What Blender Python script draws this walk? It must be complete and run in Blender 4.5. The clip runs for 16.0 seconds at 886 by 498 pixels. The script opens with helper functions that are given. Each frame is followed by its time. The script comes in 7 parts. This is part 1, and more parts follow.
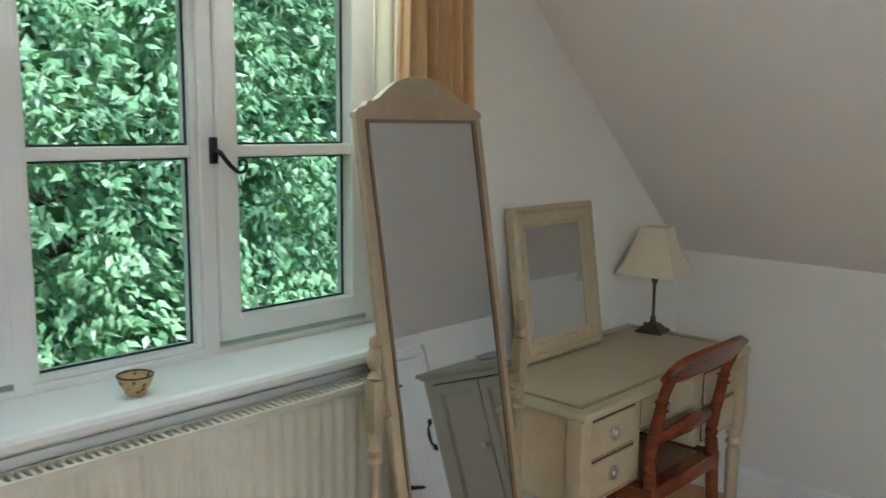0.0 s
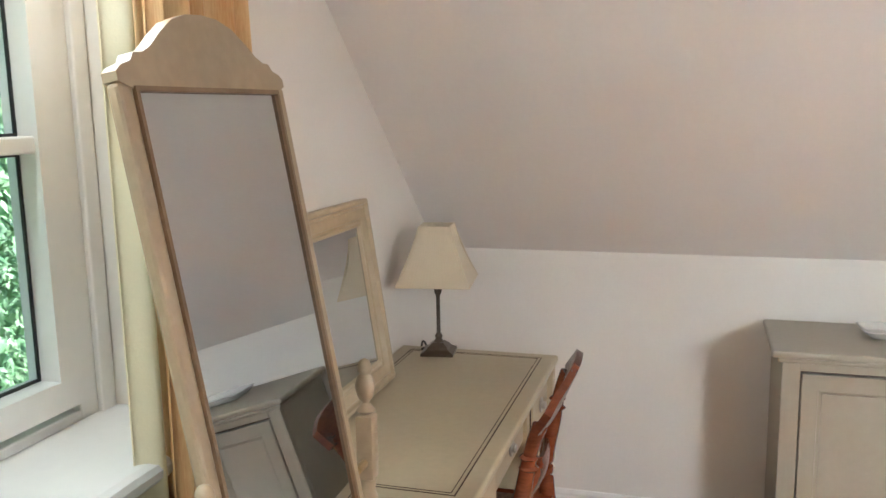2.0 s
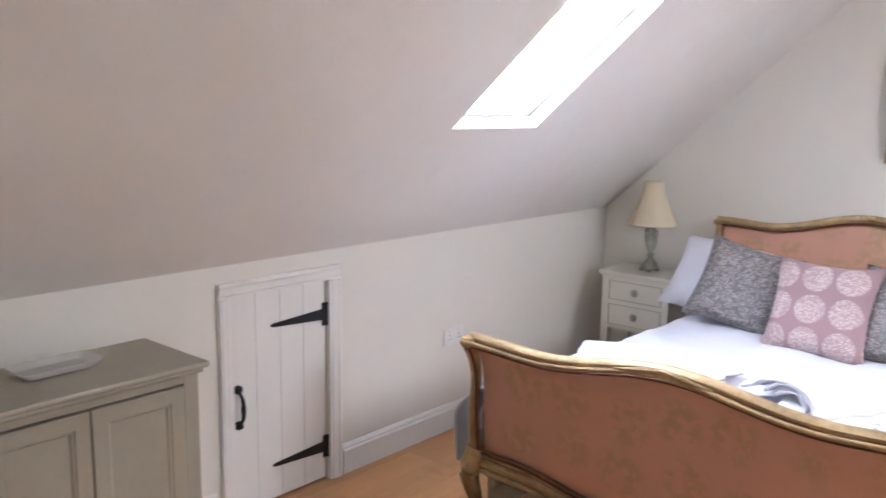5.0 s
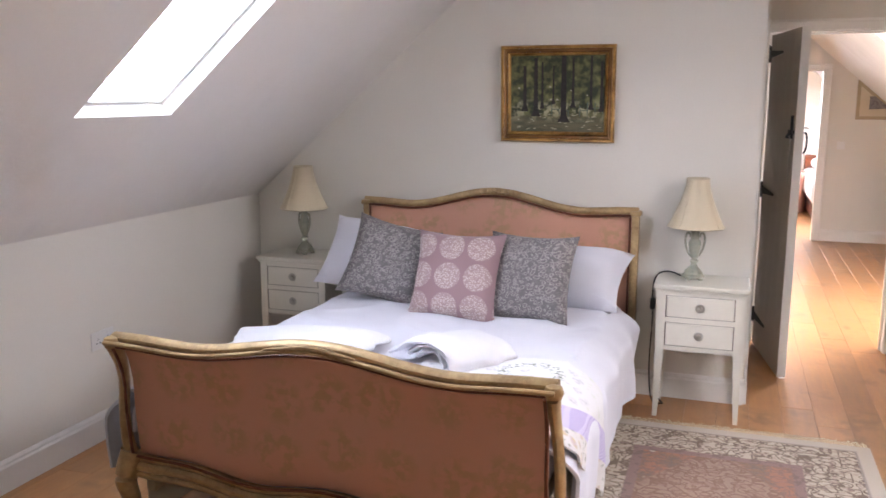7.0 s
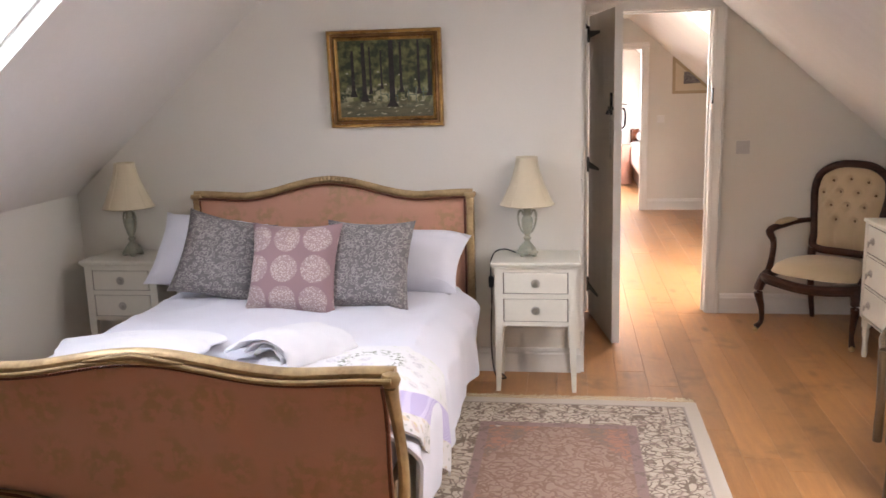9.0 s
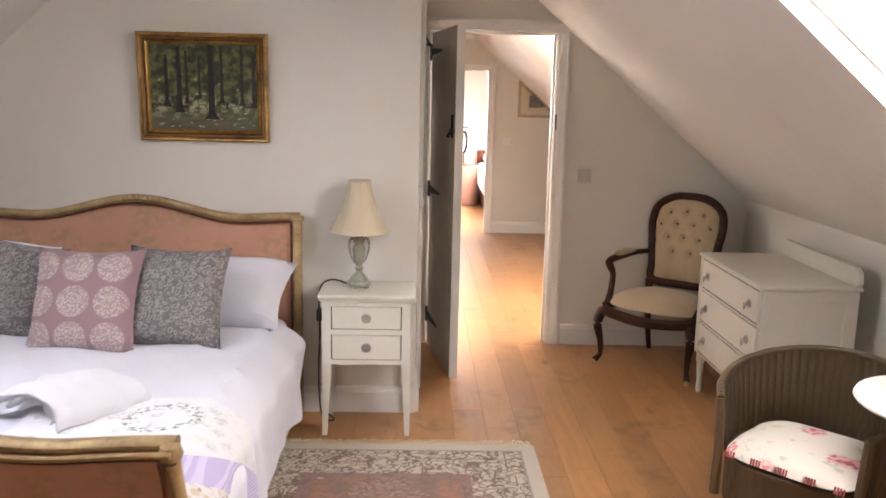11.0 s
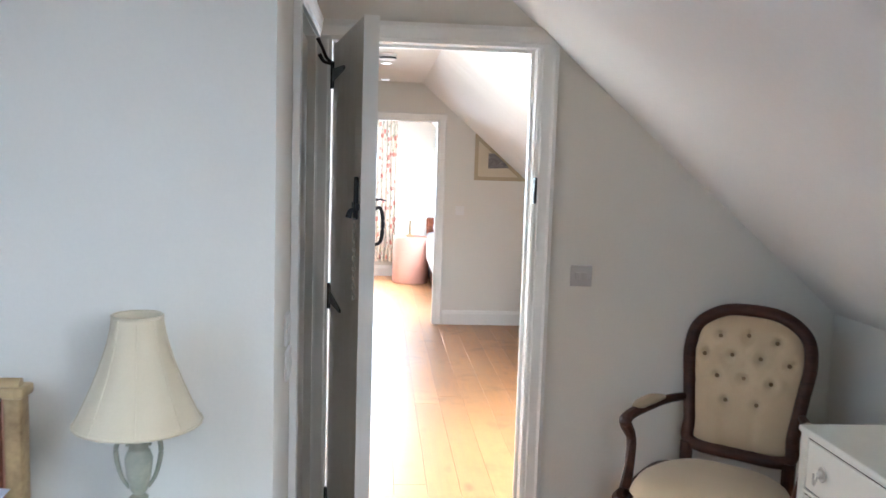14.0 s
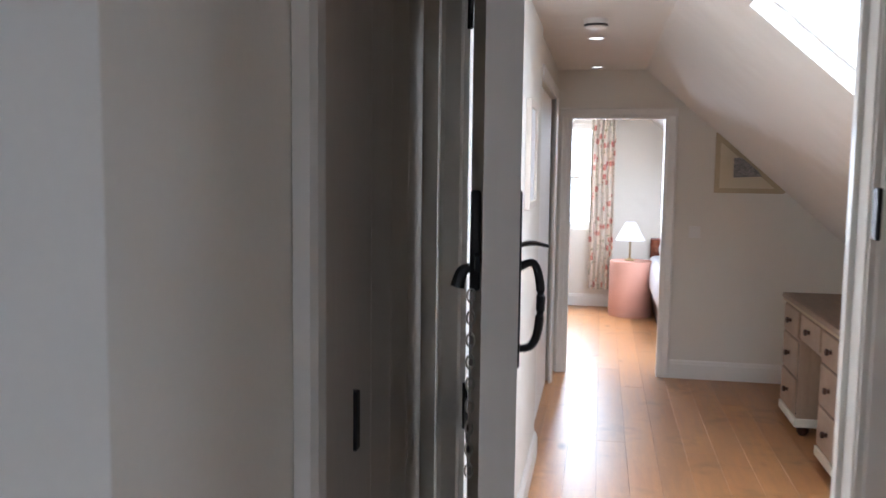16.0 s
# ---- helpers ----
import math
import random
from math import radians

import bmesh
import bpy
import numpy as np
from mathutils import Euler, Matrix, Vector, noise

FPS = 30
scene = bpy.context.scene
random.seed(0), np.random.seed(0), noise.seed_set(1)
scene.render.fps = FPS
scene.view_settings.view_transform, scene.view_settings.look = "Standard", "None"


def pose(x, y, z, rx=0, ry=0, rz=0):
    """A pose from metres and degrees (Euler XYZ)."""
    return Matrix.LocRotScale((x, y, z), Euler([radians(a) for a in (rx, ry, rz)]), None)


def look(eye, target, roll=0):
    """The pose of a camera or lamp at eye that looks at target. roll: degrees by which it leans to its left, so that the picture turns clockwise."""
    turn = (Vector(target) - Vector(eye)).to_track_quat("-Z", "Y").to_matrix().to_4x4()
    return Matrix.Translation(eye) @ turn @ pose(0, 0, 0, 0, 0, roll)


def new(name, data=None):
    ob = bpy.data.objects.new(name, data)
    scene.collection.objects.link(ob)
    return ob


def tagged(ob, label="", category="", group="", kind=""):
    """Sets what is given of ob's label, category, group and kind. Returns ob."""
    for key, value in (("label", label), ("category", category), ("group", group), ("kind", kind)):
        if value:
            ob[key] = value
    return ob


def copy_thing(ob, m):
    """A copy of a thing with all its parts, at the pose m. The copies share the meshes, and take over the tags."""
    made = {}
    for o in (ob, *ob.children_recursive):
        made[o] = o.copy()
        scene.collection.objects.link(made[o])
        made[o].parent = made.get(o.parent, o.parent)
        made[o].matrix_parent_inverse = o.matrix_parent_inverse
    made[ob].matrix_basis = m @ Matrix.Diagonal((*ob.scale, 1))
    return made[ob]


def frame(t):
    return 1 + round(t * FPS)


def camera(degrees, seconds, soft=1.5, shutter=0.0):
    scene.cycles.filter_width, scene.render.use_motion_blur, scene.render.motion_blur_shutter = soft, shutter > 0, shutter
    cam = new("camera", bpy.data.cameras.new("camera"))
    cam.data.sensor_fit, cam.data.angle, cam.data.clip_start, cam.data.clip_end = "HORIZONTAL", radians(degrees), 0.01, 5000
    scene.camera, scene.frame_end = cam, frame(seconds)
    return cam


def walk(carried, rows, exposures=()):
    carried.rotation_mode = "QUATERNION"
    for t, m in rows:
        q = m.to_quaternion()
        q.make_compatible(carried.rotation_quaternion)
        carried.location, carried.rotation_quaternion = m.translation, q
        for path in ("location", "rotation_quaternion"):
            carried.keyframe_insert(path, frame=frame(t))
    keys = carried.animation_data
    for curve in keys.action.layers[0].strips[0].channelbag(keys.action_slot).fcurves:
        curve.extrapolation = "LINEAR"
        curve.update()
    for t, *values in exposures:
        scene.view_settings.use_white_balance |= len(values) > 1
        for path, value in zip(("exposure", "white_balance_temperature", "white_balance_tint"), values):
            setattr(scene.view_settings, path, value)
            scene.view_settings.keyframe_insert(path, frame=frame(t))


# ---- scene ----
cam = camera(55.1, 16.0, 1.5, 0.3)
PATH = [
    (0, (0.435, -3.266, 1.533), (-1.002, -4.625, 1.24), 0.6),
    (0.5, (0.37, -3.491, 1.509), (-1.228, -4.654, 1.205), -0.0),
    (1, (0.24, -3.684, 1.513), (-1.505, -4.618, 1.223), 1.0),
    (1.5, (0.133, -3.859, 1.505), (-1.721, -4.552, 1.219), 0.5),
    (2, (0.032, -4.091, 1.507), (-1.856, -4.663, 1.179), -1.0),
    (2.5, (-0.132, -4.254, 1.553), (-2.069, -4.561, 1.16), -1.4),
    (3, (-0.272, -4.388, 1.552), (-2.227, -4.234, 1.162), -0.9),
    (3.5, (-0.278, -4.5, 1.587), (-2.156, -3.947, 1.179), -1.7),
    (4, (-0.288, -4.564, 1.593), (-1.985, -3.587, 1.189), -0.8),
    (4.5, (-0.269, -4.582, 1.605), (-1.761, -3.304, 1.228), 0.5),
    (5, (-0.237, -4.577, 1.613), (-1.525, -3.084, 1.277), 0.9),
    (5.2, (-0.213, -4.575, 1.613), (-1.423, -3.017, 1.288), 0.8),
    (7.3, (-0.103, -4.559, 1.599), (-0.688, -2.681, 1.238), -0.2),
    (7.5, (-0.086, -4.56, 1.603), (-0.648, -2.676, 1.236), -0.5),
    (8, (-0.07, -4.542, 1.604), (-0.555, -2.639, 1.226), -1.1),
    (10.5, (-0.059, -4.348, 1.6), (-0.071, -2.387, 1.204), 0.2),
    (11, (0.008, -4.147, 1.611), (0.064, -2.18, 1.251), 1.3),
    (11.5, (0.024, -3.855, 1.616), (0.134, -1.885, 1.291), 1.1),
    (12, (0.038, -3.503, 1.614), (0.198, -1.528, 1.342), 1.0),
    (12.5, (0.102, -3.129, 1.601), (0.266, -1.149, 1.368), 0.7),
    (13, (0.127, -2.77, 1.574), (0.316, -0.792, 1.347), -0.1),
    (13.5, (0.16, -2.416, 1.572), (0.383, -0.442, 1.338), -0.2),
    (14, (0.245, -2.047, 1.57), (0.399, -0.065, 1.353), 1.8),
    (14.5, (0.284, -1.636, 1.562), (0.39, 0.35, 1.35), 1.6),
    (15, (0.292, -1.267, 1.546), (0.271, 0.722, 1.337), 1.3),
    (15.5, (0.33, -0.887, 1.486), (0.121, 1.094, 1.302), 1.7),
    (16, (0.334, -0.528, 1.531), (-0.029, 1.429, 1.335), 0.7),
]
EXPOSURES = [(0.0, 0.2, 5300, 0), (0.5, 0.55, 5300, 1), (1.0, 0.8, 5300, 3), (2.0, 1.1, 5700, 11), (2.5, 0.92, 5950, 15), (3.0, 1.37, 6050, 17), (3.5, 1.27, 5750, 16), (4.0, 0.87, 5750, 15), (5.0, 0.37, 5650, 16), (7.5, -0.18, 6000, 19), (11.0, -0.23, 6400, 18), (12.5, -0.23, 6400, 18), (13.5, -0.11, 5250, 7), (14.0, -0.06, 5000, 5), (15.0, -0.59, 5000, 6), (16.0, -1.24, 5200, 11)]
walk(cam, [(t, look(eye, target, roll)) for t, eye, target, roll in PATH], EXPOSURES)

# ---- world and light ----
world = bpy.data.worlds.new("overcast_sky")
scene.world = world
world.use_nodes = True
wn = world.node_tree.nodes
sky = wn.new("ShaderNodeTexSky")
sky.sky_type = "NISHITA"
sky.sun_disc = False
sky.sun_elevation = radians(60)
sky.sun_rotation = radians(0)
sky.air_density, sky.dust_density = 1.0, 3.0
world.node_tree.links.new(sky.outputs[0], wn["Background"].inputs[0])
wn["Background"].inputs[1].default_value = 0.15
sun = new("sun", bpy.data.lights.new("sun", "SUN"))
sun.data.energy, sun.data.angle, sun.data.color = 5.0, radians(6), (1, 0.96, 0.9)
sun.matrix_world = look((0, 0, 0), (0.05, -0.5, -0.87))


def sky_lamp(name, m, w, h, watts, color, spread=180):
    """An area lamp in a window's opening for the sky's light."""
    lamp = new(name, bpy.data.lights.new(name, "AREA"))
    lamp.data.shape, lamp.data.size, lamp.data.size_y = "RECTANGLE", w, h
    lamp.data.energy, lamp.data.color = watts, color
    lamp.data.spread = radians(spread)
    lamp.matrix_world = m
    return lamp


SKY_BLUE, SKY_WARM = (0.86, 0.92, 1.0), (1.0, 0.97, 0.92)
sky_lamp("skylight_west_lamp", look((-1.985, -1.9, 1.92), (-1.329, -1.9, 1.166)), 0.54, 0.96, 17, SKY_BLUE, 170)
sky_lamp("skylight_east_lamp", look((1.205, -1.885, 1.908), (0.553, -1.885, 1.15)), 0.57, 1.0, 31, SKY_WARM, 175)
sky_lamp("window_lamp", look((-0.52, -5.2, 2.07), (-0.52, -4.0, 1.65)), 1.66, 0.12, 13, (0.96, 1.0, 0.94))
sky_lamp("hall_skylight_lamp", look((1.285, 2.075, 1.82), (0.63, 2.075, 1.066)), 0.85, 1.05, 98, SKY_WARM)
sky_lamp("far_window_lamp", look((-0.07, 9.2, 1.45), (0.1, 5, 0.8)), 0.7, 1.1, 300, SKY_WARM)
sky_lamp("far_skylight_lamp", look((1.285, 7.3, 1.82), (0.63, 7.3, 1.066)), 0.8, 1.05, 120, SKY_WARM)

# ---- building helpers ----
def put(ob, parent):
    ob.parent = parent
    return ob


def part(name, bm, material, parent=None, label="", smooth=False):
    """Links a bmesh as one mesh object, under a thing or a part."""
    bmesh.ops.recalc_face_normals(bm, faces=bm.faces[:])
    me = bpy.data.meshes.new(name)
    bm.to_mesh(me)
    bm.free()
    me.materials.append(material)
    if smooth:
        me.shade_smooth()
        me.set_sharp_from_angle(angle=radians(40))
    ob = new(name, me)
    if parent:
        ob.parent = parent
    if label:
        ob["label"] = label
    return ob


def thing(name, m, label, category, group="", kind=""):
    """An empty at a thing's base, which parents its parts."""
    ob = new(name)
    ob.empty_display_size = 0.1
    ob.matrix_basis = m
    return tagged(ob, label, category, group, kind)


def B():
    return bmesh.new()


def box(bm, x0, x1, y0, y1, z0, z1, bevel=0.0, segs=2):
    made = bmesh.ops.create_cube(bm, size=1.0)["verts"]
    for v in made:
        v.co = Vector((x0 + (v.co.x + 0.5) * (x1 - x0), y0 + (v.co.y + 0.5) * (y1 - y0), z0 + (v.co.z + 0.5) * (z1 - z0)))
    if bevel > 0:
        edges = list({e for v in made for e in v.link_edges})
        bmesh.ops.bevel(bm, geom=edges, offset=bevel, segments=segs, profile=0.5, affect="EDGES")
    return bm


def prism(bm, poly, axis, a, b):
    """Extrudes a polygon of (u, v) along an axis: x takes (y, z), y takes (x, z), z takes (x, y)."""
    def at(u, v, w):
        return {"x": (w, u, v), "y": (u, w, v), "z": (u, v, w)}[axis]
    lo = [bm.verts.new(at(u, v, a)) for u, v in poly]
    hi = [bm.verts.new(at(u, v, b)) for u, v in poly]
    n = len(poly)
    bm.faces.new(lo), bm.faces.new(hi[::-1])
    for i in range(n):
        bm.faces.new((lo[i], hi[i], hi[(i + 1) % n], lo[(i + 1) % n]))
    return bm


def lathe(bm, profile, segs=20, at=(0, 0, 0), square=False):
    """Turns a profile of (radius, height) about z."""
    rings = []
    for r, z in profile:
        ring = []
        for i in range(segs):
            a = 2 * math.pi * (i + 0.5) / segs
            k = 1 / max(abs(math.cos(a)), abs(math.sin(a))) if square else 1
            ring.append(bm.verts.new((at[0] + r * k * math.cos(a), at[1] + r * k * math.sin(a), at[2] + z)))
        rings.append(ring)
    for p, q in zip(rings, rings[1:]):
        for i in range(segs):
            bm.faces.new((p[i], p[(i + 1) % segs], q[(i + 1) % segs], q[i]))
    bm.faces.new(rings[0][::-1]), bm.faces.new(rings[-1])
    return bm


def smooth_line(points, steps=6, closed=False):
    """A Catmull-Rom line through the points."""
    pts = [Vector(p) for p in points]
    n, out = len(pts), []
    for i in range(n if closed else n - 1):
        p0, p1, p2, p3 = (pts[(i + k) % n] if closed else pts[min(max(i + k, 0), n - 1)] for k in (-1, 0, 1, 2))
        for s in range(steps):
            t = s / steps
            out.append(0.5 * (2 * p1 + (p2 - p0) * t + (2 * p0 - 5 * p1 + 4 * p2 - p3) * t * t + (3 * p1 - p0 - 3 * p2 + p3) * t**3))
    if not closed:
        out.append(pts[-1])
    return out


def tube(bm, points, radius, segs=8, closed=False, flat=1.0, up=(0, 0, 1), steps=6, straight=False):
    """A round or flattened bar along a smooth line; radius may be a list, one for each given point."""
    line = [Vector(p) for p in points] if straight else smooth_line(points, steps, closed)
    n = len(line)
    if isinstance(radius, (int, float)):
        radii = [radius] * n
    else:
        k = len(radius) - (0 if closed else 1)
        radii = [float(np.interp(i / max(n - 1, 1) * k, range(len(radius)), radius)) for i in range(n)]
    rings, up = [], Vector(up)
    for i, p in enumerate(line):
        ahead = (line[(i + 1) % n] - line[i - 1]) if closed else (line[min(i + 1, n - 1)] - line[max(i - 1, 0)])
        ahead.normalize()
        side = ahead.cross(up)
        side = ahead.cross(Vector((1, 0.01, 0))) if side.length < 0.05 else side
        side.normalize()
        top = side.cross(ahead)
        rings.append([bm.verts.new(p + radii[i] * (math.cos(2 * math.pi * (s + 0.5) / segs) * side + flat * math.sin(2 * math.pi * (s + 0.5) / segs) * top)) for s in range(segs)])
    for i in range(n if closed else n - 1):
        p, q = rings[i], rings[(i + 1) % n]
        for s in range(segs):
            bm.faces.new((p[s], p[(s + 1) % segs], q[(s + 1) % segs], q[s]))
    if not closed:
        bm.faces.new(rings[0][::-1]), bm.faces.new(rings[-1])
    return bm


def grid_sheet(bm, f, nu, nv):
    """A sheet of points f(u, v) for u and v from 0 to 1. Returns the rows of vertices."""
    rows = [[bm.verts.new(f(i / nu, j / nv)) for j in range(nv + 1)] for i in range(nu + 1)]
    for i in range(nu):
        for j in range(nv):
            bm.faces.new((rows[i][j], rows[i + 1][j], rows[i + 1][j + 1], rows[i][j + 1]))
    return rows


def thick(bm, depth):
    bmesh.ops.recalc_face_normals(bm, faces=bm.faces[:])
    bmesh.ops.solidify(bm, geom=bm.faces[:], thickness=depth)
    return bm


def pillow(bm, w, h, depth, n=14, pinch=0.12, seed=0.0):
    """A stuffed cushion in the x-z plane, resting on z 0, with drawn-in sides and pointed corners."""
    for side in (1, -1):
        def f(u, v, s=side):
            a, b = 2 * u - 1, 2 * v - 1
            fat = (1 - a**4) * (1 - b**4)
            x = a * (1 - pinch * (1 - b * b) * abs(a) ** 3)
            z = b * (1 - pinch * (1 - a * a) * abs(b) ** 3)
            k = noise.noise((a * 1.6 + seed, b * 1.6, s)) * 0.18
            return (x * w / 2, s * depth / 2 * fat**0.55 * (1 + k), (z + 1) * h / 2)
        grid_sheet(bm, f, n, n)
    bmesh.ops.remove_doubles(bm, verts=bm.verts[:], dist=1e-4)
    return bm


def frame_bars(bm, x0, x1, z0, z1, wide, y0, y1, bevel=0.0, mitre=True):
    """Four mitred bars in the x-z plane."""
    outer, inner = [(x0, z0), (x1, z0), (x1, z1), (x0, z1)], [(x0 + wide, z0 + wide), (x1 - wide, z0 + wide), (x1 - wide, z1 - wide), (x0 + wide, z1 - wide)]
    for i in range(4):
        j = (i + 1) % 4
        prism(bm, [outer[i], outer[j], inner[j], inner[i]], "y", y0, y1)
    return bm


def frame_profile(bm, x0, x1, z0, z1, profile):
    """A mitred frame in the x-z plane from a moulding profile of (inset, y)."""
    rings = [[bm.verts.new(p) for p in ((x0 + d, y, z0 + d), (x1 - d, y, z0 + d), (x1 - d, y, z1 - d), (x0 + d, y, z1 - d))] for d, y in profile]
    for p, q in zip(rings, rings[1:]):
        for i in range(4):
            bm.faces.new((p[i], p[(i + 1) % 4], q[(i + 1) % 4], q[i]))
    return bm

# ---- materials ----
def mat(name, color, rough=0.6, metal=0.0, vary=0.12, scale=3.0, grain=60.0, bump=0.05, color2=None, stretch=(1, 1, 1), rand=0.0, spec=0.5, sheen=0.0, wavy=0.0):
    """Paint, cloth, wood or metal with variation at two scales: broad mottling and fine grain with relief."""
    m = bpy.data.materials.new(name)
    m.use_nodes = True
    nt = m.node_tree
    n, l = nt.nodes, nt.links
    bsdf = n["Principled BSDF"]
    tc = n.new("ShaderNodeTexCoord")
    mp = n.new("ShaderNodeMapping")
    mp.inputs["Scale"].default_value = stretch
    l.new(tc.outputs["Object"], mp.inputs[0])
    big, fine = n.new("ShaderNodeTexNoise"), n.new("ShaderNodeTexNoise")
    big.inputs["Scale"].default_value, fine.inputs["Scale"].default_value = scale, grain
    big.inputs["Detail"].default_value, fine.inputs["Detail"].default_value = 4, 3
    l.new(mp.outputs[0], big.inputs[0]), l.new(mp.outputs[0], fine.inputs[0])
    mix = n.new("ShaderNodeMix")
    mix.data_type = "RGBA"
    c2 = color2 or tuple(c * (1 - vary) for c in color)
    mix.inputs[6].default_value, mix.inputs[7].default_value = (*color, 1), (*c2, 1)
    add = n.new("ShaderNodeMath")
    add.operation = "MULTIPLY_ADD"
    add.inputs[1].default_value = 0.45
    l.new(fine.outputs[0], add.inputs[0]), l.new(big.outputs[0], add.inputs[2])
    ramp = n.new("ShaderNodeMapRange")
    ramp.inputs[1].default_value, ramp.inputs[2].default_value = 0.5, 0.95
    l.new(add.outputs[0], ramp.inputs[0]), l.new(ramp.outputs[0], mix.inputs[0])
    out = mix.outputs[2]
    if rand:
        info, hsv, mr = n.new("ShaderNodeObjectInfo"), n.new("ShaderNodeHueSaturation"), n.new("ShaderNodeMapRange")
        mr.inputs[3].default_value, mr.inputs[4].default_value = 1 - rand, 1 + rand
        l.new(info.outputs["Random"], mr.inputs[0]), l.new(mr.outputs[0], hsv.inputs["Value"]), l.new(out, hsv.inputs["Color"])
        out = hsv.outputs[0]
    l.new(out, bsdf.inputs["Base Color"])
    bsdf.inputs["Roughness"].default_value, bsdf.inputs["Metallic"].default_value = rough, metal
    bsdf.inputs["Specular IOR Level"].default_value = spec
    bsdf.inputs["Sheen Weight"].default_value = sheen
    bp = n.new("ShaderNodeBump")
    bp.inputs["Strength"].default_value, bp.inputs["Distance"].default_value = bump, 0.01
    l.new(fine.outputs[0], bp.inputs["Height"]), l.new(bp.outputs[0], bsdf.inputs["Normal"])
    if wavy:
        wave, wb = n.new("ShaderNodeTexNoise"), n.new("ShaderNodeBump")
        wave.inputs["Scale"].default_value, wave.inputs["Detail"].default_value = 2.6, 2
        wb.inputs["Strength"].default_value, wb.inputs["Distance"].default_value = wavy, 0.05
        l.new(mp.outputs[0], wave.inputs[0]), l.new(wave.outputs[0], wb.inputs["Height"]), l.new(wb.outputs[0], bp.inputs["Normal"])
    return m


WALL = mat("cream_wall_paint", (0.735, 0.7, 0.63), 0.85, vary=0.05, scale=1.2, grain=90, bump=0.06, wavy=0.25)
CEIL = mat("white_ceiling_paint", (0.745, 0.71, 0.66), 0.9, vary=0.05, scale=1.0, grain=70, bump=0.08, wavy=0.5)
TRIM = mat("white_gloss_trim", (0.78, 0.76, 0.72), 0.4, vary=0.05, scale=4, grain=40, bump=0.02)
# near-black for unseen backing sheets, the shade of hollows put into colour
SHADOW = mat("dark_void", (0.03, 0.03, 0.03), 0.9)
OAK = mat("oak_board", (0.45, 0.25, 0.11), 0.33, color2=(0.3, 0.15, 0.06), scale=2.2, grain=14, bump=0.05, stretch=(9, 0.8, 9), rand=0.16)
SAGE = mat("sage_grey_paint", (0.33, 0.295, 0.225), 0.42, vary=0.1, scale=3, grain=50, bump=0.03)
CREAM = mat("cream_furniture_paint", (0.46, 0.365, 0.225), 0.42, vary=0.2, scale=3, grain=50, bump=0.03)
# taupe stands for white door paint in shade; also colours a picture frame
SHADED_TAUPE = mat("shade_taupe_paint", (0.66, 0.59, 0.51), 0.5, vary=0.1, scale=3, grain=40, bump=0.04, stretch=(3, 3, 0.6))
# cream paint, rubbed; backlight shade darkens this copy for the cheval mirror
BACKLIT_CREAM = mat("rubbed_cream_paint_backlit", (0.37, 0.285, 0.175), 0.45, vary=0.25, scale=5, grain=50, bump=0.04)
IVORY = mat("ivory_furniture_paint", (0.72, 0.69, 0.6), 0.45, vary=0.08, scale=3, grain=50, bump=0.03)
GILT = mat("aged_gilt", (0.55, 0.4, 0.2), 0.42, metal=0.45, color2=(0.3, 0.2, 0.1), scale=9, grain=60, bump=0.1)
DARKGOLD = mat("dark_picture_gilt", (0.26, 0.13, 0.04), 0.4, metal=0.6, color2=(0.12, 0.06, 0.02), scale=9, grain=60, bump=0.1)
GOLD = mat("picture_gilt", (0.62, 0.37, 0.11), 0.3, metal=0.7, color2=(0.2, 0.1, 0.03), scale=9, grain=60, bump=0.1)
PINK = mat("faded_pink_damask", (0.52, 0.24, 0.15), 0.7, color2=(0.42, 0.22, 0.12), scale=5, grain=160, bump=0.12, sheen=0.3)
LINEN = mat("white_linen", (0.74, 0.735, 0.8), 0.8, vary=0.05, scale=4, grain=220, bump=0.12, sheen=0.1)
MAHOG = mat("mahogany", (0.16, 0.045, 0.018), 0.28, color2=(0.07, 0.018, 0.008), scale=5, grain=40, stretch=(1, 1, 6), bump=0.04)
WALNUT = mat("dark_walnut", (0.065, 0.023, 0.011), 0.42, color2=(0.025, 0.009, 0.005), scale=5, grain=40, stretch=(1, 1, 6), bump=0.04, spec=0.25)
FAWN = mat("fawn_upholstery", (0.5, 0.38, 0.23), 0.75, vary=0.12, scale=5, grain=240, bump=0.1, sheen=0.2)
IRON = mat("black_iron", (0.012, 0.012, 0.014), 0.45, metal=0.3, scale=20, grain=80, bump=0.15)
BRONZE = mat("dark_bronze", (0.13, 0.105, 0.08), 0.35, metal=0.8, scale=12, grain=60)
BRASS = mat("aged_brass", (0.5, 0.36, 0.18), 0.35, metal=0.9, scale=12, grain=60)
PEWTER = mat("dull_silver", (0.5, 0.48, 0.43), 0.35, metal=0.9, scale=12, grain=60)
SHADE = mat("cream_silk_shade", (0.62, 0.53, 0.37), 0.6, vary=0.08, scale=6, grain=200, bump=0.05, sheen=0.2)
MIRROR = mat("mirror_glass", (0.54, 0.57, 0.585), 0.02, metal=1.0, vary=0.01, bump=0.0)
GREENGREY = mat("worn_green_grey_paint", (0.27, 0.29, 0.23), 0.5, color2=(0.42, 0.39, 0.3), scale=22, grain=70, bump=0.15)
# upright streaks of deep orange put the shade of the folds into the cloth
CURTAIN = mat("gold_cream_curtain", (0.5, 0.25, 0.08), 0.75, color2=(0.72, 0.52, 0.26), scale=7, grain=220, stretch=(6, 1, 0.15), bump=0.08, sheen=0.2)
PLASTIC = mat("white_plastic", (0.75, 0.73, 0.7), 0.35, vary=0.02)
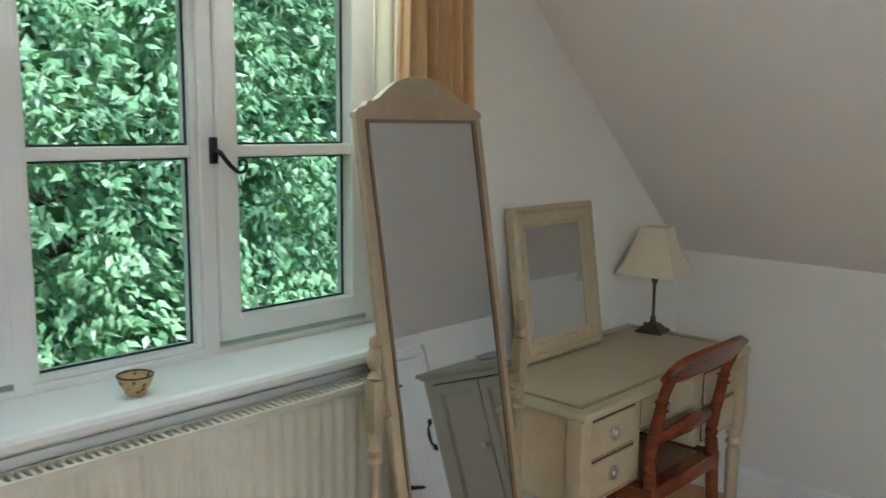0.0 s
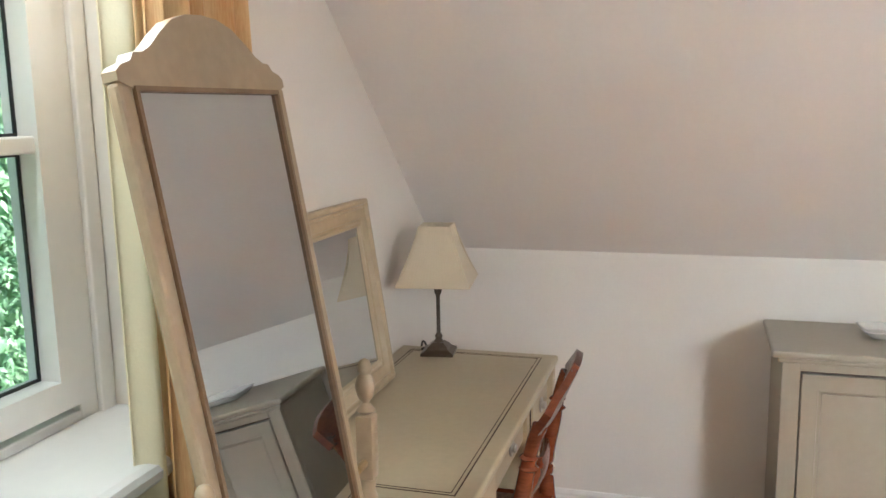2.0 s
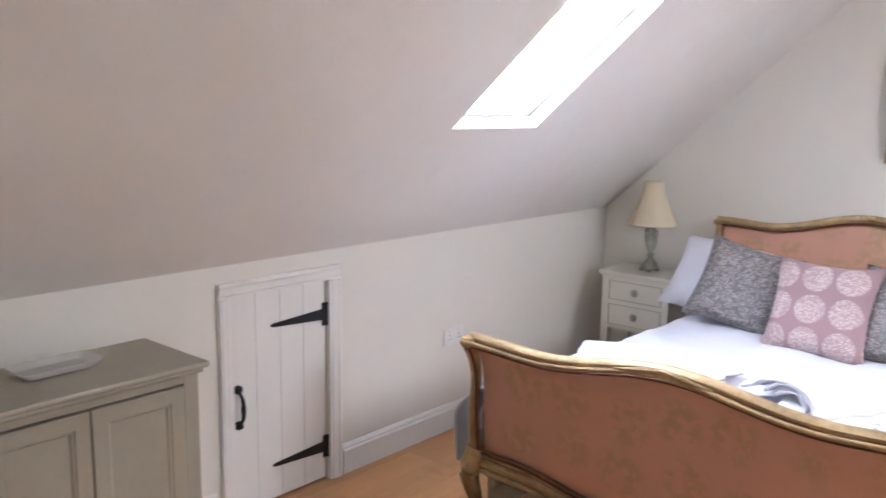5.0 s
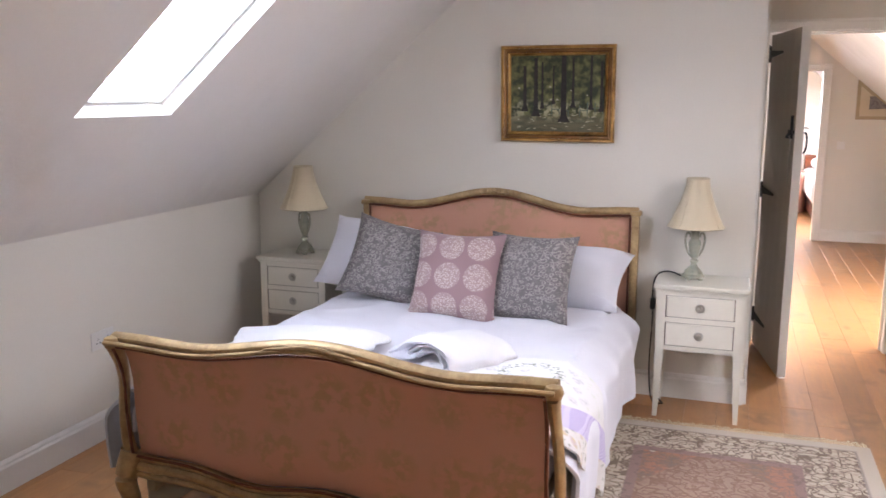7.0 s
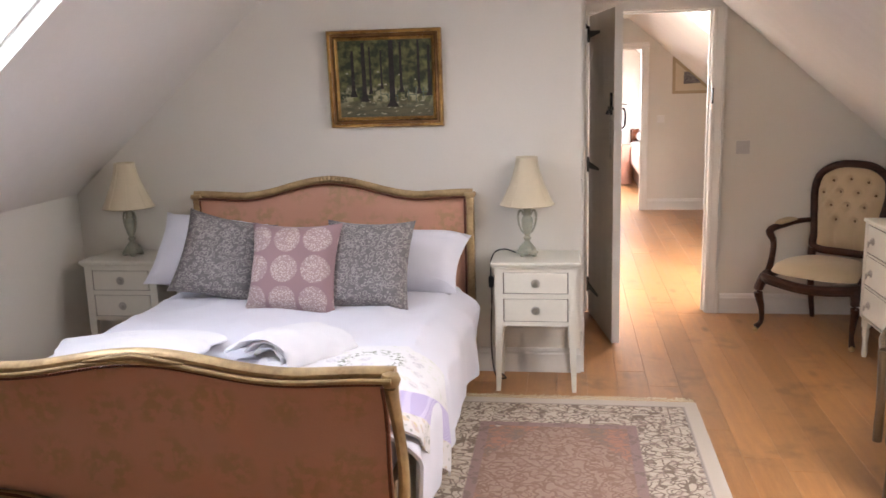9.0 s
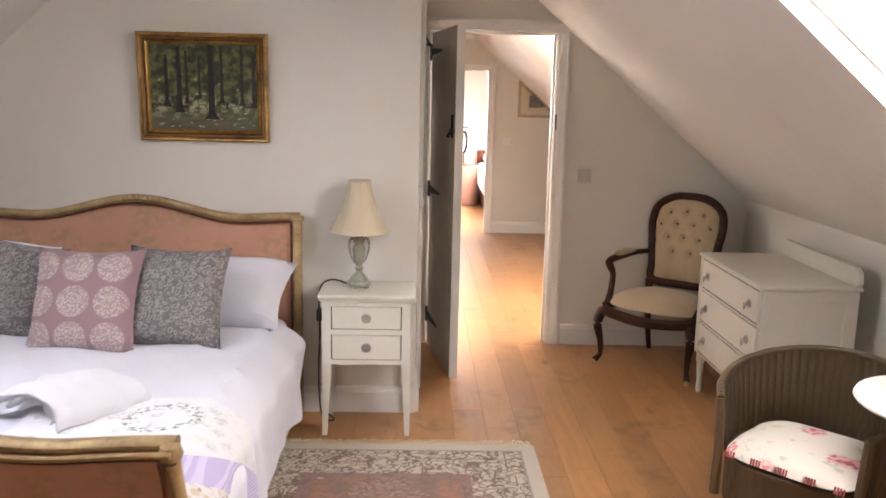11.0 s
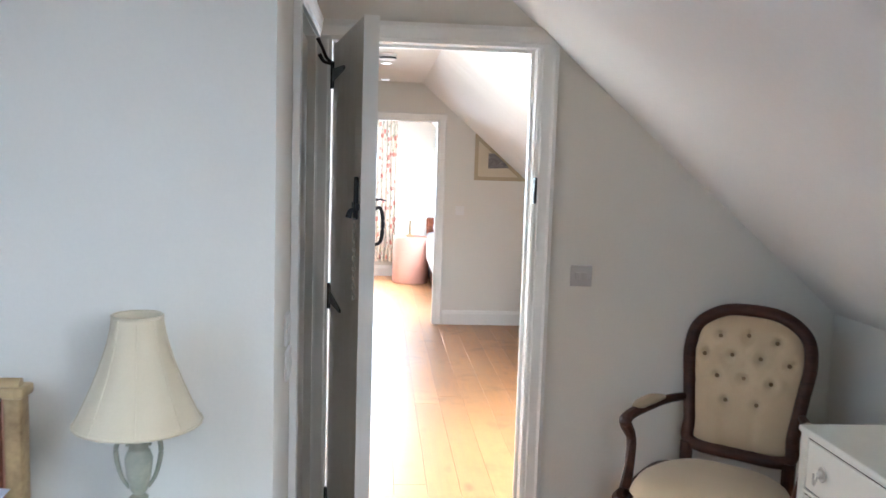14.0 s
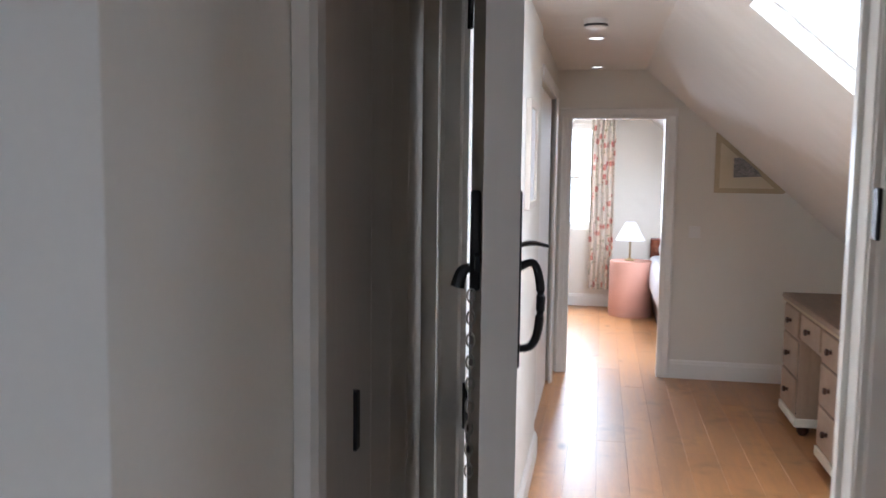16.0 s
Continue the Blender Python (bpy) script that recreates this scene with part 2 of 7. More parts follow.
WICKER = mat("brown_woven_loom", (0.1, 0.06, 0.028), 0.5, color2=(0.09, 0.05, 0.02), scale=7, grain=120, bump=0.2)
RADIATOR = mat("cream_radiator_enamel", (0.66, 0.62, 0.5), 0.35, vary=0.05, scale=4)
LEAF = mat("hedge_leaf", (0.1, 0.2, 0.045), 0.5, color2=(0.04, 0.1, 0.02), scale=2.5, grain=9, bump=0.02)
RUBBER = mat("black_rubber", (0.02, 0.02, 0.02), 0.5)

GLASS = bpy.data.materials.new("window_glass")
GLASS.use_nodes = True
GLASS.node_tree.nodes["Principled BSDF"].inputs["Base Color"].default_value = (0.98, 1.0, 0.99, 1)
GLASS.node_tree.nodes["Principled BSDF"].inputs["Transmission Weight"].default_value = 1.0
GLASS.node_tree.nodes["Principled BSDF"].inputs["Roughness"].default_value = 0.0
GLASS.node_tree.nodes["Principled BSDF"].inputs["IOR"].default_value = 1.1


class Graph:
    """Short forms for the nodes of a patterned material."""
    def __init__(self, name, rough=0.8, sheen=0.0):
        self.m = bpy.data.materials.new(name)
        self.m.use_nodes = True
        self.n, self.l = self.m.node_tree.nodes, self.m.node_tree.links
        self.bsdf = self.n["Principled BSDF"]
        self.bsdf.inputs["Roughness"].default_value = rough
        self.bsdf.inputs["Sheen Weight"].default_value = sheen
        self.co = self.n.new("ShaderNodeTexCoord").outputs["Object"]

    def join(self, socket, value):
        if isinstance(value, (int, float)):
            socket.default_value = value
        elif isinstance(value, tuple):
            socket.default_value = (*value, 1) if len(value) == 3 and len(socket.default_value) == 4 else value
        else:
            self.l.new(value, socket)

    def math(self, op, a, b=0.0, c=0.0):
        k = self.n.new("ShaderNodeMath")
        k.operation = op
        for s, v in zip(k.inputs, (a, b, c)):
            self.join(s, v)
        return k.outputs[0]

    def xyz(self, co=None):
        k = self.n.new("ShaderNodeSeparateXYZ")
        self.l.new(co or self.co, k.inputs[0])
        return k.outputs[0], k.outputs[1], k.outputs[2]

    def vec(self, x, y, z):
        k = self.n.new("ShaderNodeCombineXYZ")
        for s, v in zip(k.inputs, (x, y, z)):
            self.join(s, v)
        return k.outputs[0]

    def noise(self, scale, detail=3.0, co=None):
        k = self.n.new("ShaderNodeTexNoise")
        k.inputs["Scale"].default_value, k.inputs["Detail"].default_value = scale, detail
        self.l.new(co or self.co, k.inputs[0])
        return k.outputs[0]

    def cells(self, scale, co=None, feature="F1", jitter=1.0):
        k = self.n.new("ShaderNodeTexVoronoi")
        k.feature = feature
        k.inputs["Scale"].default_value, k.inputs["Randomness"].default_value = scale, jitter
        self.l.new(co or self.co, k.inputs[0])
        return k.outputs[0]

    def mix(self, f, a, b):
        k = self.n.new("ShaderNodeMix")
        k.data_type = "RGBA"
        self.join(k.inputs[0], f), self.join(k.inputs[6], a), self.join(k.inputs[7], b)
        return k.outputs[2]

    def step(self, v, at, soft=0.02):
        k = self.n.new("ShaderNodeMapRange")
        self.join(k.inputs[0], v)
        k.inputs[1].default_value, k.inputs[2].default_value = at - soft, at + soft
        return k.outputs[0]

    def done(self, color, height=None, strength=0.1):
        self.l.new(color, self.bsdf.inputs["Base Color"])
        if height is not None:
            k = self.n.new("ShaderNodeBump")
            k.inputs["Strength"].default_value, k.inputs["Distance"].default_value = strength, 0.01
            self.l.new(height, k.inputs["Height"]), self.l.new(k.outputs[0], self.bsdf.inputs["Normal"])
        return self.m


# oak boards: long grain, knots, a tone and grain offset of its own for each board
g = Graph("oak_board_floor", 0.3)
rnd = g.n.new("ShaderNodeObjectInfo").outputs["Random"]
x, y, z = g.xyz()
shift = g.math("MULTIPLY", rnd, 53.0)
co = g.vec(g.math("ADD", g.math("MULTIPLY", x, 11.0), shift), g.math("ADD", g.math("MULTIPLY", y, 0.9), shift), z)
grain = g.noise(3.0, 5.0, co)
fine = g.noise(22.0, 3.0, co)
col = g.mix(g.step(grain, 0.52, 0.2), (0.33, 0.15, 0.052), (0.44, 0.21, 0.076))
col = g.mix(g.math("MULTIPLY", g.step(fine, 0.56, 0.16), 0.35), col, (0.24, 0.11, 0.04))
kco = g.vec(g.math("ADD", g.math("MULTIPLY", x, 2.4), shift), g.math("ADD", g.math("MULTIPLY", y, 1.0), shift), 0.0)
knot = g.math("SUBTRACT", 1.0, g.step(g.cells(2.1, kco), 0.1, 0.06))
col = g.mix(g.math("MULTIPLY", knot, 0.75), col, (0.1, 0.045, 0.018))
place = g.n.new("ShaderNodeNewGeometry").outputs["Position"]
col = g.mix(g.math("MULTIPLY", g.step(g.noise(1.3, 3.0, place), 0.5, 0.16), 0.3), col, (0.5, 0.27, 0.11))
worn = g.math("MULTIPLY", g.step(g.noise(2.6, 4.0, place), 0.58, 0.06), g.step(g.noise(11.0, 3.0, place), 0.5, 0.1))
col = g.mix(g.math("MULTIPLY", worn, 0.45), col, (0.15, 0.075, 0.035))
hsv = g.n.new("ShaderNodeHueSaturation")
tone = g.n.new("ShaderNodeMapRange")
tone.inputs[3].default_value, tone.inputs[4].default_value = 0.9, 1.13
g.l.new(rnd, tone.inputs[0]), g.l.new(tone.outputs[0], hsv.inputs["Value"]), g.l.new(col, hsv.inputs["Color"])
rough = g.n.new("ShaderNodeMapRange")
rough.inputs[3].default_value, rough.inputs[4].default_value = 0.24, 0.42
g.l.new(grain, rough.inputs[0]), g.l.new(rough.outputs[0], g.bsdf.inputs["Roughness"])
BOARD = g.done(hsv.outputs[0], fine, 0.06)

# grey paisley cushion cloth
g = Graph("grey_paisley_cloth", 0.85, 0.05)
warp = g.vec(*[g.math("ADD", s, g.math("MULTIPLY", g.noise(14.0, 2.0), 0.06)) for s in g.xyz()])
a = g.step(g.math("ABSOLUTE", g.math("SUBTRACT", g.cells(52.0, warp), 0.42)), 0.1, 0.06)
b = g.step(g.noise(70.0, 2.0), 0.55, 0.05)
col = g.mix(a, (0.33, 0.3, 0.285), (0.15, 0.135, 0.135))
GREYCLOTH = g.done(g.mix(g.math("MULTIPLY", b, 0.5), col, (0.2, 0.18, 0.175)), g.noise(260.0), 0.15)

# mauve cloth with pale dotted roundels
g = Graph("mauve_roundel_cloth", 0.85, 0.2)
x, y, z = g.xyz()
P = 0.148
u = g.math("SUBTRACT", g.math("FRACT", g.math("ADD", g.math("DIVIDE", x, P), 10.62)), 0.5)
v = g.math("SUBTRACT", g.math("FRACT", g.math("ADD", g.math("DIVIDE", z, P), 10.1)), 0.5)
r = g.math("SQRT", g.math("ADD", g.math("MULTIPLY", u, u), g.math("MULTIPLY", v, v)))
inside = g.math("SUBTRACT", 1.0, g.step(r, 0.44, 0.02))
dots = g.math("SUBTRACT", 1.0, g.step(g.cells(105.0, jitter=0.7), 0.42, 0.12))
MAUVECLOTH = g.done(g.mix(g.math("MULTIPLY", inside, g.math("MULTIPLY_ADD", dots, 0.68, 0.22)), (0.29, 0.185, 0.195), (0.56, 0.47, 0.43)), g.noise(260.0), 0.15)

# damask: rose ground with faint sprays
g = Graph("rose_damask", 0.55, 0.12)
x, y, z = g.xyz()
flat = g.vec(x, 0.0, z)
spray = g.math("MULTIPLY", g.math("SUBTRACT", 1.0, g.step(g.cells(5.0, flat, jitter=0.35), 0.44, 0.1)), g.step(g.noise(30.0, 4.0), 0.5, 0.07))
col = g.mix(g.noise(2.2), (0.6, 0.315, 0.215), (0.5, 0.255, 0.165))
col = g.mix(g.math("MULTIPLY", spray, 0.6), col, (0.36, 0.25, 0.11))
DAMASK = g.done(col, g.noise(180.0), 0.12)

# rug: cream border with scrolls, mauve frame, rose field
g = Graph("wool_rug_pattern", 0.95, 0.04)
x, y, z = g.xyz()
ex = g.math("SUBTRACT", 0.67, g.math("ABSOLUTE", x))
ey = g.math("SUBTRACT", 0.85, g.math("ABSOLUTE", y))
edge = g.math("MINIMUM", ex, ey)
warp = g.vec(*[g.math("ADD", s, g.math("MULTIPLY", g.noise(9.0, 2.0), 0.09)) for s in (x, y, z)])
flat = g.vec(x, y, 0.0)
vine = g.math("SUBTRACT", 1.0, g.step(g.math("ABSOLUTE", g.math("SUBTRACT", g.noise(13.0, 1.0, flat), 0.5)), 0.028, 0.012))
curl = g.math("SUBTRACT", 1.0, g.step(g.math("ABSOLUTE", g.math("SUBTRACT", g.noise(27.0, 0.0, flat), 0.56)), 0.045, 0.02))
petal = g.math("SUBTRACT", 1.0, g.step(g.cells(15.0, warp), 0.2, 0.05))
scroll = g.math("MAXIMUM", g.math("MAXIMUM", vine, curl), petal)
leafs = g.step(g.noise(30.0, 2.0), 0.57, 0.03)
border = g.mix(scroll, (0.52, 0.44, 0.34), (0.17, 0.12, 0.085))
border = g.mix(g.math("MULTIPLY", leafs, 0.5), border, (0.36, 0.26, 0.21))
field = g.mix(g.step(g.noise(9.0, 3.0), 0.52, 0.06), (0.36, 0.17, 0.105), (0.24, 0.15, 0.1))
field = g.mix(g.math("MULTIPLY", scroll, 0.5), field, (0.15, 0.125, 0.115))
field = g.mix(g.math("SUBTRACT", 1.0, g.step(g.cells(11.0), 0.15, 0.04)), field, (0.48, 0.41, 0.34))
r2 = g.math("SQRT", g.math("ADD", g.math("MULTIPLY", x, x), g.math("MULTIPLY", y, y)))
field = g.mix(g.math("SUBTRACT", 1.0, g.step(g.math("ADD", g.math("DIVIDE", g.math("ABSOLUTE", x), 0.4), g.math("DIVIDE", g.math("ABSOLUTE", y), 0.62)), 1.0, 0.02)), field, g.mix(0.7, border, (0.25, 0.13, 0.085)))
col = g.mix(g.step(edge, 0.31, 0.004), border, g.mix(g.math("MULTIPLY", leafs, 0.6), (0.26, 0.165, 0.145), (0.15, 0.1, 0.085)))
col = g.mix(g.step(edge, 0.355, 0.004), col, field)
col = g.mix(g.step(edge, 0.075, 0.004), (0.3, 0.25, 0.22), col)
col = g.mix(g.step(edge, 0.065, 0.004), (0.52, 0.45, 0.37), col)
RUG = g.done(g.mix(g.math("MULTIPLY", g.noise(200.0), 0.14), col, (0.33, 0.27, 0.23)), g.noise(320.0), 0.4)

# floral seat and curtain cloths
def floral(name, ground, petal, deep, green, scale, wreath=None):
    g = Graph(name, 0.85, 0.15)
    c = g.cells(scale)
    bloom = g.math("SUBTRACT", 1.0, g.step(g.math("ADD", c, g.math("MULTIPLY", g.noise(scale * 5), 0.25)), 0.42, 0.05))
    heart = g.math("MULTIPLY", bloom, g.step(g.noise(scale * 6, 3.0), 0.52, 0.05))
    twig = g.math("MULTIPLY", g.math("SUBTRACT", 1.0, bloom), g.step(g.noise(scale * 2.6, 4.0), 0.62, 0.03))
    col = g.mix(twig, ground, green)
    col = g.mix(bloom, col, petal)
    if wreath:
        x, y, z = g.xyz()
        dx, dy = g.math("SUBTRACT", x, wreath[0]), g.math("SUBTRACT", y, wreath[1])
        r = g.math("SQRT", g.math("ADD", g.math("MULTIPLY", dx, dx), g.math("MULTIPLY", dy, dy)))
        ring = g.math("SUBTRACT", 1.0, g.step(g.math("ABSOLUTE", g.math("SUBTRACT", r, 0.1)), 0.022, 0.01))
        col = g.mix(g.math("MULTIPLY", ring, g.step(g.noise(55.0, 2.0), 0.55, 0.04)), col, (0.24, 0.27, 0.21))
    return g.done(g.mix(heart, col, deep), g.noise(260.0), 0.12)


FLORAL = floral("floral_seat_cloth", (0.6, 0.54, 0.46), (0.62, 0.36, 0.33), (0.4, 0.06, 0.07), (0.42, 0.42, 0.3), 6.5)
FLORALCURTAIN = floral("floral_curtain_cloth", (0.75, 0.68, 0.58), (0.62, 0.3, 0.22), (0.45, 0.1, 0.08), (0.4, 0.38, 0.24), 9.0)
QUILTCLOTH = floral("sprigged_quilt_cloth", (0.75, 0.74, 0.75), (0.72, 0.7, 0.72), (0.55, 0.54, 0.57), (0.68, 0.69, 0.64), 13.0, (-0.78, -1.62))

# painted woodland
g = Graph("painted_woodland", 0.8)
x, y, z = g.xyz()
leafy = g.mix(g.step(g.noise(26.0, 4.0), 0.55, 0.12), (0.035, 0.04, 0.02), (0.16, 0.16, 0.06))
ground = g.mix(g.step(g.noise(20.0, 3.0, g.vec(g.math("MULTIPLY", x, 0.5), y, g.math("MULTIPLY", z, 2.5))), 0.56, 0.1), (0.13, 0.115, 0.065), (0.08, 0.085, 0.05))
low = g.step(g.math("ADD", z, g.math("MULTIPLY", g.noise(7.0), 0.05)), 0.165, 0.02)
col = g.mix(low, ground, leafy)
band = g.math("SUBTRACT", 1.0, g.step(g.math("ABSOLUTE", g.math("SUBTRACT", z, 0.165)), 0.035, 0.03))
col = g.mix(g.math("MULTIPLY", band, g.step(g.noise(34.0, 3.0), 0.54, 0.05)), col, (0.36, 0.33, 0.2))
PAINTING = g.done(col, g.noise(90.0), 0.4)
g = Graph("woven_loom", 0.5)
x, y, z = g.xyz()
strand = g.math("FRACT", g.math("MULTIPLY", z, 160.0))
LOOM = g.done(g.mix(g.step(strand, 0.5, 0.3), (0.05, 0.03, 0.014), (0.105, 0.068, 0.03)), g.math("ADD", strand, g.noise(130.0)), 0.35)

# ---- structure ----
KX_W, KX_E = -2.87, 2.12            # inner faces of the two knee walls
Y_WIN, Y_HEAD, Y_DOOR = -5.0, 0.0, 1.255
Z_KNEE, Z_CEIL = 1.01, 2.32
TAN_W, TAN_E = 0.87, 0.86
CX_W = KX_W + (Z_CEIL - Z_KNEE) / TAN_W
Z_KNEE_E = 2.02 - TAN_E * (KX_E - 0.91)
CX_E = KX_E - (Z_CEIL - Z_KNEE_E) / TAN_E
Y_FAR, Y_END = 5.8, 8.95
structure = dict(kind="structure")


def gable(x0, x1):
    """The room's section between two x: floor to slopes and flat ceiling, carried 6 cm into the slabs."""
    def top(x):
        return min(Z_KNEE + TAN_W * (x - KX_W), Z_CEIL, Z_KNEE_E + TAN_E * (KX_E - x)) + 0.06
    xs = sorted({x0, x1, *[x for x in (CX_W, CX_E) if x0 < x < x1]})
    return [(x0, 0.0), (x1, 0.0)] + [(x, top(x)) for x in reversed(xs)]


def top_at(x):
    return min(Z_KNEE + TAN_W * (x - KX_W), Z_CEIL, Z_KNEE_E + TAN_E * (KX_E - x)) + 0.06


def wall_object(name, bm, material=WALL, label="cream painted plaster wall"):
    return tagged(part(name, bm, material), label, "wall", kind="structure")


# headboard wall, return wall with a cupboard doorway, door wall
bm = prism(B(), gable(KX_W - 0.1, 0.0), "y", Y_HEAD, Y_HEAD + 0.12)
wall_object("wall_north", bm)
bm = B()
box(bm, -0.12, 0.0, 0.12, 0.42, 0, Z_CEIL + 0.06)
box(bm, -0.12, 0.0, 0.42, 1.2, 2.0, Z_CEIL + 0.06)
box(bm, -0.12, 0.0, 1.2, Y_DOOR + 0.12, 0, Z_CEIL + 0.06)
wall_object("wall_return", bm)
DX0, DX1, DZ = 0.03, 0.865, 2.015
bm = B()
box(bm, 0.0, DX0, Y_DOOR, Y_DOOR + 0.12, 0, Z_CEIL + 0.06)
prism(bm, [(DX0, DZ), (DX1, DZ), (DX1, top_at(DX1)), (CX_E, Z_CEIL + 0.06), (DX0, Z_CEIL + 0.06)], "y", Y_DOOR, Y_DOOR + 0.12)
prism(bm, [(DX1, 0), (KX_E + 0.1, 0), (KX_E + 0.1, top_at(KX_E + 0.1)), (DX1, top_at(DX1))], "y", Y_DOOR, Y_DOOR + 0.12)
wall_object("wall_door", bm)

# west knee wall with the loft door's opening
SY0, SY1, SZ = -2.745, -2.26, 0.885
bm = B()
box(bm, KX_W - 0.1, KX_W, Y_WIN - 0.3, SY0, 0, Z_KNEE + 0.03)
box(bm, KX_W - 0.1, KX_W, SY0, SY1, SZ, Z_KNEE + 0.03)
box(bm, KX_W - 0.1, KX_W, SY1, Y_HEAD + 0.12, 0, Z_KNEE + 0.03)
wall_object("wall_west", bm)
# unseen dark sheet added where the loft behind the door lies in shade
bm = box(B(), KX_W - 0.4, KX_W - 0.36, SY0 - 0.2, SY1 + 0.2, 0, 1.0)
wall_object("wall_loft", bm, SHADOW, "unseen dark sheet for the shade behind the loft door")
bm = box(B(), KX_E, KX_E + 0.1, Y_WIN - 0.3, Y_DOOR + 0.12, 0, Z_KNEE_E + 0.03)
wall_object("wall_east", bm)

# window wall
WX0, WX1, WZ0, WZ1 = -1.43, 0.37, 0.862, 2.1
bm = B()
Yo = Y_WIN - 0.42
prism(bm, gable(KX_W - 0.1, WX0), "y", Yo, Y_WIN)
prism(bm, gable(WX1, KX_E + 0.1), "y", Yo, Y_WIN)
box(bm, WX0, WX1, Yo, Y_WIN, 0, WZ0)
box(bm, WX0, WX1, Yo, Y_WIN, WZ1, Z_CEIL + 0.06)
wall_object("wall_window", bm)


def slope_slab(name, x0, z0, x1, z1, y0, y1, hole, depth=0.16, label="white plastered sloping ceiling"):
    """A sloping slab from (x0, z0) up to (x1, z1), with a hole (a0, a1 along the slope in x; b0, b1 in y) cut through it."""
    nrm = Vector((-(z1 - z0), 0, x1 - x0)).normalized()
    if nrm.z < 0:
        nrm = -nrm
    def pt(x, y, k):
        t = (x - x0) / (x1 - x0)
        return Vector((x, y, z0 + t * (z1 - z0))) + nrm * (depth * k)
    bm = B()
    a0, a1, b0, b1 = hole
    cells = [(x0, x1, y0, b0), (x0, x1, b1, y1), (x0, a0, b0, b1), (a1, x1, b0, b1)]
    for xa, xb, ya, yb in cells:
        vs = [bm.verts.new(pt(x, y, k)) for k in (0, 1) for x, y in ((xa, ya), (xb, ya), (xb, yb), (xa, yb))]
        for f in ((0, 1, 2, 3), (4, 5, 6, 7), (0, 1, 5, 4), (1, 2, 6, 5), (2, 3, 7, 6), (3, 0, 4, 7)):
            bm.faces.new([vs[i] for i in f])
    return tagged(part(name, bm, CEIL), label, "ceiling", kind="structure")


W_HOLE = (-2.28, -1.55, -2.17, -1.63)
E_HOLE = (1.52, 0.75, -2.17, -1.6)
slope_slab("ceiling_west", KX_W - 0.1, Z_KNEE - 0.087, CX_W, Z_CEIL, Yo, 0.12, W_HOLE)
slope_slab("ceiling_east", KX_E + 0.1, Z_KNEE_E - 0.086, CX_E, Z_CEIL, Yo, Y_DOOR + 0.12, E_HOLE)
bm = box(B(), CX_W, CX_E, Yo, Y_DOOR + 0.12, Z_CEIL, Z_CEIL + 0.12)
tagged(part("ceiling_flat", bm, CEIL), "white plastered flat ceiling", "ceiling", kind="structure")

# hall and far bedroom
HZ, HT = 2.23, 0.87
HX = 0.62
def hall_z(x):
    return min(HZ, HZ - HT * (x - HX))
bm = B()
box(bm, -0.1, 0.02, Y_DOOR + 0.12, 3.88, 0, HZ)
box(bm, -0.1, 0.0, 3.88, 5.1, 2.0, HZ)
box(bm, -0.1, 0.0, 5.5, Y_FAR, 0, HZ)
box(bm, -0.1, 0.0, 5.1, 5.5, 2.0, HZ)
box(bm, -0.35, -0.1, 3.7, 5.6, 0, HZ)
wall_object("wall_hall_west", bm)
bm = box(B(), 2.1, 2.2, Y_DOOR + 0.12, Y_FAR, 0, 1.1)
wall_object("wall_hall_east", bm)
FX0, FX1, FZ = 0.09, 0.79, 1.9
bm = B()
box(bm, -0.6, FX0, Y_FAR, Y_FAR + 0.1, 0, HZ + 0.06)
box(bm, FX0, FX1, Y_FAR, Y_FAR + 0.1, FZ, HZ + 0.06)
prism(bm, [(FX1, 0), (2.2, 0), (2.2, hall_z(2.2) + 0.06), (FX1, hall_z(FX1) + 0.06)], "y", Y_FAR, Y_FAR + 0.1)
wall_object("wall_far", bm)
H_HOLE = (1.6, 0.8, 1.65, 2.5)
slope_slab("ceiling_hall_east", 2.2, hall_z(2.2), HX, HZ, Y_DOOR + 0.12, 5.9, H_HOLE)
slope_slab("ceiling_far_east", 2.2, hall_z(2.2), HX, HZ, 5.9, Y_END, (1.6, 0.8, 6.9, 7.7))
bm = box(B(), -2.2, HX, Y_DOOR + 0.12, Y_END + 0.2, HZ, HZ + 0.12)
tagged(part("ceiling_hall", bm, CEIL), "white plastered hall ceiling", "ceiling", kind="structure")
bm = B()
box(bm, -2.2, -0.45, Y_END, Y_END + 0.3, 0, HZ)
box(bm, 0.3, 2.3, Y_END, Y_END + 0.3, 0, HZ)
box(bm, -0.45, 0.3, Y_END, Y_END + 0.3, 0, 0.85)
box(bm, -0.45, 0.3, Y_END, Y_END + 0.3, 2.0, HZ)
box(bm, -2.3, -2.2, Y_FAR, Y_END + 0.3, 0, HZ)
box(bm, 2.2, 2.3, Y_FAR, Y_END + 0.3, 0, HZ)
wall_object("wall_end", bm)
# unseen dark sheet added below, so the gaps between boards read as shade
bm = box(B(), KX_W - 0.4, KX_E + 0.4, Yo - 0.1, Y_END + 0.3, -0.12, -0.03)
tagged(part("subfloor", bm, SHADOW), "unseen dark sheet for the shade under the floor boards", "floor", kind="structure")

# ---- trim, doors, windows and fixtures ----
SKIRT = [(0, 0), (0.018, 0), (0.018, 0.105), (0.013, 0.115), (0.013, 0.122), (0.006, 0.135), (0, 0.135)]


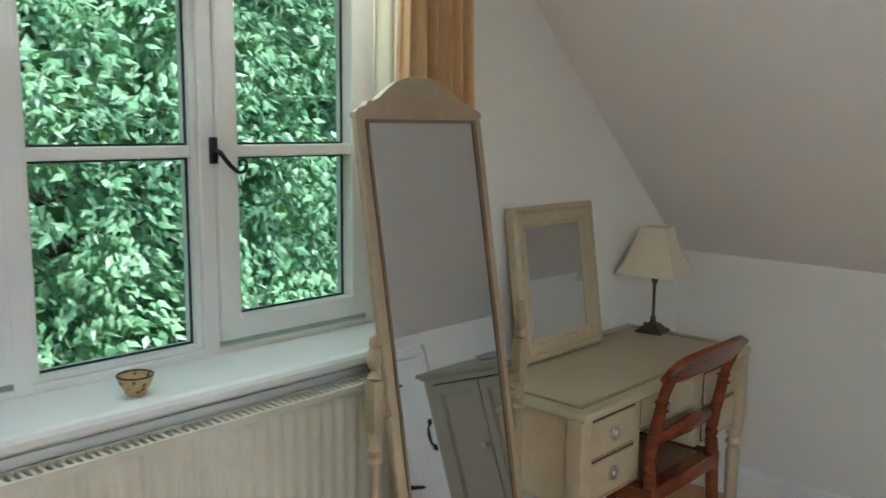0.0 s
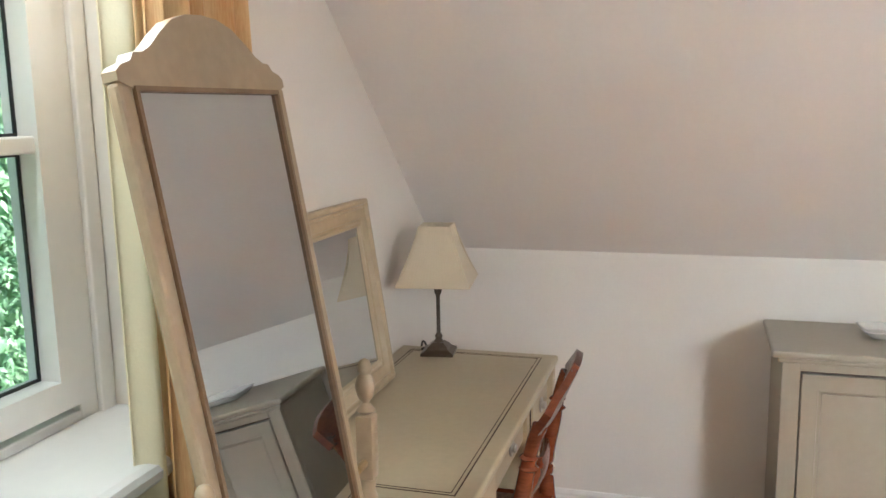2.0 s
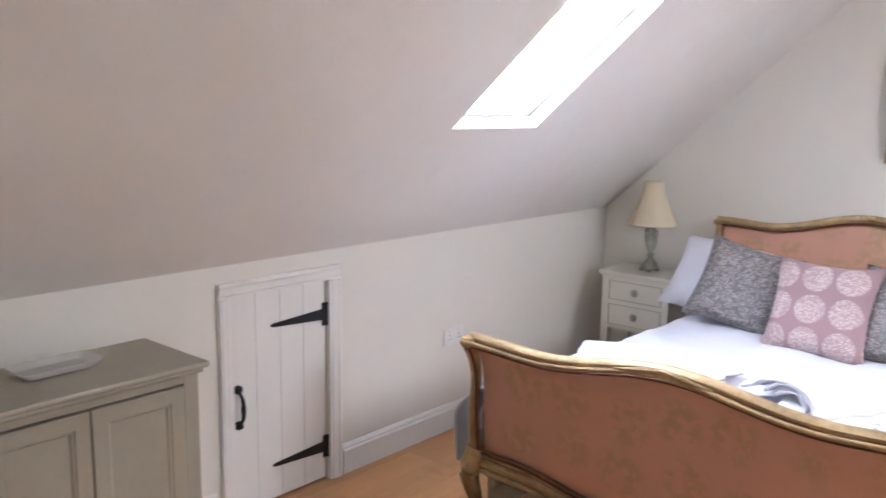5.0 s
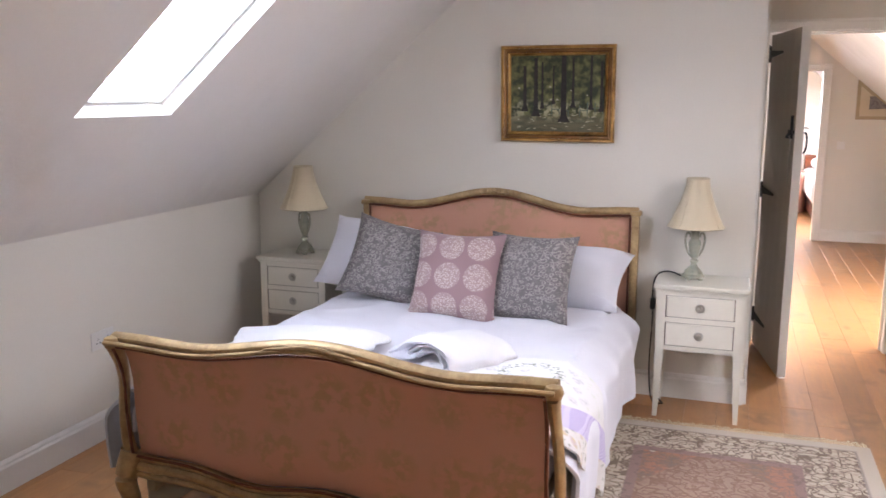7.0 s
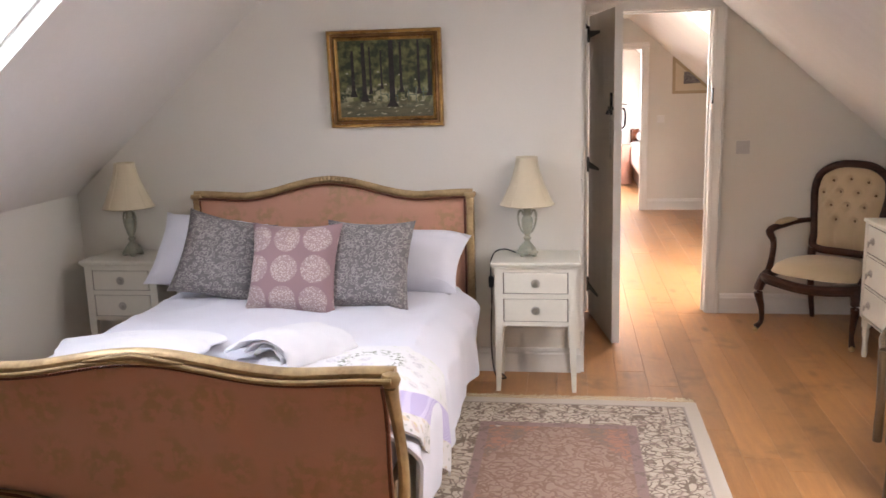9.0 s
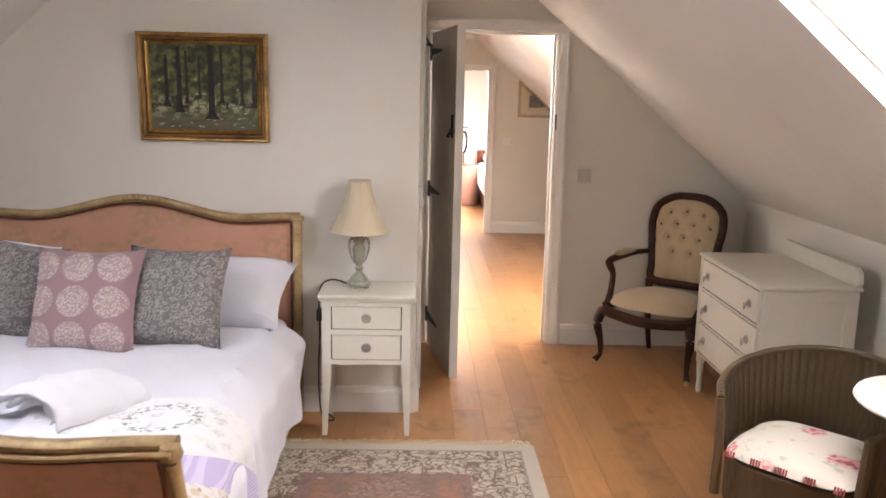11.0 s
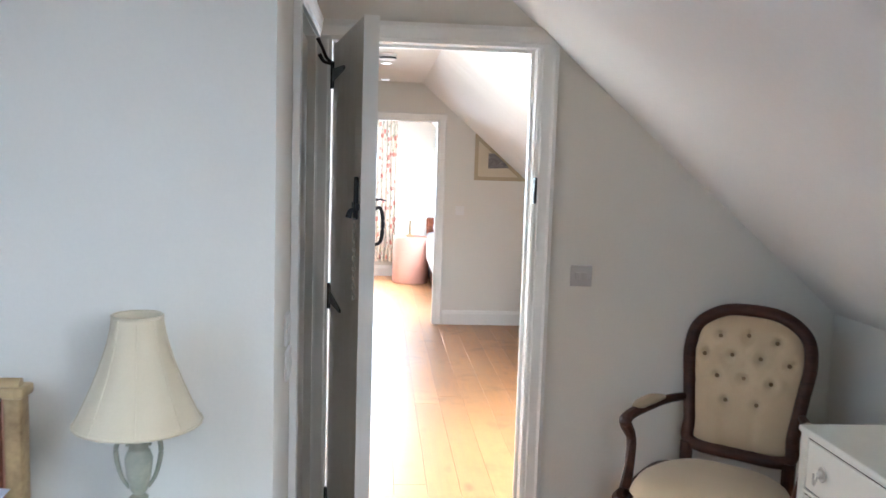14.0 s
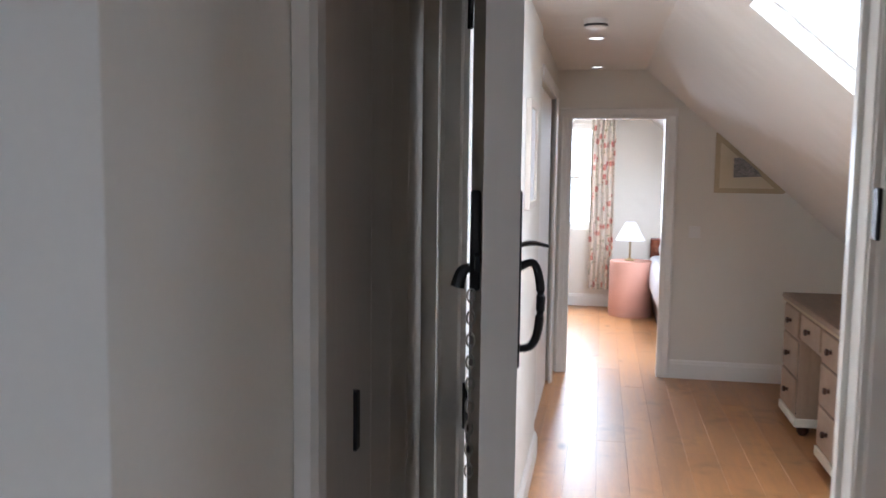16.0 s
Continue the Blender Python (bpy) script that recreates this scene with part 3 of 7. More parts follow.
def skirting(axis, at, side, a, b, parent=None):
    """A moulded baseboard along x or y against a wall face at a place, standing out to that side."""
    bm = B()
    if axis == "y":
        prism(bm, [(at + side * u, v) for u, v in SKIRT], "y", a, b)
    else:
        prism(bm, [(at + side * u, v) for u, v in SKIRT], "x", a, b)
    tagged(part("baseboard", bm, TRIM), "white moulded skirting board along the wall", "baseboard", kind="structure")


skirting("y", KX_W, 1, Y_WIN, -2.83)
skirting("y", KX_W, 1, -2.19, Y_HEAD)
skirting("x", Y_HEAD, -1, KX_W + 0.02, 0.0)
skirting("y", 0.0, 1, 0.0, 0.33)
skirting("x", Y_DOOR, -1, 0.94, KX_E)
skirting("y", KX_E, -1, Y_WIN, Y_DOOR - 0.02)
skirting("x", Y_WIN, 1, KX_W + 0.02, KX_E - 0.02)
skirting("x", Y_FAR, -1, 0.86, 2.1)
skirting("y", 0.02, 1, Y_DOOR + 0.12, 3.88)
skirting("x", Y_END, -1, -0.45, 2.2)
ARCH = [(0.0, 0.0), (0.075, 0.0), (0.075, 0.02), (0.06, 0.024), (0.05, 0.02), (0.018, 0.016), (0.012, 0.012), (0.0, 0.012)]


def architrave(name, m, x0, x1, z1, wide=0.075, left=True, right=True):
    """A moulded door surround in the local x-z plane, standing out along -y, round an opening x0 to x1 and up to z1."""
    k = wide / 0.075
    bm = B()
    if left:
        prism(bm, [(x0 - u * k, -v) for u, v in ARCH], "z", 0, z1)
    if right:
        prism(bm, [(x1 + u * k, -v) for u, v in ARCH], "z", 0, z1)
    prism(bm, [(-v, z1 + u * k) for u, v in ARCH], "x", x0 - (wide if left else 0), x1 + (wide if right else 0))
    ob = part(name, bm, TRIM)
    ob.matrix_basis = m
    return tagged(ob, "white moulded door surround on the wall", "door frame", kind="structure")


def lining(name, x0, x1, z1, y0, y1, m, stop=True):
    """The boards that line a doorway, with a stop bead."""
    bm = B()
    box(bm, x0 - 0.02, x0, y0, y1, 0, z1)
    box(bm, x1, x1 + 0.02, y0, y1, 0, z1)
    box(bm, x0 - 0.02, x1 + 0.02, y0, y1, z1, z1 + 0.018)
    if stop:
        ym = (y0 + y1) / 2
        box(bm, x0, x0 + 0.012, ym, ym + 0.03, 0, z1 - 0.012)
        box(bm, x1 - 0.012, x1, ym, ym + 0.03, 0, z1 - 0.012)
        box(bm, x0, x1, ym, ym + 0.03, z1 - 0.012, z1)
    ob = part(name, bm, TRIM)
    ob.matrix_basis = m
    return tagged(ob, "white painted lining of a doorway", "door frame", kind="structure")


I4 = Matrix.Identity(4)
architrave("trim_door_1", pose(0, Y_DOOR - 0.002, 0), 0.058, 0.85, 1.995)
lining("trim_lining_1", 0.058, 0.845, 1.995, Y_DOOR - 0.004, Y_DOOR + 0.124, I4)
architrave("trim_door_far", pose(0, Y_FAR - 0.002, 0), 0.09, 0.79, 1.895, 0.065)
lining("trim_lining_far", 0.11, 0.77, 1.882, Y_FAR - 0.004, Y_FAR + 0.104, I4, False)
architrave("trim_loft", pose(KX_W + 0.002, 0, 0, 0, 0, 90), SY0, SY1, SZ, 0.06)
architrave("trim_cupboard", pose(0.002, 0, 0, 0, 0, 90), 0.435, 1.235, 2.0, 0.08, right=False)
architrave("trim_hall_west", pose(0.002, 0, 0, 0, 0, 90), 4.0, 5.42, 2.0, 0.065, left=False)
tagged(part("strike_plate", box(B(), 0.838, 0.848, 1.17, 1.2, 1.4, 1.5, 0.004), IRON), "black iron latch keep on the door frame", "latch")


def strap_hinge(parent, x, z, length, y, way=1):
    """A black iron T hinge: a butt plate and a tapering strap."""
    bm = B()
    box(bm, x - 0.012, x + 0.012, y - 0.005, y, z - 0.05, z + 0.05, 0.002)
    prism(bm, [(x, z - 0.024), (x + way * length, z - 0.007), (x + way * (length + 0.012), z), (x + way * length, z + 0.007), (x, z + 0.024)], "y", y - 0.006, y - 0.001)
    tube(bm, [(x - way * 0.012, y - 0.006, z - 0.05), (x - way * 0.012, y - 0.006, z + 0.05)], 0.006, straight=True)
    return part("hinge", bm, IRON, parent, "black iron strap hinge")


def plank_door(name, m, wide, high, n, label, thick_by=0.028, paint=TRIM):
    door = thing(name, m, label, "door", kind="structure")
    w = wide / n
    for i in range(n):
        part("plank", box(B(), i * w + 0.0003, (i + 1) * w - 0.0003, 0, thick_by, 0.008, high, 0.0016, 1), paint, door)
    return door


# bedroom door, standing open against the return wall
door_1 = plank_door("door_1", pose(0.066, 1.232, 0, 0, 0, -80.2), 0.735, 1.975, 5, "white ledged plank door standing wide open, coloured as in shade", paint=SHADED_TAUPE)
for z in (0.22, 1.05, 1.82):
    part("ledge", box(B(), 0.03, 0.705, 0.029, 0.047, z - 0.06, z + 0.06, 0.004), SHADED_TAUPE, door_1)
# plain white strip, so the lit edge stands out from the shaded face
part("edge_strip", box(B(), 0.7351, 0.737, 0.0, 0.046, 0.008, 1.975), TRIM, door_1)
for z in (0.2, 1.02, 1.86):
    strap_hinge(door_1, 0.014, z, 0.32, -0.001)
bm = B()
tube(bm, [(0.03, -0.004, 1.9), (0.03, -0.03, 1.92), (0.035, -0.05, 1.96), (0.03, -0.065, 1.99)], [0.006, 0.006, 0.006, 0.008])
tube(bm, [(0.03, -0.004, 1.9), (0.04, -0.04, 1.905), (0.05, -0.06, 1.93)], [0.006, 0.006, 0.008])
part("coat_hook", bm, IRON, door_1, "black iron coat hook")
bm = box(B(), 0.66, 0.7, 0.046, 0.052, 1.27, 1.5, 0.003)
tube(bm, [(0.68, 0.05, 1.4), (0.68, 0.07, 1.405), (0.68, 0.079, 1.37), (0.68, 0.077, 1.32), (0.68, 0.068, 1.297), (0.68, 0.05, 1.292)], [0.0055, 0.0055, 0.006, 0.006, 0.0055, 0.005])
part("handle", bm, IRON, door_1, "black iron thumb latch handle", True)
bm = tube(B(), [(0.68, 0.04, 1.425), (0.68, 0.065, 1.432), (0.68, 0.088, 1.428)], [0.006, 0.009, 0.005], flat=0.4)
part("thumb_press", bm, IRON, door_1, smooth=True)
bm = B()
box(bm, 0.61, 0.735, -0.009, -0.002, 1.4, 1.42, 0.002)
box(bm, 0.68, 0.7, -0.014, -0.001, 1.37, 1.5, 0.003)
tube(bm, [(0.69, -0.012, 1.4), (0.69, -0.024, 1.395), (0.69, -0.03, 1.375)], [0.006, 0.008, 0.01])
part("latch_bar", bm, IRON, door_1, "black iron latch bar")
bm = B()
for i in range(17):
    ring = [(0.7 + 0.005 * math.cos(a) * (i % 2), -0.012 + 0.005 * math.cos(a) * (1 - i % 2), 1.365 - i * 0.0145 + 0.009 * math.sin(a)) for a in [k * math.pi / 3 for k in range(6)]]
    tube(bm, ring, 0.0016, segs=5, closed=True, steps=2, up=(0.3, 0.9, 0.1))
part("chain", bm, PEWTER, door_1, "fine metal chain")

# cupboard door in the return wall, closed
door_2 = plank_door("door_2", pose(-0.03, 0.665, 0, 0, 0, 90), 0.53, 1.985, 4, "white plank cupboard door, closed, coloured as in shade", paint=SHADED_TAUPE)
part("stile", box(B(), -0.23, -0.006, -0.012, 0.028, 0.002, 1.985, 0.003), SHADED_TAUPE, door_2)
for z in (0.5, 1.15):
    part("hinge", box(B(), -0.008, 0.012, -0.017, -0.002, z - 0.045, z + 0.045, 0.002), IRON, door_2, "black iron butt hinge")
# loft door in the knee wall
door_3 = plank_door("door_3", pose(KX_W - 0.012, SY0 + 0.004, 0, 0, 0, 90), SY1 - SY0 - 0.008, SZ - 0.005, 4, "small white plank loft door with black ironmongery, closed")
for z in (0.738, 0.153):
    strap_hinge(door_3, SY1 - SY0 - 0.018, z, 0.27, -0.003, -1)
bm = B()
for z in (0.37, 0.515):
    lathe(bm, [(0.004, -0.018), (0.018, -0.01), (0.02, 0.0), (0.018, 0.01), (0.004, 0.018)], 10, (0.026, -0.006, z))
tube(bm, [(0.026, -0.006, 0.375), (0.026, -0.035, 0.4), (0.026, -0.04, 0.442), (0.026, -0.035, 0.485), (0.026, -0.006, 0.51)], [0.007, 0.007, 0.011, 0.007, 0.007])
part("handle", bm, IRON, door_3, "black iron pull handle", True)
# far and hall doors' leaf edge inside the hall
door_4 = plank_door("door_4", pose(-0.02, 4.005, 0, 0, 0, 90), 1.4, 1.99, 6, "white plank hall door, closed")


def switch_plate(name, m, wide, label, category, sockets=0, rockers=0, face=PLASTIC):
    plate = thing(name, m, label, category)
    part("plate", box(B(), -wide / 2, wide / 2, -0.009, 0, -0.043, 0.043, 0.003), face, plate)
    for i in range(rockers):
        x = (i - (rockers - 1) / 2) * 0.03
        part("rocker", box(B(), x - 0.01, x + 0.01, -0.013, -0.009, -0.014, 0.014, 0.002), face, plate)
    for i in range(sockets):
        x = (i - (sockets - 1) / 2) * 0.066
        bm = B()
        for dx, dz, w, h in ((0, 0.006, 0.004, 0.009), (-0.011, -0.012, 0.008, 0.005), (0.011, -0.012, 0.008, 0.005)):
            box(bm, x + dx - w / 2, x + dx + w / 2, -0.0096, -0.0085, dz - h / 2, dz + h / 2)
        part("socket_holes", bm, RUBBER, plate)
        part("rocker", box(B(), x - 0.008, x + 0.008, -0.013, -0.009, 0.021, 0.034, 0.002), PLASTIC, plate)
    return plate


switch_plate("wall_socket", pose(KX_W, -1.44, 0.48, 0, 0, 90), 0.146, "white double power socket on the knee wall", "socket", sockets=2)
SATIN = mat("satin_grey_metal", (0.56, 0.53, 0.51), 0.42, metal=0.25, vary=0.06, scale=8)
switch_plate("light_switch", pose(1.055, Y_DOOR, 1.115), 0.086, "satin grey light switch on the plaster wall", "switch", rockers=2, face=SATIN)
switch_plate("heating_switch", pose(0.0, 0.262, 1.09, 0, 0, 90), 0.086, "white switch plate on the return wall", "switch", rockers=1)
switch_plate("dimmer_switch", pose(0.0, 0.285, 0.985, 0, 0, 90), 0.086, "white switch plate with two rockers", "switch", rockers=2)
switch_plate("hall_switch", pose(1.0, Y_FAR, 1.075), 0.08, "white light switch on the hall wall", "switch", rockers=1)

# the bedroom window: frame, two fixed or opening lights each side of a mullion
window_1 = thing("window_1", pose(0, -5.3, 0), "white painted timber casement window over a deep sill", "window", kind="structure")
fb = B()
for x0, x1 in ((-1.43, -1.335), (-0.803, -0.757), (-0.305, -0.259), (0.275, 0.37)):
    box(fb, x0, x1, -0.06, 0.02, 0.88, 2.1, 0.004)
box(fb, -1.43, 0.37, -0.0585, 0.0185, 0.862, 0.913, 0.004)
box(fb, -1.43, 0.37, -0.0585, 0.0185, 2.05, 2.1, 0.004)
for x0, x1 in ((-1.427, -1.385), (0.325, 0.367)):
    box(fb, x0, x1, 0.016, 0.034, 0.88, 2.097, 0.004)
part("window_frame", fb, TRIM, window_1)


def light_of_window(x0, x1, z0, z1, opening):
    y0, y1 = (-0.045, 0.032) if opening else (-0.05, 0.008)
    w = 0.06 if opening else 0.015
    sash = B()
    frame_bars(sash, x0, x1, z0, z1, w, y0, y1)
    box(sash, x0 + w, x1 - w, y0 + 0.01, y1 - 0.006, 1.436, 1.468, 0.004)
    s = part("sash", sash, TRIM, window_1)
    for za, zb in ((z0 + w, 1.436), (1.468, z1 - w)):
        pane = part("pane", box(B(), x0 + w - 0.006, x1 - w + 0.006, -0.026, -0.02, za - 0.006, zb + 0.006), GLASS, s)
        pane.visible_shadow = False
        gb = frame_bars(B(), x0 + w - 0.002, x1 - w + 0.002, za - 0.002, zb + 0.002, 0.008, -0.019, -0.014)
        part("gasket", gb, RUBBER, s, "dark glazing gasket")


light_of_window(-1.333, -0.805, 0.932, 2.048, True)
light_of_window(-0.755, -0.307, 0.915, 2.048, False)
light_of_window(-0.257, 0.273, 0.932, 2.048, True)
bm = box(B(), -0.803, -0.785, 0.018, 0.036, 1.42, 1.49, 0.003)
tube(bm, [(-0.794, 0.036, 1.455), (-0.797, 0.056, 1.45), (-0.81, 0.062, 1.43), (-0.83, 0.062, 1.41), (-0.85, 0.062, 1.397), (-0.868, 0.062, 1.402), (-0.873, 0.062, 1.42), (-0.861, 0.062, 1.431), (-0.85, 0.062, 1.423), (-0.856, 0.062, 1.414)], [0.005, 0.007, 0.006, 0.006, 0.005, 0.005, 0.004, 0.004, 0.004, 0.004])
part("stay_handle", bm, IRON, window_1, "black iron monkey-tail handle", True)
bm = prism(B(), [(-5.28, 0.863), (-5.0, 0.88), (-4.962, 0.882), (-4.955, 0.89), (-4.954, 0.904), (-4.96, 0.914), (-4.975, 0.918), (-5.28, 0.893)], "x", -1.428, 0.368)
tagged(part("window_sill", bm, TRIM), "deep white painted window sill", "window sill", kind="structure")


def roof_window(name, cx, cz, cy, long, wide, tilt, label):
    """A white roof window set at the outer face of a sloping ceiling, with its glass."""
    w = thing(name, pose(cx, cy, cz, 0, tilt, 0), label, "skylight", kind="structure")
    bm = B()
    for a, b, c, d in ((-long / 2, long / 2, -wide / 2, -wide / 2 + 0.012), (-long / 2, long / 2, wide / 2 - 0.012, wide / 2), (-long / 2, -long / 2 + 0.012, -wide / 2 + 0.012, wide / 2 - 0.012), (long / 2 - 0.012, long / 2, -wide / 2 + 0.012, wide / 2 - 0.012)):
        box(bm, a, b, c, d, 0.06, 0.1, 0.004)
    part("window_frame", bm, TRIM, w)
    pane = part("pane", box(B(), -long / 2 + 0.012, long / 2 - 0.012, -wide / 2 + 0.012, wide / 2 - 0.012, 0.078, 0.084), GLASS, w)
    pane.visible_shadow = False


roof_window("window_2", -1.915, 1.841, -1.9, 0.967, 0.54, -41.0, "white roof window in the sloping ceiling, bright with sky")
roof_window("window_3", 1.135, 1.827, -1.885, 1.015, 0.57, 40.7, "white roof window in the opposite slope, bright with sky")
roof_window("window_4", 1.2, 1.725, 2.075, 1.06, 0.85, 41.0, "white roof window over the hall, bright with sky")
roof_window("window_6", 1.2, 1.725, 7.3, 1.06, 0.8, 41.0, "white roof window over the far bedroom, bright with sky")

# far bedroom window
window_5 = thing("window_5", pose(-0.075, Y_END + 0.08, 0), "white casement window in the far bedroom", "window", kind="structure")
part("window_frame", frame_bars(B(), -0.375, 0.375, 0.85, 2.0, 0.06, -0.03, 0.04), TRIM, window_5)
part("glazing_bar", box(B(), -0.02, 0.02, -0.02, 0.03, 0.9, 1.95), TRIM, window_5)
part("glazing_bar", box(B(), -0.32, 0.32, -0.02, 0.03, 1.4, 1.43), TRIM, window_5)
pane = part("pane", box(B(), -0.32, 0.32, 0.0, 0.006, 0.9, 1.95), GLASS, window_5)
pane.visible_shadow = False

# ---- the bed ----
bed = thing("bed", pose(-1.35, -2.135, 0), "sleigh bed with faded rose damask boards in aged gilt frames", "bed")
HW = 0.765


def crown(x, low, high):
    """The serpentine top line of the boards: a broad swell in the middle and shoulders falling to the ends."""
    t = min(abs(x) / HW, 1)
    return low + (high - low) * (0.5 + 0.5 * math.cos(math.pi * min(t / 0.72, 1))) + 0.008 * math.cos(math.pi * t * 2)


def foot_profile(v):
    """How far the footboard stands out: it curls away from the bed at the top."""
    return -0.015 - 0.03 * math.sin(v * math.pi) * 0.6 - 0.065 * max(0, v - 0.55) ** 2 / 0.2


def foot_low(x):
    t = abs(x) / HW
    return 0.282 + 0.05 * t**3 + 0.012 * math.cos(t * 9)


def foot_point(u, v, out=0.0):
    x = (2 * u - 1) * (HW - 0.012)
    z0, z1 = foot_low(x), crown(x, 0.74, 0.782)
    pad = 0.02 * (1 - abs(2 * u - 1) ** 8) * (1 - abs(2 * v - 1) ** 8)
    return (x, foot_profile(v) - pad - out, z0 + (z1 - z0) * v)


bm = B()
front = grid_sheet(bm, foot_point, 40, 18)
thick(bm, -0.05)
part("footboard_panel", bm, DAMASK, bed, "faded rose damask upholstery", True)
bm = B()
tube(bm, [(x, foot_profile(1) - 0.012 + 0.02, crown(x, 0.762, 0.804)) for x in np.linspace(-HW - 0.02, HW + 0.02, 17)], 0.018, segs=12, up=(0, 1, 0), flat=1.6)
tube(bm, [(x, foot_profile(1) - 0.052, crown(x, 0.755, 0.797)) for x in np.linspace(-HW - 0.02, HW + 0.02, 17)], 0.008, segs=8)
for s in (-1, 1):
    lathe(bm, [(0.004, -0.024), (0.024, -0.018), (0.03, 0.0), (0.024, 0.018), (0.004, 0.024)], 14, (s * (HW + 0.012), foot_profile(1) - 0.02, 0.757))
part("top_moulding", bm, GILT, bed, "carved gilt top rail", True)
bm = B()
for k in range(9):
    a = (k - 4) * 0.02
    lathe(bm, [(0.002, -0.012), (0.014, -0.004), (0.011, 0.008), (0.002, 0.016)], 8, (a, foot_profile(1) - 0.045, 0.814 - abs(a) * 0.12))
tube(bm, [(-0.16, -0.13, 0.8), (-0.08, -0.135, 0.812), (0, -0.13, 0.822), (0.08, -0.135, 0.812), (0.16, -0.13, 0.8)], [0.004, 0.009, 0.012, 0.009, 0.004])
part("carving", bm, GILT, bed, "carved gilt leaf spray", True)
for s in (-1, 1):
    bm = tube(B(), [(s * (HW + 0.018 + 0.01 * math.sin(v * 5)), foot_profile(v) - 0.01, 0.29 + 0.45 * v) for v in np.linspace(0, 1, 9)], [0.028, 0.021, 0.018, 0.017, 0.017, 0.017, 0.018, 0.02, 0.024], segs=10, up=(0, 1, 0), flat=1.3)
    part("side_post", bm, GILT, bed, smooth=True)
    bm = tube(B(), [(s * (HW - 0.01), foot_profile(v) - 0.042, 0.33 + 0.41 * v) for v in np.linspace(0, 1, 9)], 0.006, segs=6)
    part("braid", bm, MAHOG, bed, "dark red braid edging", True)
    bm = tube(B(), [(s * (HW + 0.012), -0.03, 0.33), (s * (HW + 0.03), -0.055, 0.23), (s * (HW + 0.015), -0.035, 0.12), (s * (HW + 0.022), -0.05, 0.03), (s * (HW + 0.03), -0.065, 0.0)], [0.045, 0.04, 0.026, 0.022, 0.028], segs=10)
    part("leg", bm, GILT, bed, smooth=True)
bm = B()
xs = np.linspace(-HW - 0.008, HW + 0.008, 33)
for dz, r in ((0.0, 0.012), (-0.03, 0.02), (-0.062, 0.012)):
    tube(bm, [(x, -0.03 + dz * 0.1, foot_low(x) - 0.012 + dz) for x in xs], r, segs=8, steps=2)
prism(bm, [(x, foot_low(x) - 0.01) for x in xs] + [(x, foot_low(x) - 0.075) for x in xs[::-1]], "y", -0.035, 0.0)
part("bottom_rail", bm, GILT, bed, "carved gilt lower rail", True)
bm = tube(B(), [(x, foot_point(0.5, 1)[1] - 0.028, crown(x, 0.74, 0.782) - 0.004) for x in np.linspace(-HW + 0.01, HW - 0.01, 25)], 0.006, segs=6)
part("braid", bm, MAHOG, bed, "dark red braid edging", True)
bm = tube(B(), [(x, -0.05, foot_low(x) + 0.002) for x in np.linspace(-HW + 0.015, HW - 0.015, 25)], 0.006, segs=6)
part("braid", bm, MAHOG, bed, "dark red braid edging", True)
bm = B()
for x in np.linspace(-HW + 0.03, HW - 0.03, 120):
    lathe(bm, [(0.001, -0.004), (0.004, 0.0), (0.001, 0.004)], 6, (x, foot_profile(1) - 0.05, crown(x, 0.743, 0.785)))
tagged(part("stud_row", bm, MAHOG, bed, "row of small dark upholstery studs"), kind="stuff")
# headboard
HY = 2.135 - 0.055


def head_point(u, v):
    x = (2 * u - 1) * (HW - 0.02)
    z1 = crown(x, 0.985, 1.06)
    pad = 0.025 * (1 - abs(2 * u - 1) ** 8) * (1 - abs(2 * v - 1) ** 8)
    return (x, HY - pad, 0.35 + (z1 - 0.35) * v)


bm = B()
grid_sheet(bm, head_point, 36, 12)
thick(bm, -0.025)
part("headboard_panel", bm, DAMASK, bed, "faded rose damask upholstery", True)
bm = tube(B(), [(x, HY - 0.005, crown(x, 1.003, 1.078)) for x in np.linspace(-HW - 0.015, HW + 0.015, 17)], 0.015, segs=10, flat=1.3)
for k in range(7):
    a = (k - 3) * 0.022
    lathe(bm, [(0.002, -0.012), (0.015, -0.004), (0.012, 0.008), (0.002, 0.016)], 8, (a, HY - 0.02, 1.093 - abs(a) * 0.15))
part("top_moulding", bm, GILT, bed, "carved gilt top rail", True)
bm = tube(B(), [(x, HY - 0.03, crown(x, 0.98, 1.055)) for x in np.linspace(-HW + 0.02, HW - 0.02, 25)], 0.006, segs=6)
part("braid", bm, MAHOG, bed, "dark red braid edging", True)
for s in (-1, 1):
    bm = box(B(), s * HW - 0.02, s * HW + 0.02, HY - 0.028, HY + 0.03, 0.0, 1.0, 0.008)
    box(bm, s * HW - 0.03, s * HW + 0.03, HY - 0.035, HY + 0.035, 0.985, 1.012, 0.008)
    part("side_post", bm, GILT, bed, smooth=True)
    part("braid", tube(B(), [(s * (HW - 0.026), HY - 0.03, 0.4), (s * (HW - 0.026), HY - 0.03, 0.98)], 0.006, segs=6, straight=True), MAHOG, bed)
    bm = box(B(), s * (HW - 0.03) - 0.02, s * (HW - 0.03) + 0.02, 0.0, HY - 0.02, 0.16, 0.36, 0.012)
    part("side_rail", bm, CREAM, bed, "cream painted side rail")
part("base", box(B(), -0.73, 0.73, 0.02, 2.04, 0.2, 0.33, 0.01), LINEN, bed)
VALANCE = mat("cream_valance_cloth", (0.6, 0.53, 0.41), 0.85, vary=0.08, scale=5, grain=200, bump=0.1)
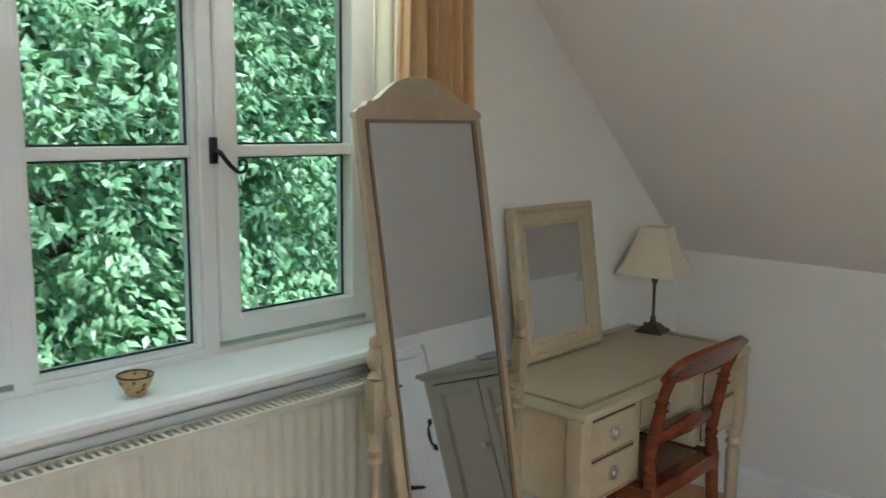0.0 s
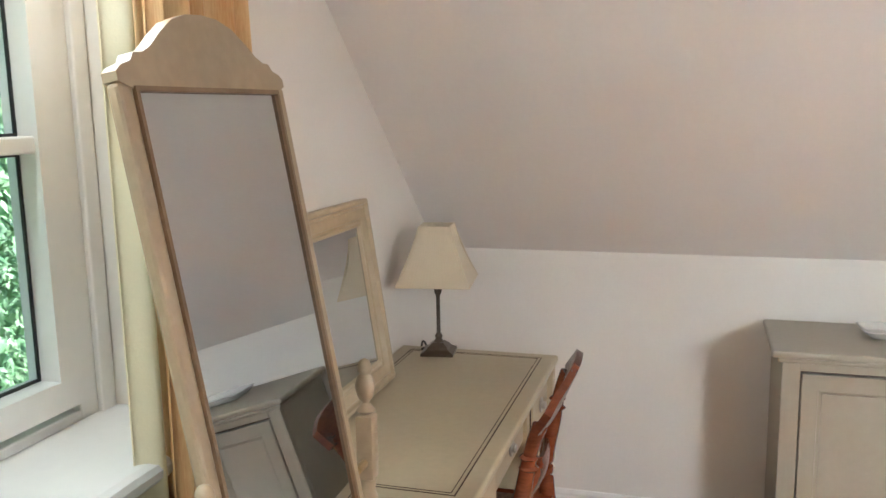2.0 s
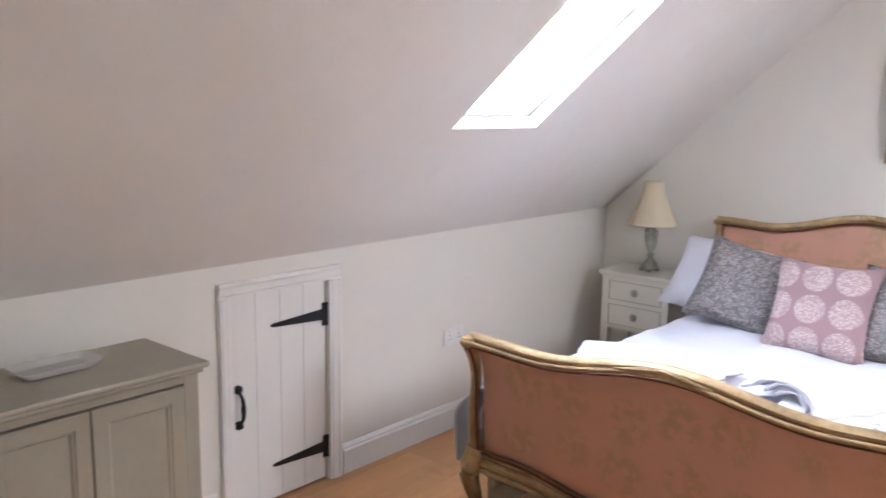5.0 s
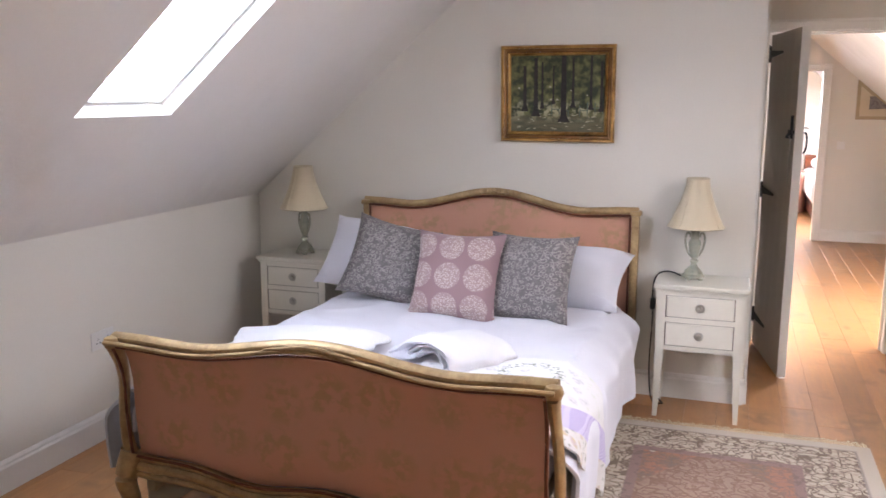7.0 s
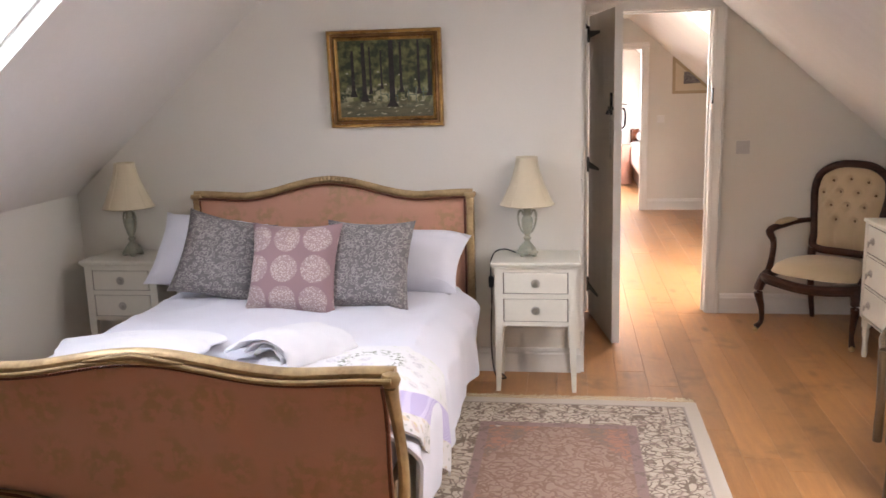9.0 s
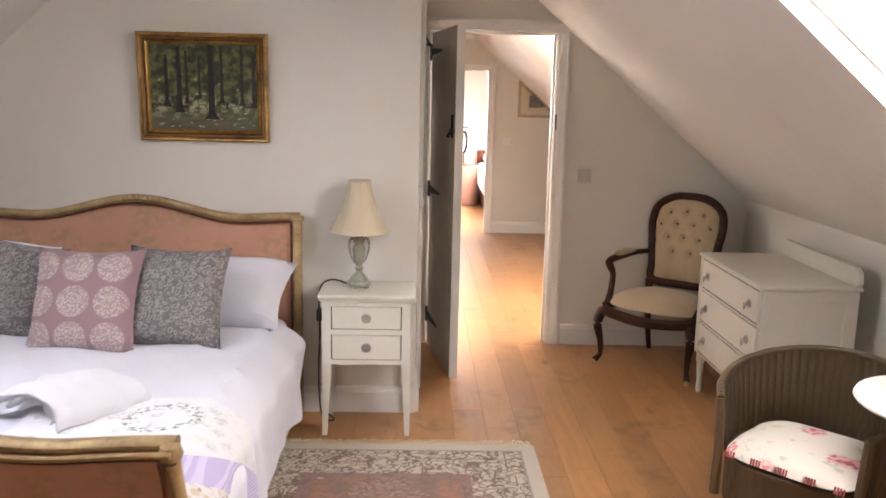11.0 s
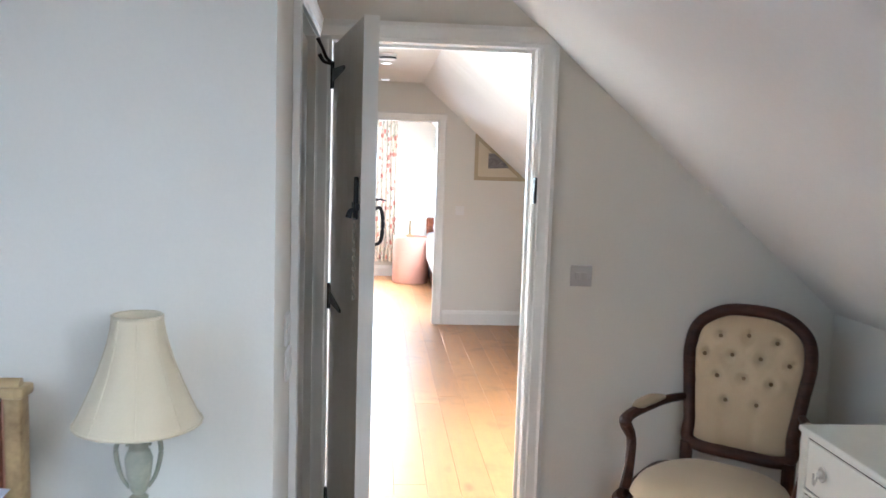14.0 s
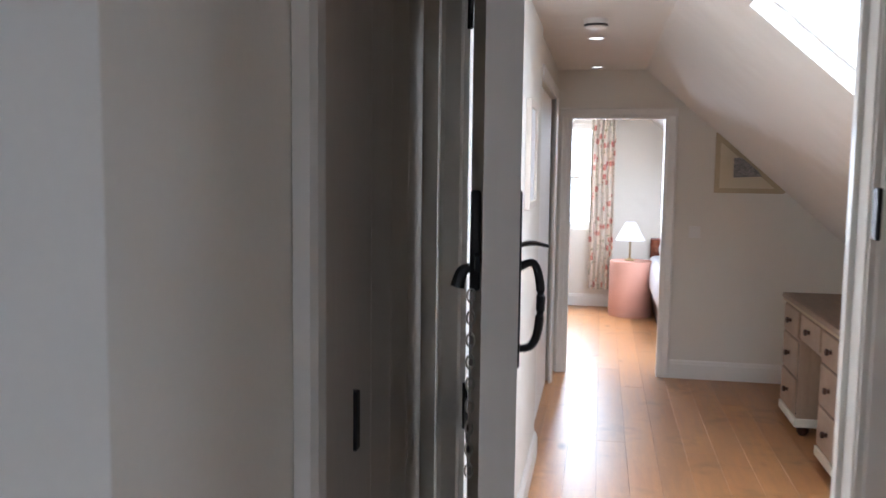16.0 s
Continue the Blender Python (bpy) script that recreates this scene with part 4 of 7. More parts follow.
for s in (-1, 1):
    bm = B()
    grid_sheet(bm, lambda u, v: (s * (0.757 + 0.006 * math.sin(u * 24) * v), 0.012 + 2.0 * u, 0.38 - 0.34 * v), 60, 6)
    part("valance", thick(bm, 0.004), VALANCE, bed, "plain cream cloth valance", True)
part("mattress", box(B(), -0.725, 0.725, 0.02, 2.04, 0.331, 0.52, 0.05, 3), LINEN, bed, smooth=True)


def top_cloth(name, x0, x1, y0, y1, drop0, drop1, z, material, label, category, seed, puff=0.02, wave=0.02, nx=84, ny=96, side=0.745):
    """A cloth laid over the bed and hanging down its sides by drop0 and drop1."""
    def f(u, v):
        s = -drop0 + u * (x1 - x0 + drop0 + drop1)
        y = y0 + (y1 - y0) * v
        n1 = noise.noise((s * 2.6 + seed, y * 2.6, 0.3))
        n2 = noise.noise((s * 8 + seed, y * 7, 1.3))
        if s < 0:
            over = -s
            x = x0 - 0.1 * math.sin(min(over / 0.17, 1) * math.pi / 2) - wave * noise.noise((y * 5 + seed, over * 2, 0)) * min(over / 0.1, 1.5)
            h = z - 0.9 * over**1.6 / (0.1 + over**0.6) - 0.01
        elif s > x1 - x0:
            over = s - (x1 - x0)
            x = x1 + 0.11 * math.sin(min(over / 0.17, 1) * math.pi / 2) + wave * (noise.noise((y * 5 + seed, over * 2, 4)) + 0.4) * min(over / 0.1, 1.5)
            h = z - 0.9 * over**1.6 / (0.1 + over**0.6) - 0.01
        else:
            fold = 1 - abs(noise.noise((s * 3.1 + y * 1.7 + seed, y * 3.4 - s * 1.2, 2.7))) * 2.4
            x, h = x0 + s, z + puff * (n1 + 0.35 * n2 + 0.42 * max(0, fold) ** 3)
        return (x, y, h)
    bm = B()
    grid_sheet(bm, f, nx, ny)
    thick(bm, 0.012)
    return tagged(part(name, bm, material, None, "", True), label, category)


top_cloth("duvet", -2.08, -0.665, -2.1, -0.28, 0.24, 0.5, 0.555, LINEN, "rumpled white cotton duvet spread over the bed", "duvet", 3.0, 0.03, 0.03)
GINGHAM = Graph("lilac_gingham", 0.85, 0.1)
gx, gy, gz = GINGHAM.xyz()
check = GINGHAM.math("ADD", GINGHAM.step(GINGHAM.math("FRACT", GINGHAM.math("MULTIPLY", GINGHAM.math("ADD", gx, gz), 75.0)), 0.5, 0.1), GINGHAM.step(GINGHAM.math("FRACT", GINGHAM.math("MULTIPLY", gy, 75.0)), 0.5, 0.1))
LILAC = GINGHAM.done(GINGHAM.mix(GINGHAM.math("MULTIPLY", check, 0.5), (0.44, 0.37, 0.62), (0.68, 0.63, 0.8)), GINGHAM.noise(220.0), 0.12)
BORDERCLOTH = floral("sprigged_border_cloth", (0.72, 0.69, 0.68), (0.6, 0.5, 0.52), (0.62, 0.52, 0.25), (0.3, 0.31, 0.26), 17.0)
quilt = thing("patchwork_quilt", I4, "white sprigged patchwork quilt with a lilac band, thrown over the duvet", "quilt")
BAND, HEM = 0.15, 0.14


def quilt_point(s, v):
    """A point of the thrown quilt at s metres across the bed; its hem hangs lower the further it is from the footboard."""
    y = -2.085 + 0.64 * v
    lift = 0.008 * noise.noise((s * 3 + 8, y * 3, 0.4)) + 0.004 * noise.noise((s * 9, y * 8, 2.2))
    over = s - 0.53
    if over <= 0:
        return (-1.2 + s, y, 0.6 + lift)
    sway = 0.02 * (noise.noise((y * 5 + 8, over * 2, 4)) + 0.4) * min(over / 0.1, 1.5)
    return (-0.67 + 0.125 * math.sin(min(over / 0.17, 1) * math.pi / 2) + sway, y + 0.03 * noise.noise((over * 3, y * 4, 1)), 0.6 + lift - 0.9 * over**1.6 / (0.1 + over**0.6) - 0.01)


def quilt_long(v):
    return 0.62 + 0.56 * v**0.9


for name, s0, s1, n, material, label in (("quilt_centre", lambda v: 0.0, lambda v: quilt_long(v) - BAND - HEM, 44, QUILTCLOTH, "white sprigged centre with a stitched wreath"),
                                         ("quilt_band", lambda v: quilt_long(v) - BAND - HEM, lambda v: quilt_long(v) - HEM, 14, LILAC, "lilac gingham band"),
                                         ("quilt_border", lambda v: quilt_long(v) - HEM, quilt_long, 14, BORDERCLOTH, "flower-sprigged outer border")):
    bm = B()
    grid_sheet(bm, lambda u, v: quilt_point(s0(v) + (s1(v) - s0(v)) * u, v), n, 44)
    part(name, thick(bm, 0.008), material, quilt, label, True)
top_cloth("blanket", -2.13, -2.1, -2.16, -1.75, 0.4, 0.0, 0.56, mat("grey_fleece", (0.5, 0.52, 0.58), 0.9, vary=0.15, scale=6, grain=160, bump=0.3, sheen=0.4), "pale grey fleece blanket hanging beside the bed", "blanket", 5.0, 0.01, 0.03, 16, 20)


def cushion(name, x, y, z, lean, turn, w, h, d, material, label, group, seed, roll=0):
    bm = pillow(B(), w, h, d, 14, 0.1, seed)
    ob = part(name, bm, material, None, "", True)
    ob.matrix_basis = pose(x, y, z, 0, 0, turn) @ pose(0, 0, 0, lean) @ pose(0, 0, 0, 0, roll, 0)
    return tagged(ob, label, "cushion", group)


cushion("bed_pillow", -1.965, -0.5, 0.57, -40, 10, 0.56, 0.44, 0.22, LINEN, "plump white cotton pillow leaning on the headboard", "pillows on the bed", 1.0, 10)
cushion("bed_pillow", -0.94, -0.45, 0.56, -58, -6, 0.66, 0.43, 0.23, LINEN, "plump white cotton pillow leaning on the headboard", "pillows on the bed", 2.0)
cushion("scatter_cushion", -1.81, -0.66, 0.565, -26, 9, 0.46, 0.44, 0.17, GREYCLOTH, "square grey paisley scatter cushion on the bed", "scatter cushions", 3.0, 13)
cushion("scatter_cushion", -1.035, -0.7, 0.53, -25, -5, 0.45, 0.45, 0.17, GREYCLOTH, "square grey paisley scatter cushion on the bed", "scatter cushions", 4.0)
cushion("scatter_cushion", -1.375, -0.78, 0.53, -24, -3, 0.46, 0.45, 0.16, MAUVECLOTH, "mauve scatter cushion with pale dotted roundels", "scatter cushions", 6.0)


def thrown_towel(m, seed, label):
    """A thick towel doubled over in a loose loop, with its ends lying on the bed."""
    towel = thing("bath_towel", m, label, "towel", "towels on the bed")
    outer = smooth_line([(0.17, 0, 0.012), (0.16, 0, 0.05), (0.1, 0, 0.098), (0.02, 0, 0.112), (-0.06, 0, 0.085), (-0.13, 0, 0.045), (-0.21, 0, 0.016)], 4)
    middle = smooth_line([(0.15, 0, 0.012), (0.135, 0, 0.042), (0.085, 0, 0.076), (0.02, 0, 0.088), (-0.05, 0, 0.064), (-0.11, 0, 0.026)], 4)
    inner = smooth_line([(0.11, 0, 0.012), (0.09, 0, 0.034), (0.04, 0, 0.06), (-0.02, 0, 0.05), (-0.07, 0, 0.02)], 4)
    for line, wide, k in ((outer, 0.34, 0), (middle, 0.31, 1), (inner, 0.28, 2)):
        def f(u, v, side):
            i = min(int(u * (len(line) - 1)), len(line) - 2)
            p, ahead = line[i].lerp(line[i + 1], u * (len(line) - 1) - i), (line[i + 1] - line[i]).normalized()
            out = side * 0.012 * math.sqrt(max(0.0, 1 - max(abs(2 * u - 1), abs(2 * v - 1)) ** 8))
            sag = 1 - 0.3 * v + 0.16 * noise.noise((v * 3 + seed, u * 3, k))
            return (p.x * (1 + 0.25 * v) + 0.03 * noise.noise((v * 4, u * 2, seed)) + ahead.z * out, (v - 0.5) * wide + 0.04 * (u - 0.5) + 0.015 * noise.noise((u * 5, v * 2, seed)), max(0.012, p.z * sag) + 0.006 * noise.noise((u * 9, v * 9, seed)) - ahead.x * out)
        bm = B()
        for side in (1, -1):
            grid_sheet(bm, lambda u, v: f(u, v, side), 32, 24)
        bmesh.ops.remove_doubles(bm, verts=bm.verts[:], dist=1e-5)
        part("fold", bm, TERRY, towel, smooth=True)
    return towel


TERRY = mat("white_terry_towel", (0.8, 0.79, 0.82), 0.95, vary=0.06, scale=9, grain=320, bump=0.5, sheen=0.3)
thrown_towel(pose(-1.13, -1.5, 0.582, 0, 0, -24), 7.0, "thick white cotton bath towel doubled loosely over")
thrown_towel(pose(-1.76, -1.5, 0.572, 0, 0, 6) @ Matrix.Diagonal((1.45, 0.95, 0.6, 1)), 2.0, "white cotton bath towel folded flat on the bed")

# ---- beside the bed ----
def drawer_knob(parent, m, material=PEWTER):
    bm = lathe(B(), [(0.003, 0), (0.021, 0.001), (0.023, 0.004), (0.02, 0.006), (0.013, 0.005), (0.01, 0.008), (0.012, 0.012), (0.009, 0.016), (0.002, 0.017)], 18)
    bmesh.ops.transform(bm, matrix=m @ pose(0, 0, 0, 90), verts=bm.verts[:])
    return part("handle", bm, material, parent, "round dull silver drawer knob", True)


def drawer(parent, x0, x1, z0, z1, y, material, knobs, inset=0.006):
    """A drawer front in the local x-z plane with a beaded edge, a dark strip for the shade of its gap, and its knobs.
    """
    gap = part("drawer_gap", frame_bars(B(), x0 - 0.004, x1 + 0.004, z0 - 0.004, z1 + 0.004, 0.005, y - 0.0012, y + 0.003), WALNUT, parent)
    d = part("drawer_front", box(B(), x0, x1, y - inset, y + 0.012, z0, z1, 0.004), material, parent)
    for k in knobs:
        drawer_knob(d, pose(k, y - inset, (z0 + z1) / 2))
    return d


def bedside(m, label):
    t = thing("bedside_table", m, label, "bedside table", "bedside tables")
    W, D, H = 0.452, 0.325, 0.69
    part("top", box(B(), -W / 2, W / 2, -D, 0, H - 0.022, H, 0.006), IVORY, t, "painted top with worn edges")
    part("moulding", box(B(), -W / 2 + 0.008, W / 2 - 0.008, -D + 0.008, -0.002, H - 0.034, H - 0.0225, 0.004), IVORY, t)
    w, d = W / 2 - 0.02, D - 0.02
    part("side_panel", box(B(), -w + 0.02, -w + 0.035, -d, -0.01, 0.36, H - 0.034), IVORY, t)
    part("side_panel", box(B(), w - 0.035, w - 0.02, -d, -0.01, 0.36, H - 0.034), IVORY, t)
    part("back_panel", box(B(), -w + 0.035, w - 0.035, -0.02, -0.008, 0.36, H - 0.034), IVORY, t)
    for z0, z1 in ((0.355, 0.378), (0.498, 0.524), (0.634, H - 0.034)):
        part("rail", box(B(), -w + 0.042, w - 0.042, -d - 0.002, -d + 0.015, z0, z1), IVORY, t)
    part("drawer_box", box(B(), -w + 0.05, w - 0.05, -d + 0.016, -0.022, 0.36, 0.64), IVORY, t)
    drawer(t, -w + 0.046, w - 0.046, 0.38, 0.496, -d + 0.002, IVORY, (0.0,))
    drawer(t, -w + 0.046, w - 0.046, 0.526, 0.632, -d + 0.002, IVORY, (0.0,))
    for sx in (-1, 1):
        for y in (-d - 0.004, -0.046):
            bm = B()
            lo = [(sx * w - sx * 0.022, y + 0.008), (sx * w, y + 0.008), (sx * w, y + 0.03), (sx * w - sx * 0.022, y + 0.03)]
            hi = [(sx * w - sx * 0.042, y), (sx * w, y), (sx * w, y + 0.038), (sx * w - sx * 0.042, y + 0.038)]
            a = [bm.verts.new((*p, 0.0)) for p in lo]
            b = [bm.verts.new((*p, 0.36)) for p in hi]
            c = [bm.verts.new((*p, H - 0.034)) for p in hi]
            for r, q in ((a, b), (b, c)):
                for i in range(4):
                    bm.faces.new((r[i], r[(i + 1) % 4], q[(i + 1) % 4], q[i]))
            bm.faces.new(a), bm.faces.new(c)
            part("leg", bm, IVORY, t)
    return t


bedside(pose(-0.231, -0.02, 0), "ivory painted two-drawer bedside table with tapered legs")
bedside(pose(-2.472, -0.02, 0), "ivory painted two-drawer bedside table with tapered legs")


def urn_lamp(m, label):
    lamp = thing("table_lamp", m, label, "lamp", "bedside lamps")
    bm = lathe(B(), [(0.052, 0.01), (0.057, 0.014), (0.057, 0.022), (0.047, 0.03), (0.044, 0.042), (0.03, 0.058), (0.022, 0.066)], 8)
    for k in range(4):
        a = math.pi / 4 + k * math.pi / 2
        lathe(bm, [(0.012, 0.0), (0.013, 0.006), (0.01, 0.013)], 8, (0.044 * math.cos(a), 0.044 * math.sin(a), 0))
    part("base", bm, GREENGREY, lamp, "worn grey-green painted base")
    bm = lathe(B(), [(0.022, 0.064), (0.013, 0.078), (0.02, 0.09), (0.021, 0.096), (0.012, 0.104), (0.018, 0.112), (0.028, 0.15), (0.031, 0.185), (0.026, 0.2), (0.021, 0.208), (0.023, 0.22), (0.019, 0.23), (0.023, 0.255), (0.024, 0.262), (0.012, 0.27)], 18)
    part("urn", bm, GREENGREY, lamp, "worn grey-green painted urn", True)
    for s in (-1, 1):
        bm = tube(B(), [(s * 0.02, 0, 0.118), (s * 0.036, 0, 0.145), (s * 0.046, 0, 0.185), (s * 0.047, 0, 0.215), (s * 0.038, 0, 0.236), (s * 0.026, 0, 0.232), (s * 0.024, 0, 0.215)], [0.004, 0.005, 0.006, 0.006, 0.006, 0.005, 0.004])
        part("scroll_handle", bm, GREENGREY, lamp, smooth=True)
    bm = B()
    def f(u, v):
        a = 2 * math.pi * u
        r = 0.052 + 0.083 * v**1.45
        r *= 1 + 0.03 * abs(math.sin(a * 4)) * (0.3 + 0.7 * v)
        return (r * math.cos(a), r * math.sin(a), 0.51 - 0.24 * v)
    grid_sheet(bm, f, 48, 12)
    bmesh.ops.remove_doubles(bm, verts=bm.verts[:], dist=1e-5)
    thick(bm, 0.003)
    shade = part("shade", bm, SHADE, lamp, "cream silk bell-shaped shade", True)
    for k in range(8):
        a = 2 * math.pi * k / 8
        seam = [((0.0525 + 0.083 * v**1.45) * math.cos(a), (0.0525 + 0.083 * v**1.45) * math.sin(a), 0.51 - 0.24 * v) for v in np.linspace(0, 1, 7)]
        part("seam", tube(B(), seam, 0.0022, segs=6, steps=3), SHADE, shade, smooth=True)
    for r, z in ((0.053, 0.51), (0.137, 0.27)):
        ring = [(r * math.cos(k * math.pi / 12), r * math.sin(k * math.pi / 12), z) for k in range(24)]
        part("trim_band", tube(B(), ring, 0.004, segs=6, closed=True, steps=1), SHADE, shade, smooth=True)
    part("lamp_holder", tube(B(), [(0, 0, 0.26), (0, 0, 0.34)], 0.014, straight=True), BRASS, lamp)
    return lamp


lamp = urn_lamp(pose(-0.278, -0.16, 0.69, 0, 0, 12), "grey-green urn lamp with a cream bell shade, unlit")
copy_thing(lamp, pose(-2.47, -0.17, 0.69, 0, 0, -20))
cord = tube(B(), [(-0.34, -0.12, 0.696), (-0.4, -0.1, 0.71), (-0.455, -0.09, 0.69), (-0.478, -0.09, 0.62), (-0.475, -0.085, 0.45), (-0.48, -0.1, 0.2), (-0.46, -0.12, 0.02), (-0.4, -0.14, 0.006), (-0.44, -0.05, 0.006)], 0.004, segs=6)
cable = thing("lamp_cable", I4, "black lamp cable hanging beside the bedside table", "cable")
part("flex", cord, RUBBER, cable, smooth=True)
part("inline_switch", box(B(), -0.49, -0.464, -0.105, -0.078, 0.5, 0.56, 0.006), RUBBER, cable)

# painting over the bed
painting = thing("framed_painting", pose(-1.025, 0, 1.362, 3.0, 0, 0), "oil painting of a shaded wood in a gilt frame", "painting")
PW, PH = 0.61, 0.506
part("outer_frame", frame_profile(B(), -PW / 2, PW / 2, 0, PH, [(0, -0.002), (0, -0.03), (0.006, -0.038), (0.013, -0.036), (0.018, -0.028)]), GOLD, painting, "dark gilt outer moulding", True)
part("cove", frame_profile(B(), -PW / 2, PW / 2, 0, PH, [(0.0182, -0.026), (0.024, -0.02), (0.032, -0.019), (0.038, -0.025)]), DARKGOLD, painting, "hollow dark gilt cove", True)
part("inner_slip", frame_profile(B(), -PW / 2, PW / 2, 0, PH, [(0.0382, -0.024), (0.043, -0.029), (0.047, -0.026), (0.053, -0.018), (0.055, -0.012)]), GOLD, painting, "bright gilt inner slip", True)
o = PW / 2 - 0.039
o -= 0.014
part("canvas", box(B(), -o, o, -0.014, -0.004, 0.053, PH - 0.053), PAINTING, painting, "dark green woodland painted in oils")
TRUNK = mat("painted_bark", (0.018, 0.016, 0.014), 0.85, color2=(0.04, 0.032, 0.03), scale=30, grain=90, bump=0.2)
DAB = mat("painted_light", (0.46, 0.43, 0.3), 0.8, vary=0.3, scale=20, grain=90, bump=0.3)
SEAT = mat("painted_seat_green", (0.1, 0.14, 0.1), 0.6, vary=0.4, scale=24, grain=90, bump=0.3)
for x, z0, w, z1 in ((-0.175, 0.16, 0.016, 0.4), (-0.115, 0.135, 0.02, 0.44), (-0.08, 0.175, 0.01, 0.42), (-0.02, 0.2, 0.008, 0.4), (0.035, 0.105, 0.026, 0.45), (0.085, 0.18, 0.012, 0.44), (0.18, 0.17, 0.012, 0.45), (0.235, 0.16, 0.014, 0.42)):
    bm = prism(B(), [(x - w * 1.3, z0), (x - w * 0.6, z0 + 0.03), (x - w * 0.45, z1), (x + w * 0.45, z1), (x + w * 0.6, z0 + 0.035), (x + w * 1.3, z0)], "y", -0.0152, -0.0141)
    part("painted_trunk", bm, TRUNK, painting, "dark painted tree trunk")
rng = random.Random(4)
bm = B()
for _ in range(34):
    x, z, w = rng.uniform(-0.23, 0.23), rng.uniform(0.06, 0.15), rng.uniform(0.006, 0.016)
    prism(bm, [(x - w, z), (x, z - 0.002), (x + w, z + 0.001), (x, z + 0.003)], "y", -0.0151, -0.0141)
for _ in range(14):
    x, z, w = rng.uniform(-0.23, 0.24), rng.uniform(0.2, 0.29), rng.uniform(0.003, 0.009)
    prism(bm, [(x - w, z - 0.002), (x + w, z - 0.004), (x + w * 0.6, z + 0.005), (x - w * 0.7, z + 0.004)], "y", -0.0149, -0.0141)
tagged(part("painted_dapple", bm, DAB, painting, "pale painted dapples of light"), kind="stuff")
bm = B()
for x in (-0.03, 0.02, 0.12, 0.16, 0.2):
    z = 0.13 + rng.uniform(0, 0.02)
    box(bm, x, x + 0.045, -0.0149, -0.0141, z + 0.03, z + 0.034), box(bm, x, x + 0.004, -0.0149, -0.0141, z, z + 0.06), box(bm, x + 0.04, x + 0.044, -0.0149, -0.0141, z, z + 0.035)
tagged(part("painted_seat", bm, SEAT, painting, "faint painted garden seats"), kind="stuff")

# ---- east side: armchair, chest of drawers, woven chair, table ----
# darker than the fawn cloth: shade of the button dents put into colour
SHADED_BUTTON = mat("shaded_button_cloth", (0.2, 0.13, 0.065), 0.8, vary=0.1, grain=240)


def armchair(m):
    """A Victorian spoon-back armchair; it faces local -y."""
    c = thing("armchair", m, "walnut spoon-back armchair with fawn buttoned upholstery", "armchair")
    rim = [(-0.2, 0.5), (-0.215, 0.6), (-0.235, 0.75), (-0.25, 0.88), (-0.225, 0.98), (-0.13, 1.045), (0, 1.06), (0.13, 1.045), (0.225, 0.98), (0.25, 0.88), (0.235, 0.75), (0.215, 0.6), (0.2, 0.5)]
    def back_y(z):
        return 0.235 + 0.22 * max(0, z - 0.45) ** 1.2
    bm = tube(B(), [(0.94 * x, back_y(z), z) for x, z in rim] + [(0, back_y(0.49), 0.49)], 0.026, segs=10, closed=True, up=(0, 1, 0), flat=1.1)
    part("back_frame", bm, WALNUT, c, "moulded walnut back frame", True)
    buttons = [(-0.11, 0.95), (0, 0.965), (0.11, 0.95), (-0.165, 0.87), (-0.055, 0.88), (0.055, 0.88), (0.165, 0.87), (-0.105, 0.79), (0, 0.795), (0.105, 0.79), (-0.06, 0.7), (0.06, 0.7)]
    def half(z):
        return float(np.interp(z, [0.5, 0.6, 0.75, 0.88, 0.98, 1.045], [0.19, 0.205, 0.225, 0.24, 0.215, 0.1]))
    def f(u, v):
        z = 0.5 + 0.55 * v
        x = 0.94 * (2 * u - 1) * half(z)
        fat = 0.062 * (1 - abs(2 * u - 1) ** 3) * (1 - abs(2 * v - 1) ** 5)
        for bx, bz in buttons:
            d2 = (x - bx) ** 2 + (z - bz) ** 2
            fat -= 0.036 * math.exp(-d2 / 0.00028)

        if 0.36 < v < 0.86:
            crease = min(abs(((x + sg * (z - 0.7) * 0.65) / 0.115 + 0.5) % 1.0 - 0.5) for sg in (-1, 1))
            fat -= 0.009 * math.exp(-(crease / 0.09) ** 2) * min(1, (v - 0.36) * 8, (0.86 - v) * 8)
        if v < 0.36:
            for bx in (-0.06, 0.06):
                fat -= 0.008 * math.exp(-((x - bx) ** 2) / 0.0002) * min(1, (0.36 - v) * 8)
        return (x, back_y(z) + 0.005 - fat, z)
    bm = B()
    grid_sheet(bm, f, 44, 48)
    back = part("backrest", thick(bm, -0.02), FAWN, c, "buttoned fawn upholstery", True)
    for bx, bz in buttons:
        bm = lathe(B(), [(0.001, -0.004), (0.009, -0.001), (0.009, 0.001), (0.001, 0.005)], 8)
        bmesh.ops.transform(bm, matrix=pose(bx, back_y(bz) - 0.03, bz, 90), verts=bm.verts[:])
        part("button", bm, SHADED_BUTTON, back, "covered button, coloured darker for the shade of its dent", True)
    def s(u, v):
        a, r = 2 * math.pi * u, v
        cx, cy = math.cos(a), math.sin(a)
        k = (abs(cx) ** 3.2 + abs(cy) ** 3.2) ** (-1 / 3.2)
        wide = 0.29 - 0.05 * (cy * k > 0) * cy * k
        return (cx * k * r * wide, -0.06 + cy * k * r * 0.28, 0.4 + 0.085 * (1 - r**4) ** 0.6)
    bm = B()
    grid_sheet(bm, s, 40, 12)
    bmesh.ops.remove_doubles(bm, verts=bm.verts[:], dist=1e-4)
    part("seat", bm, FAWN, c, "stuffed fawn seat", True)
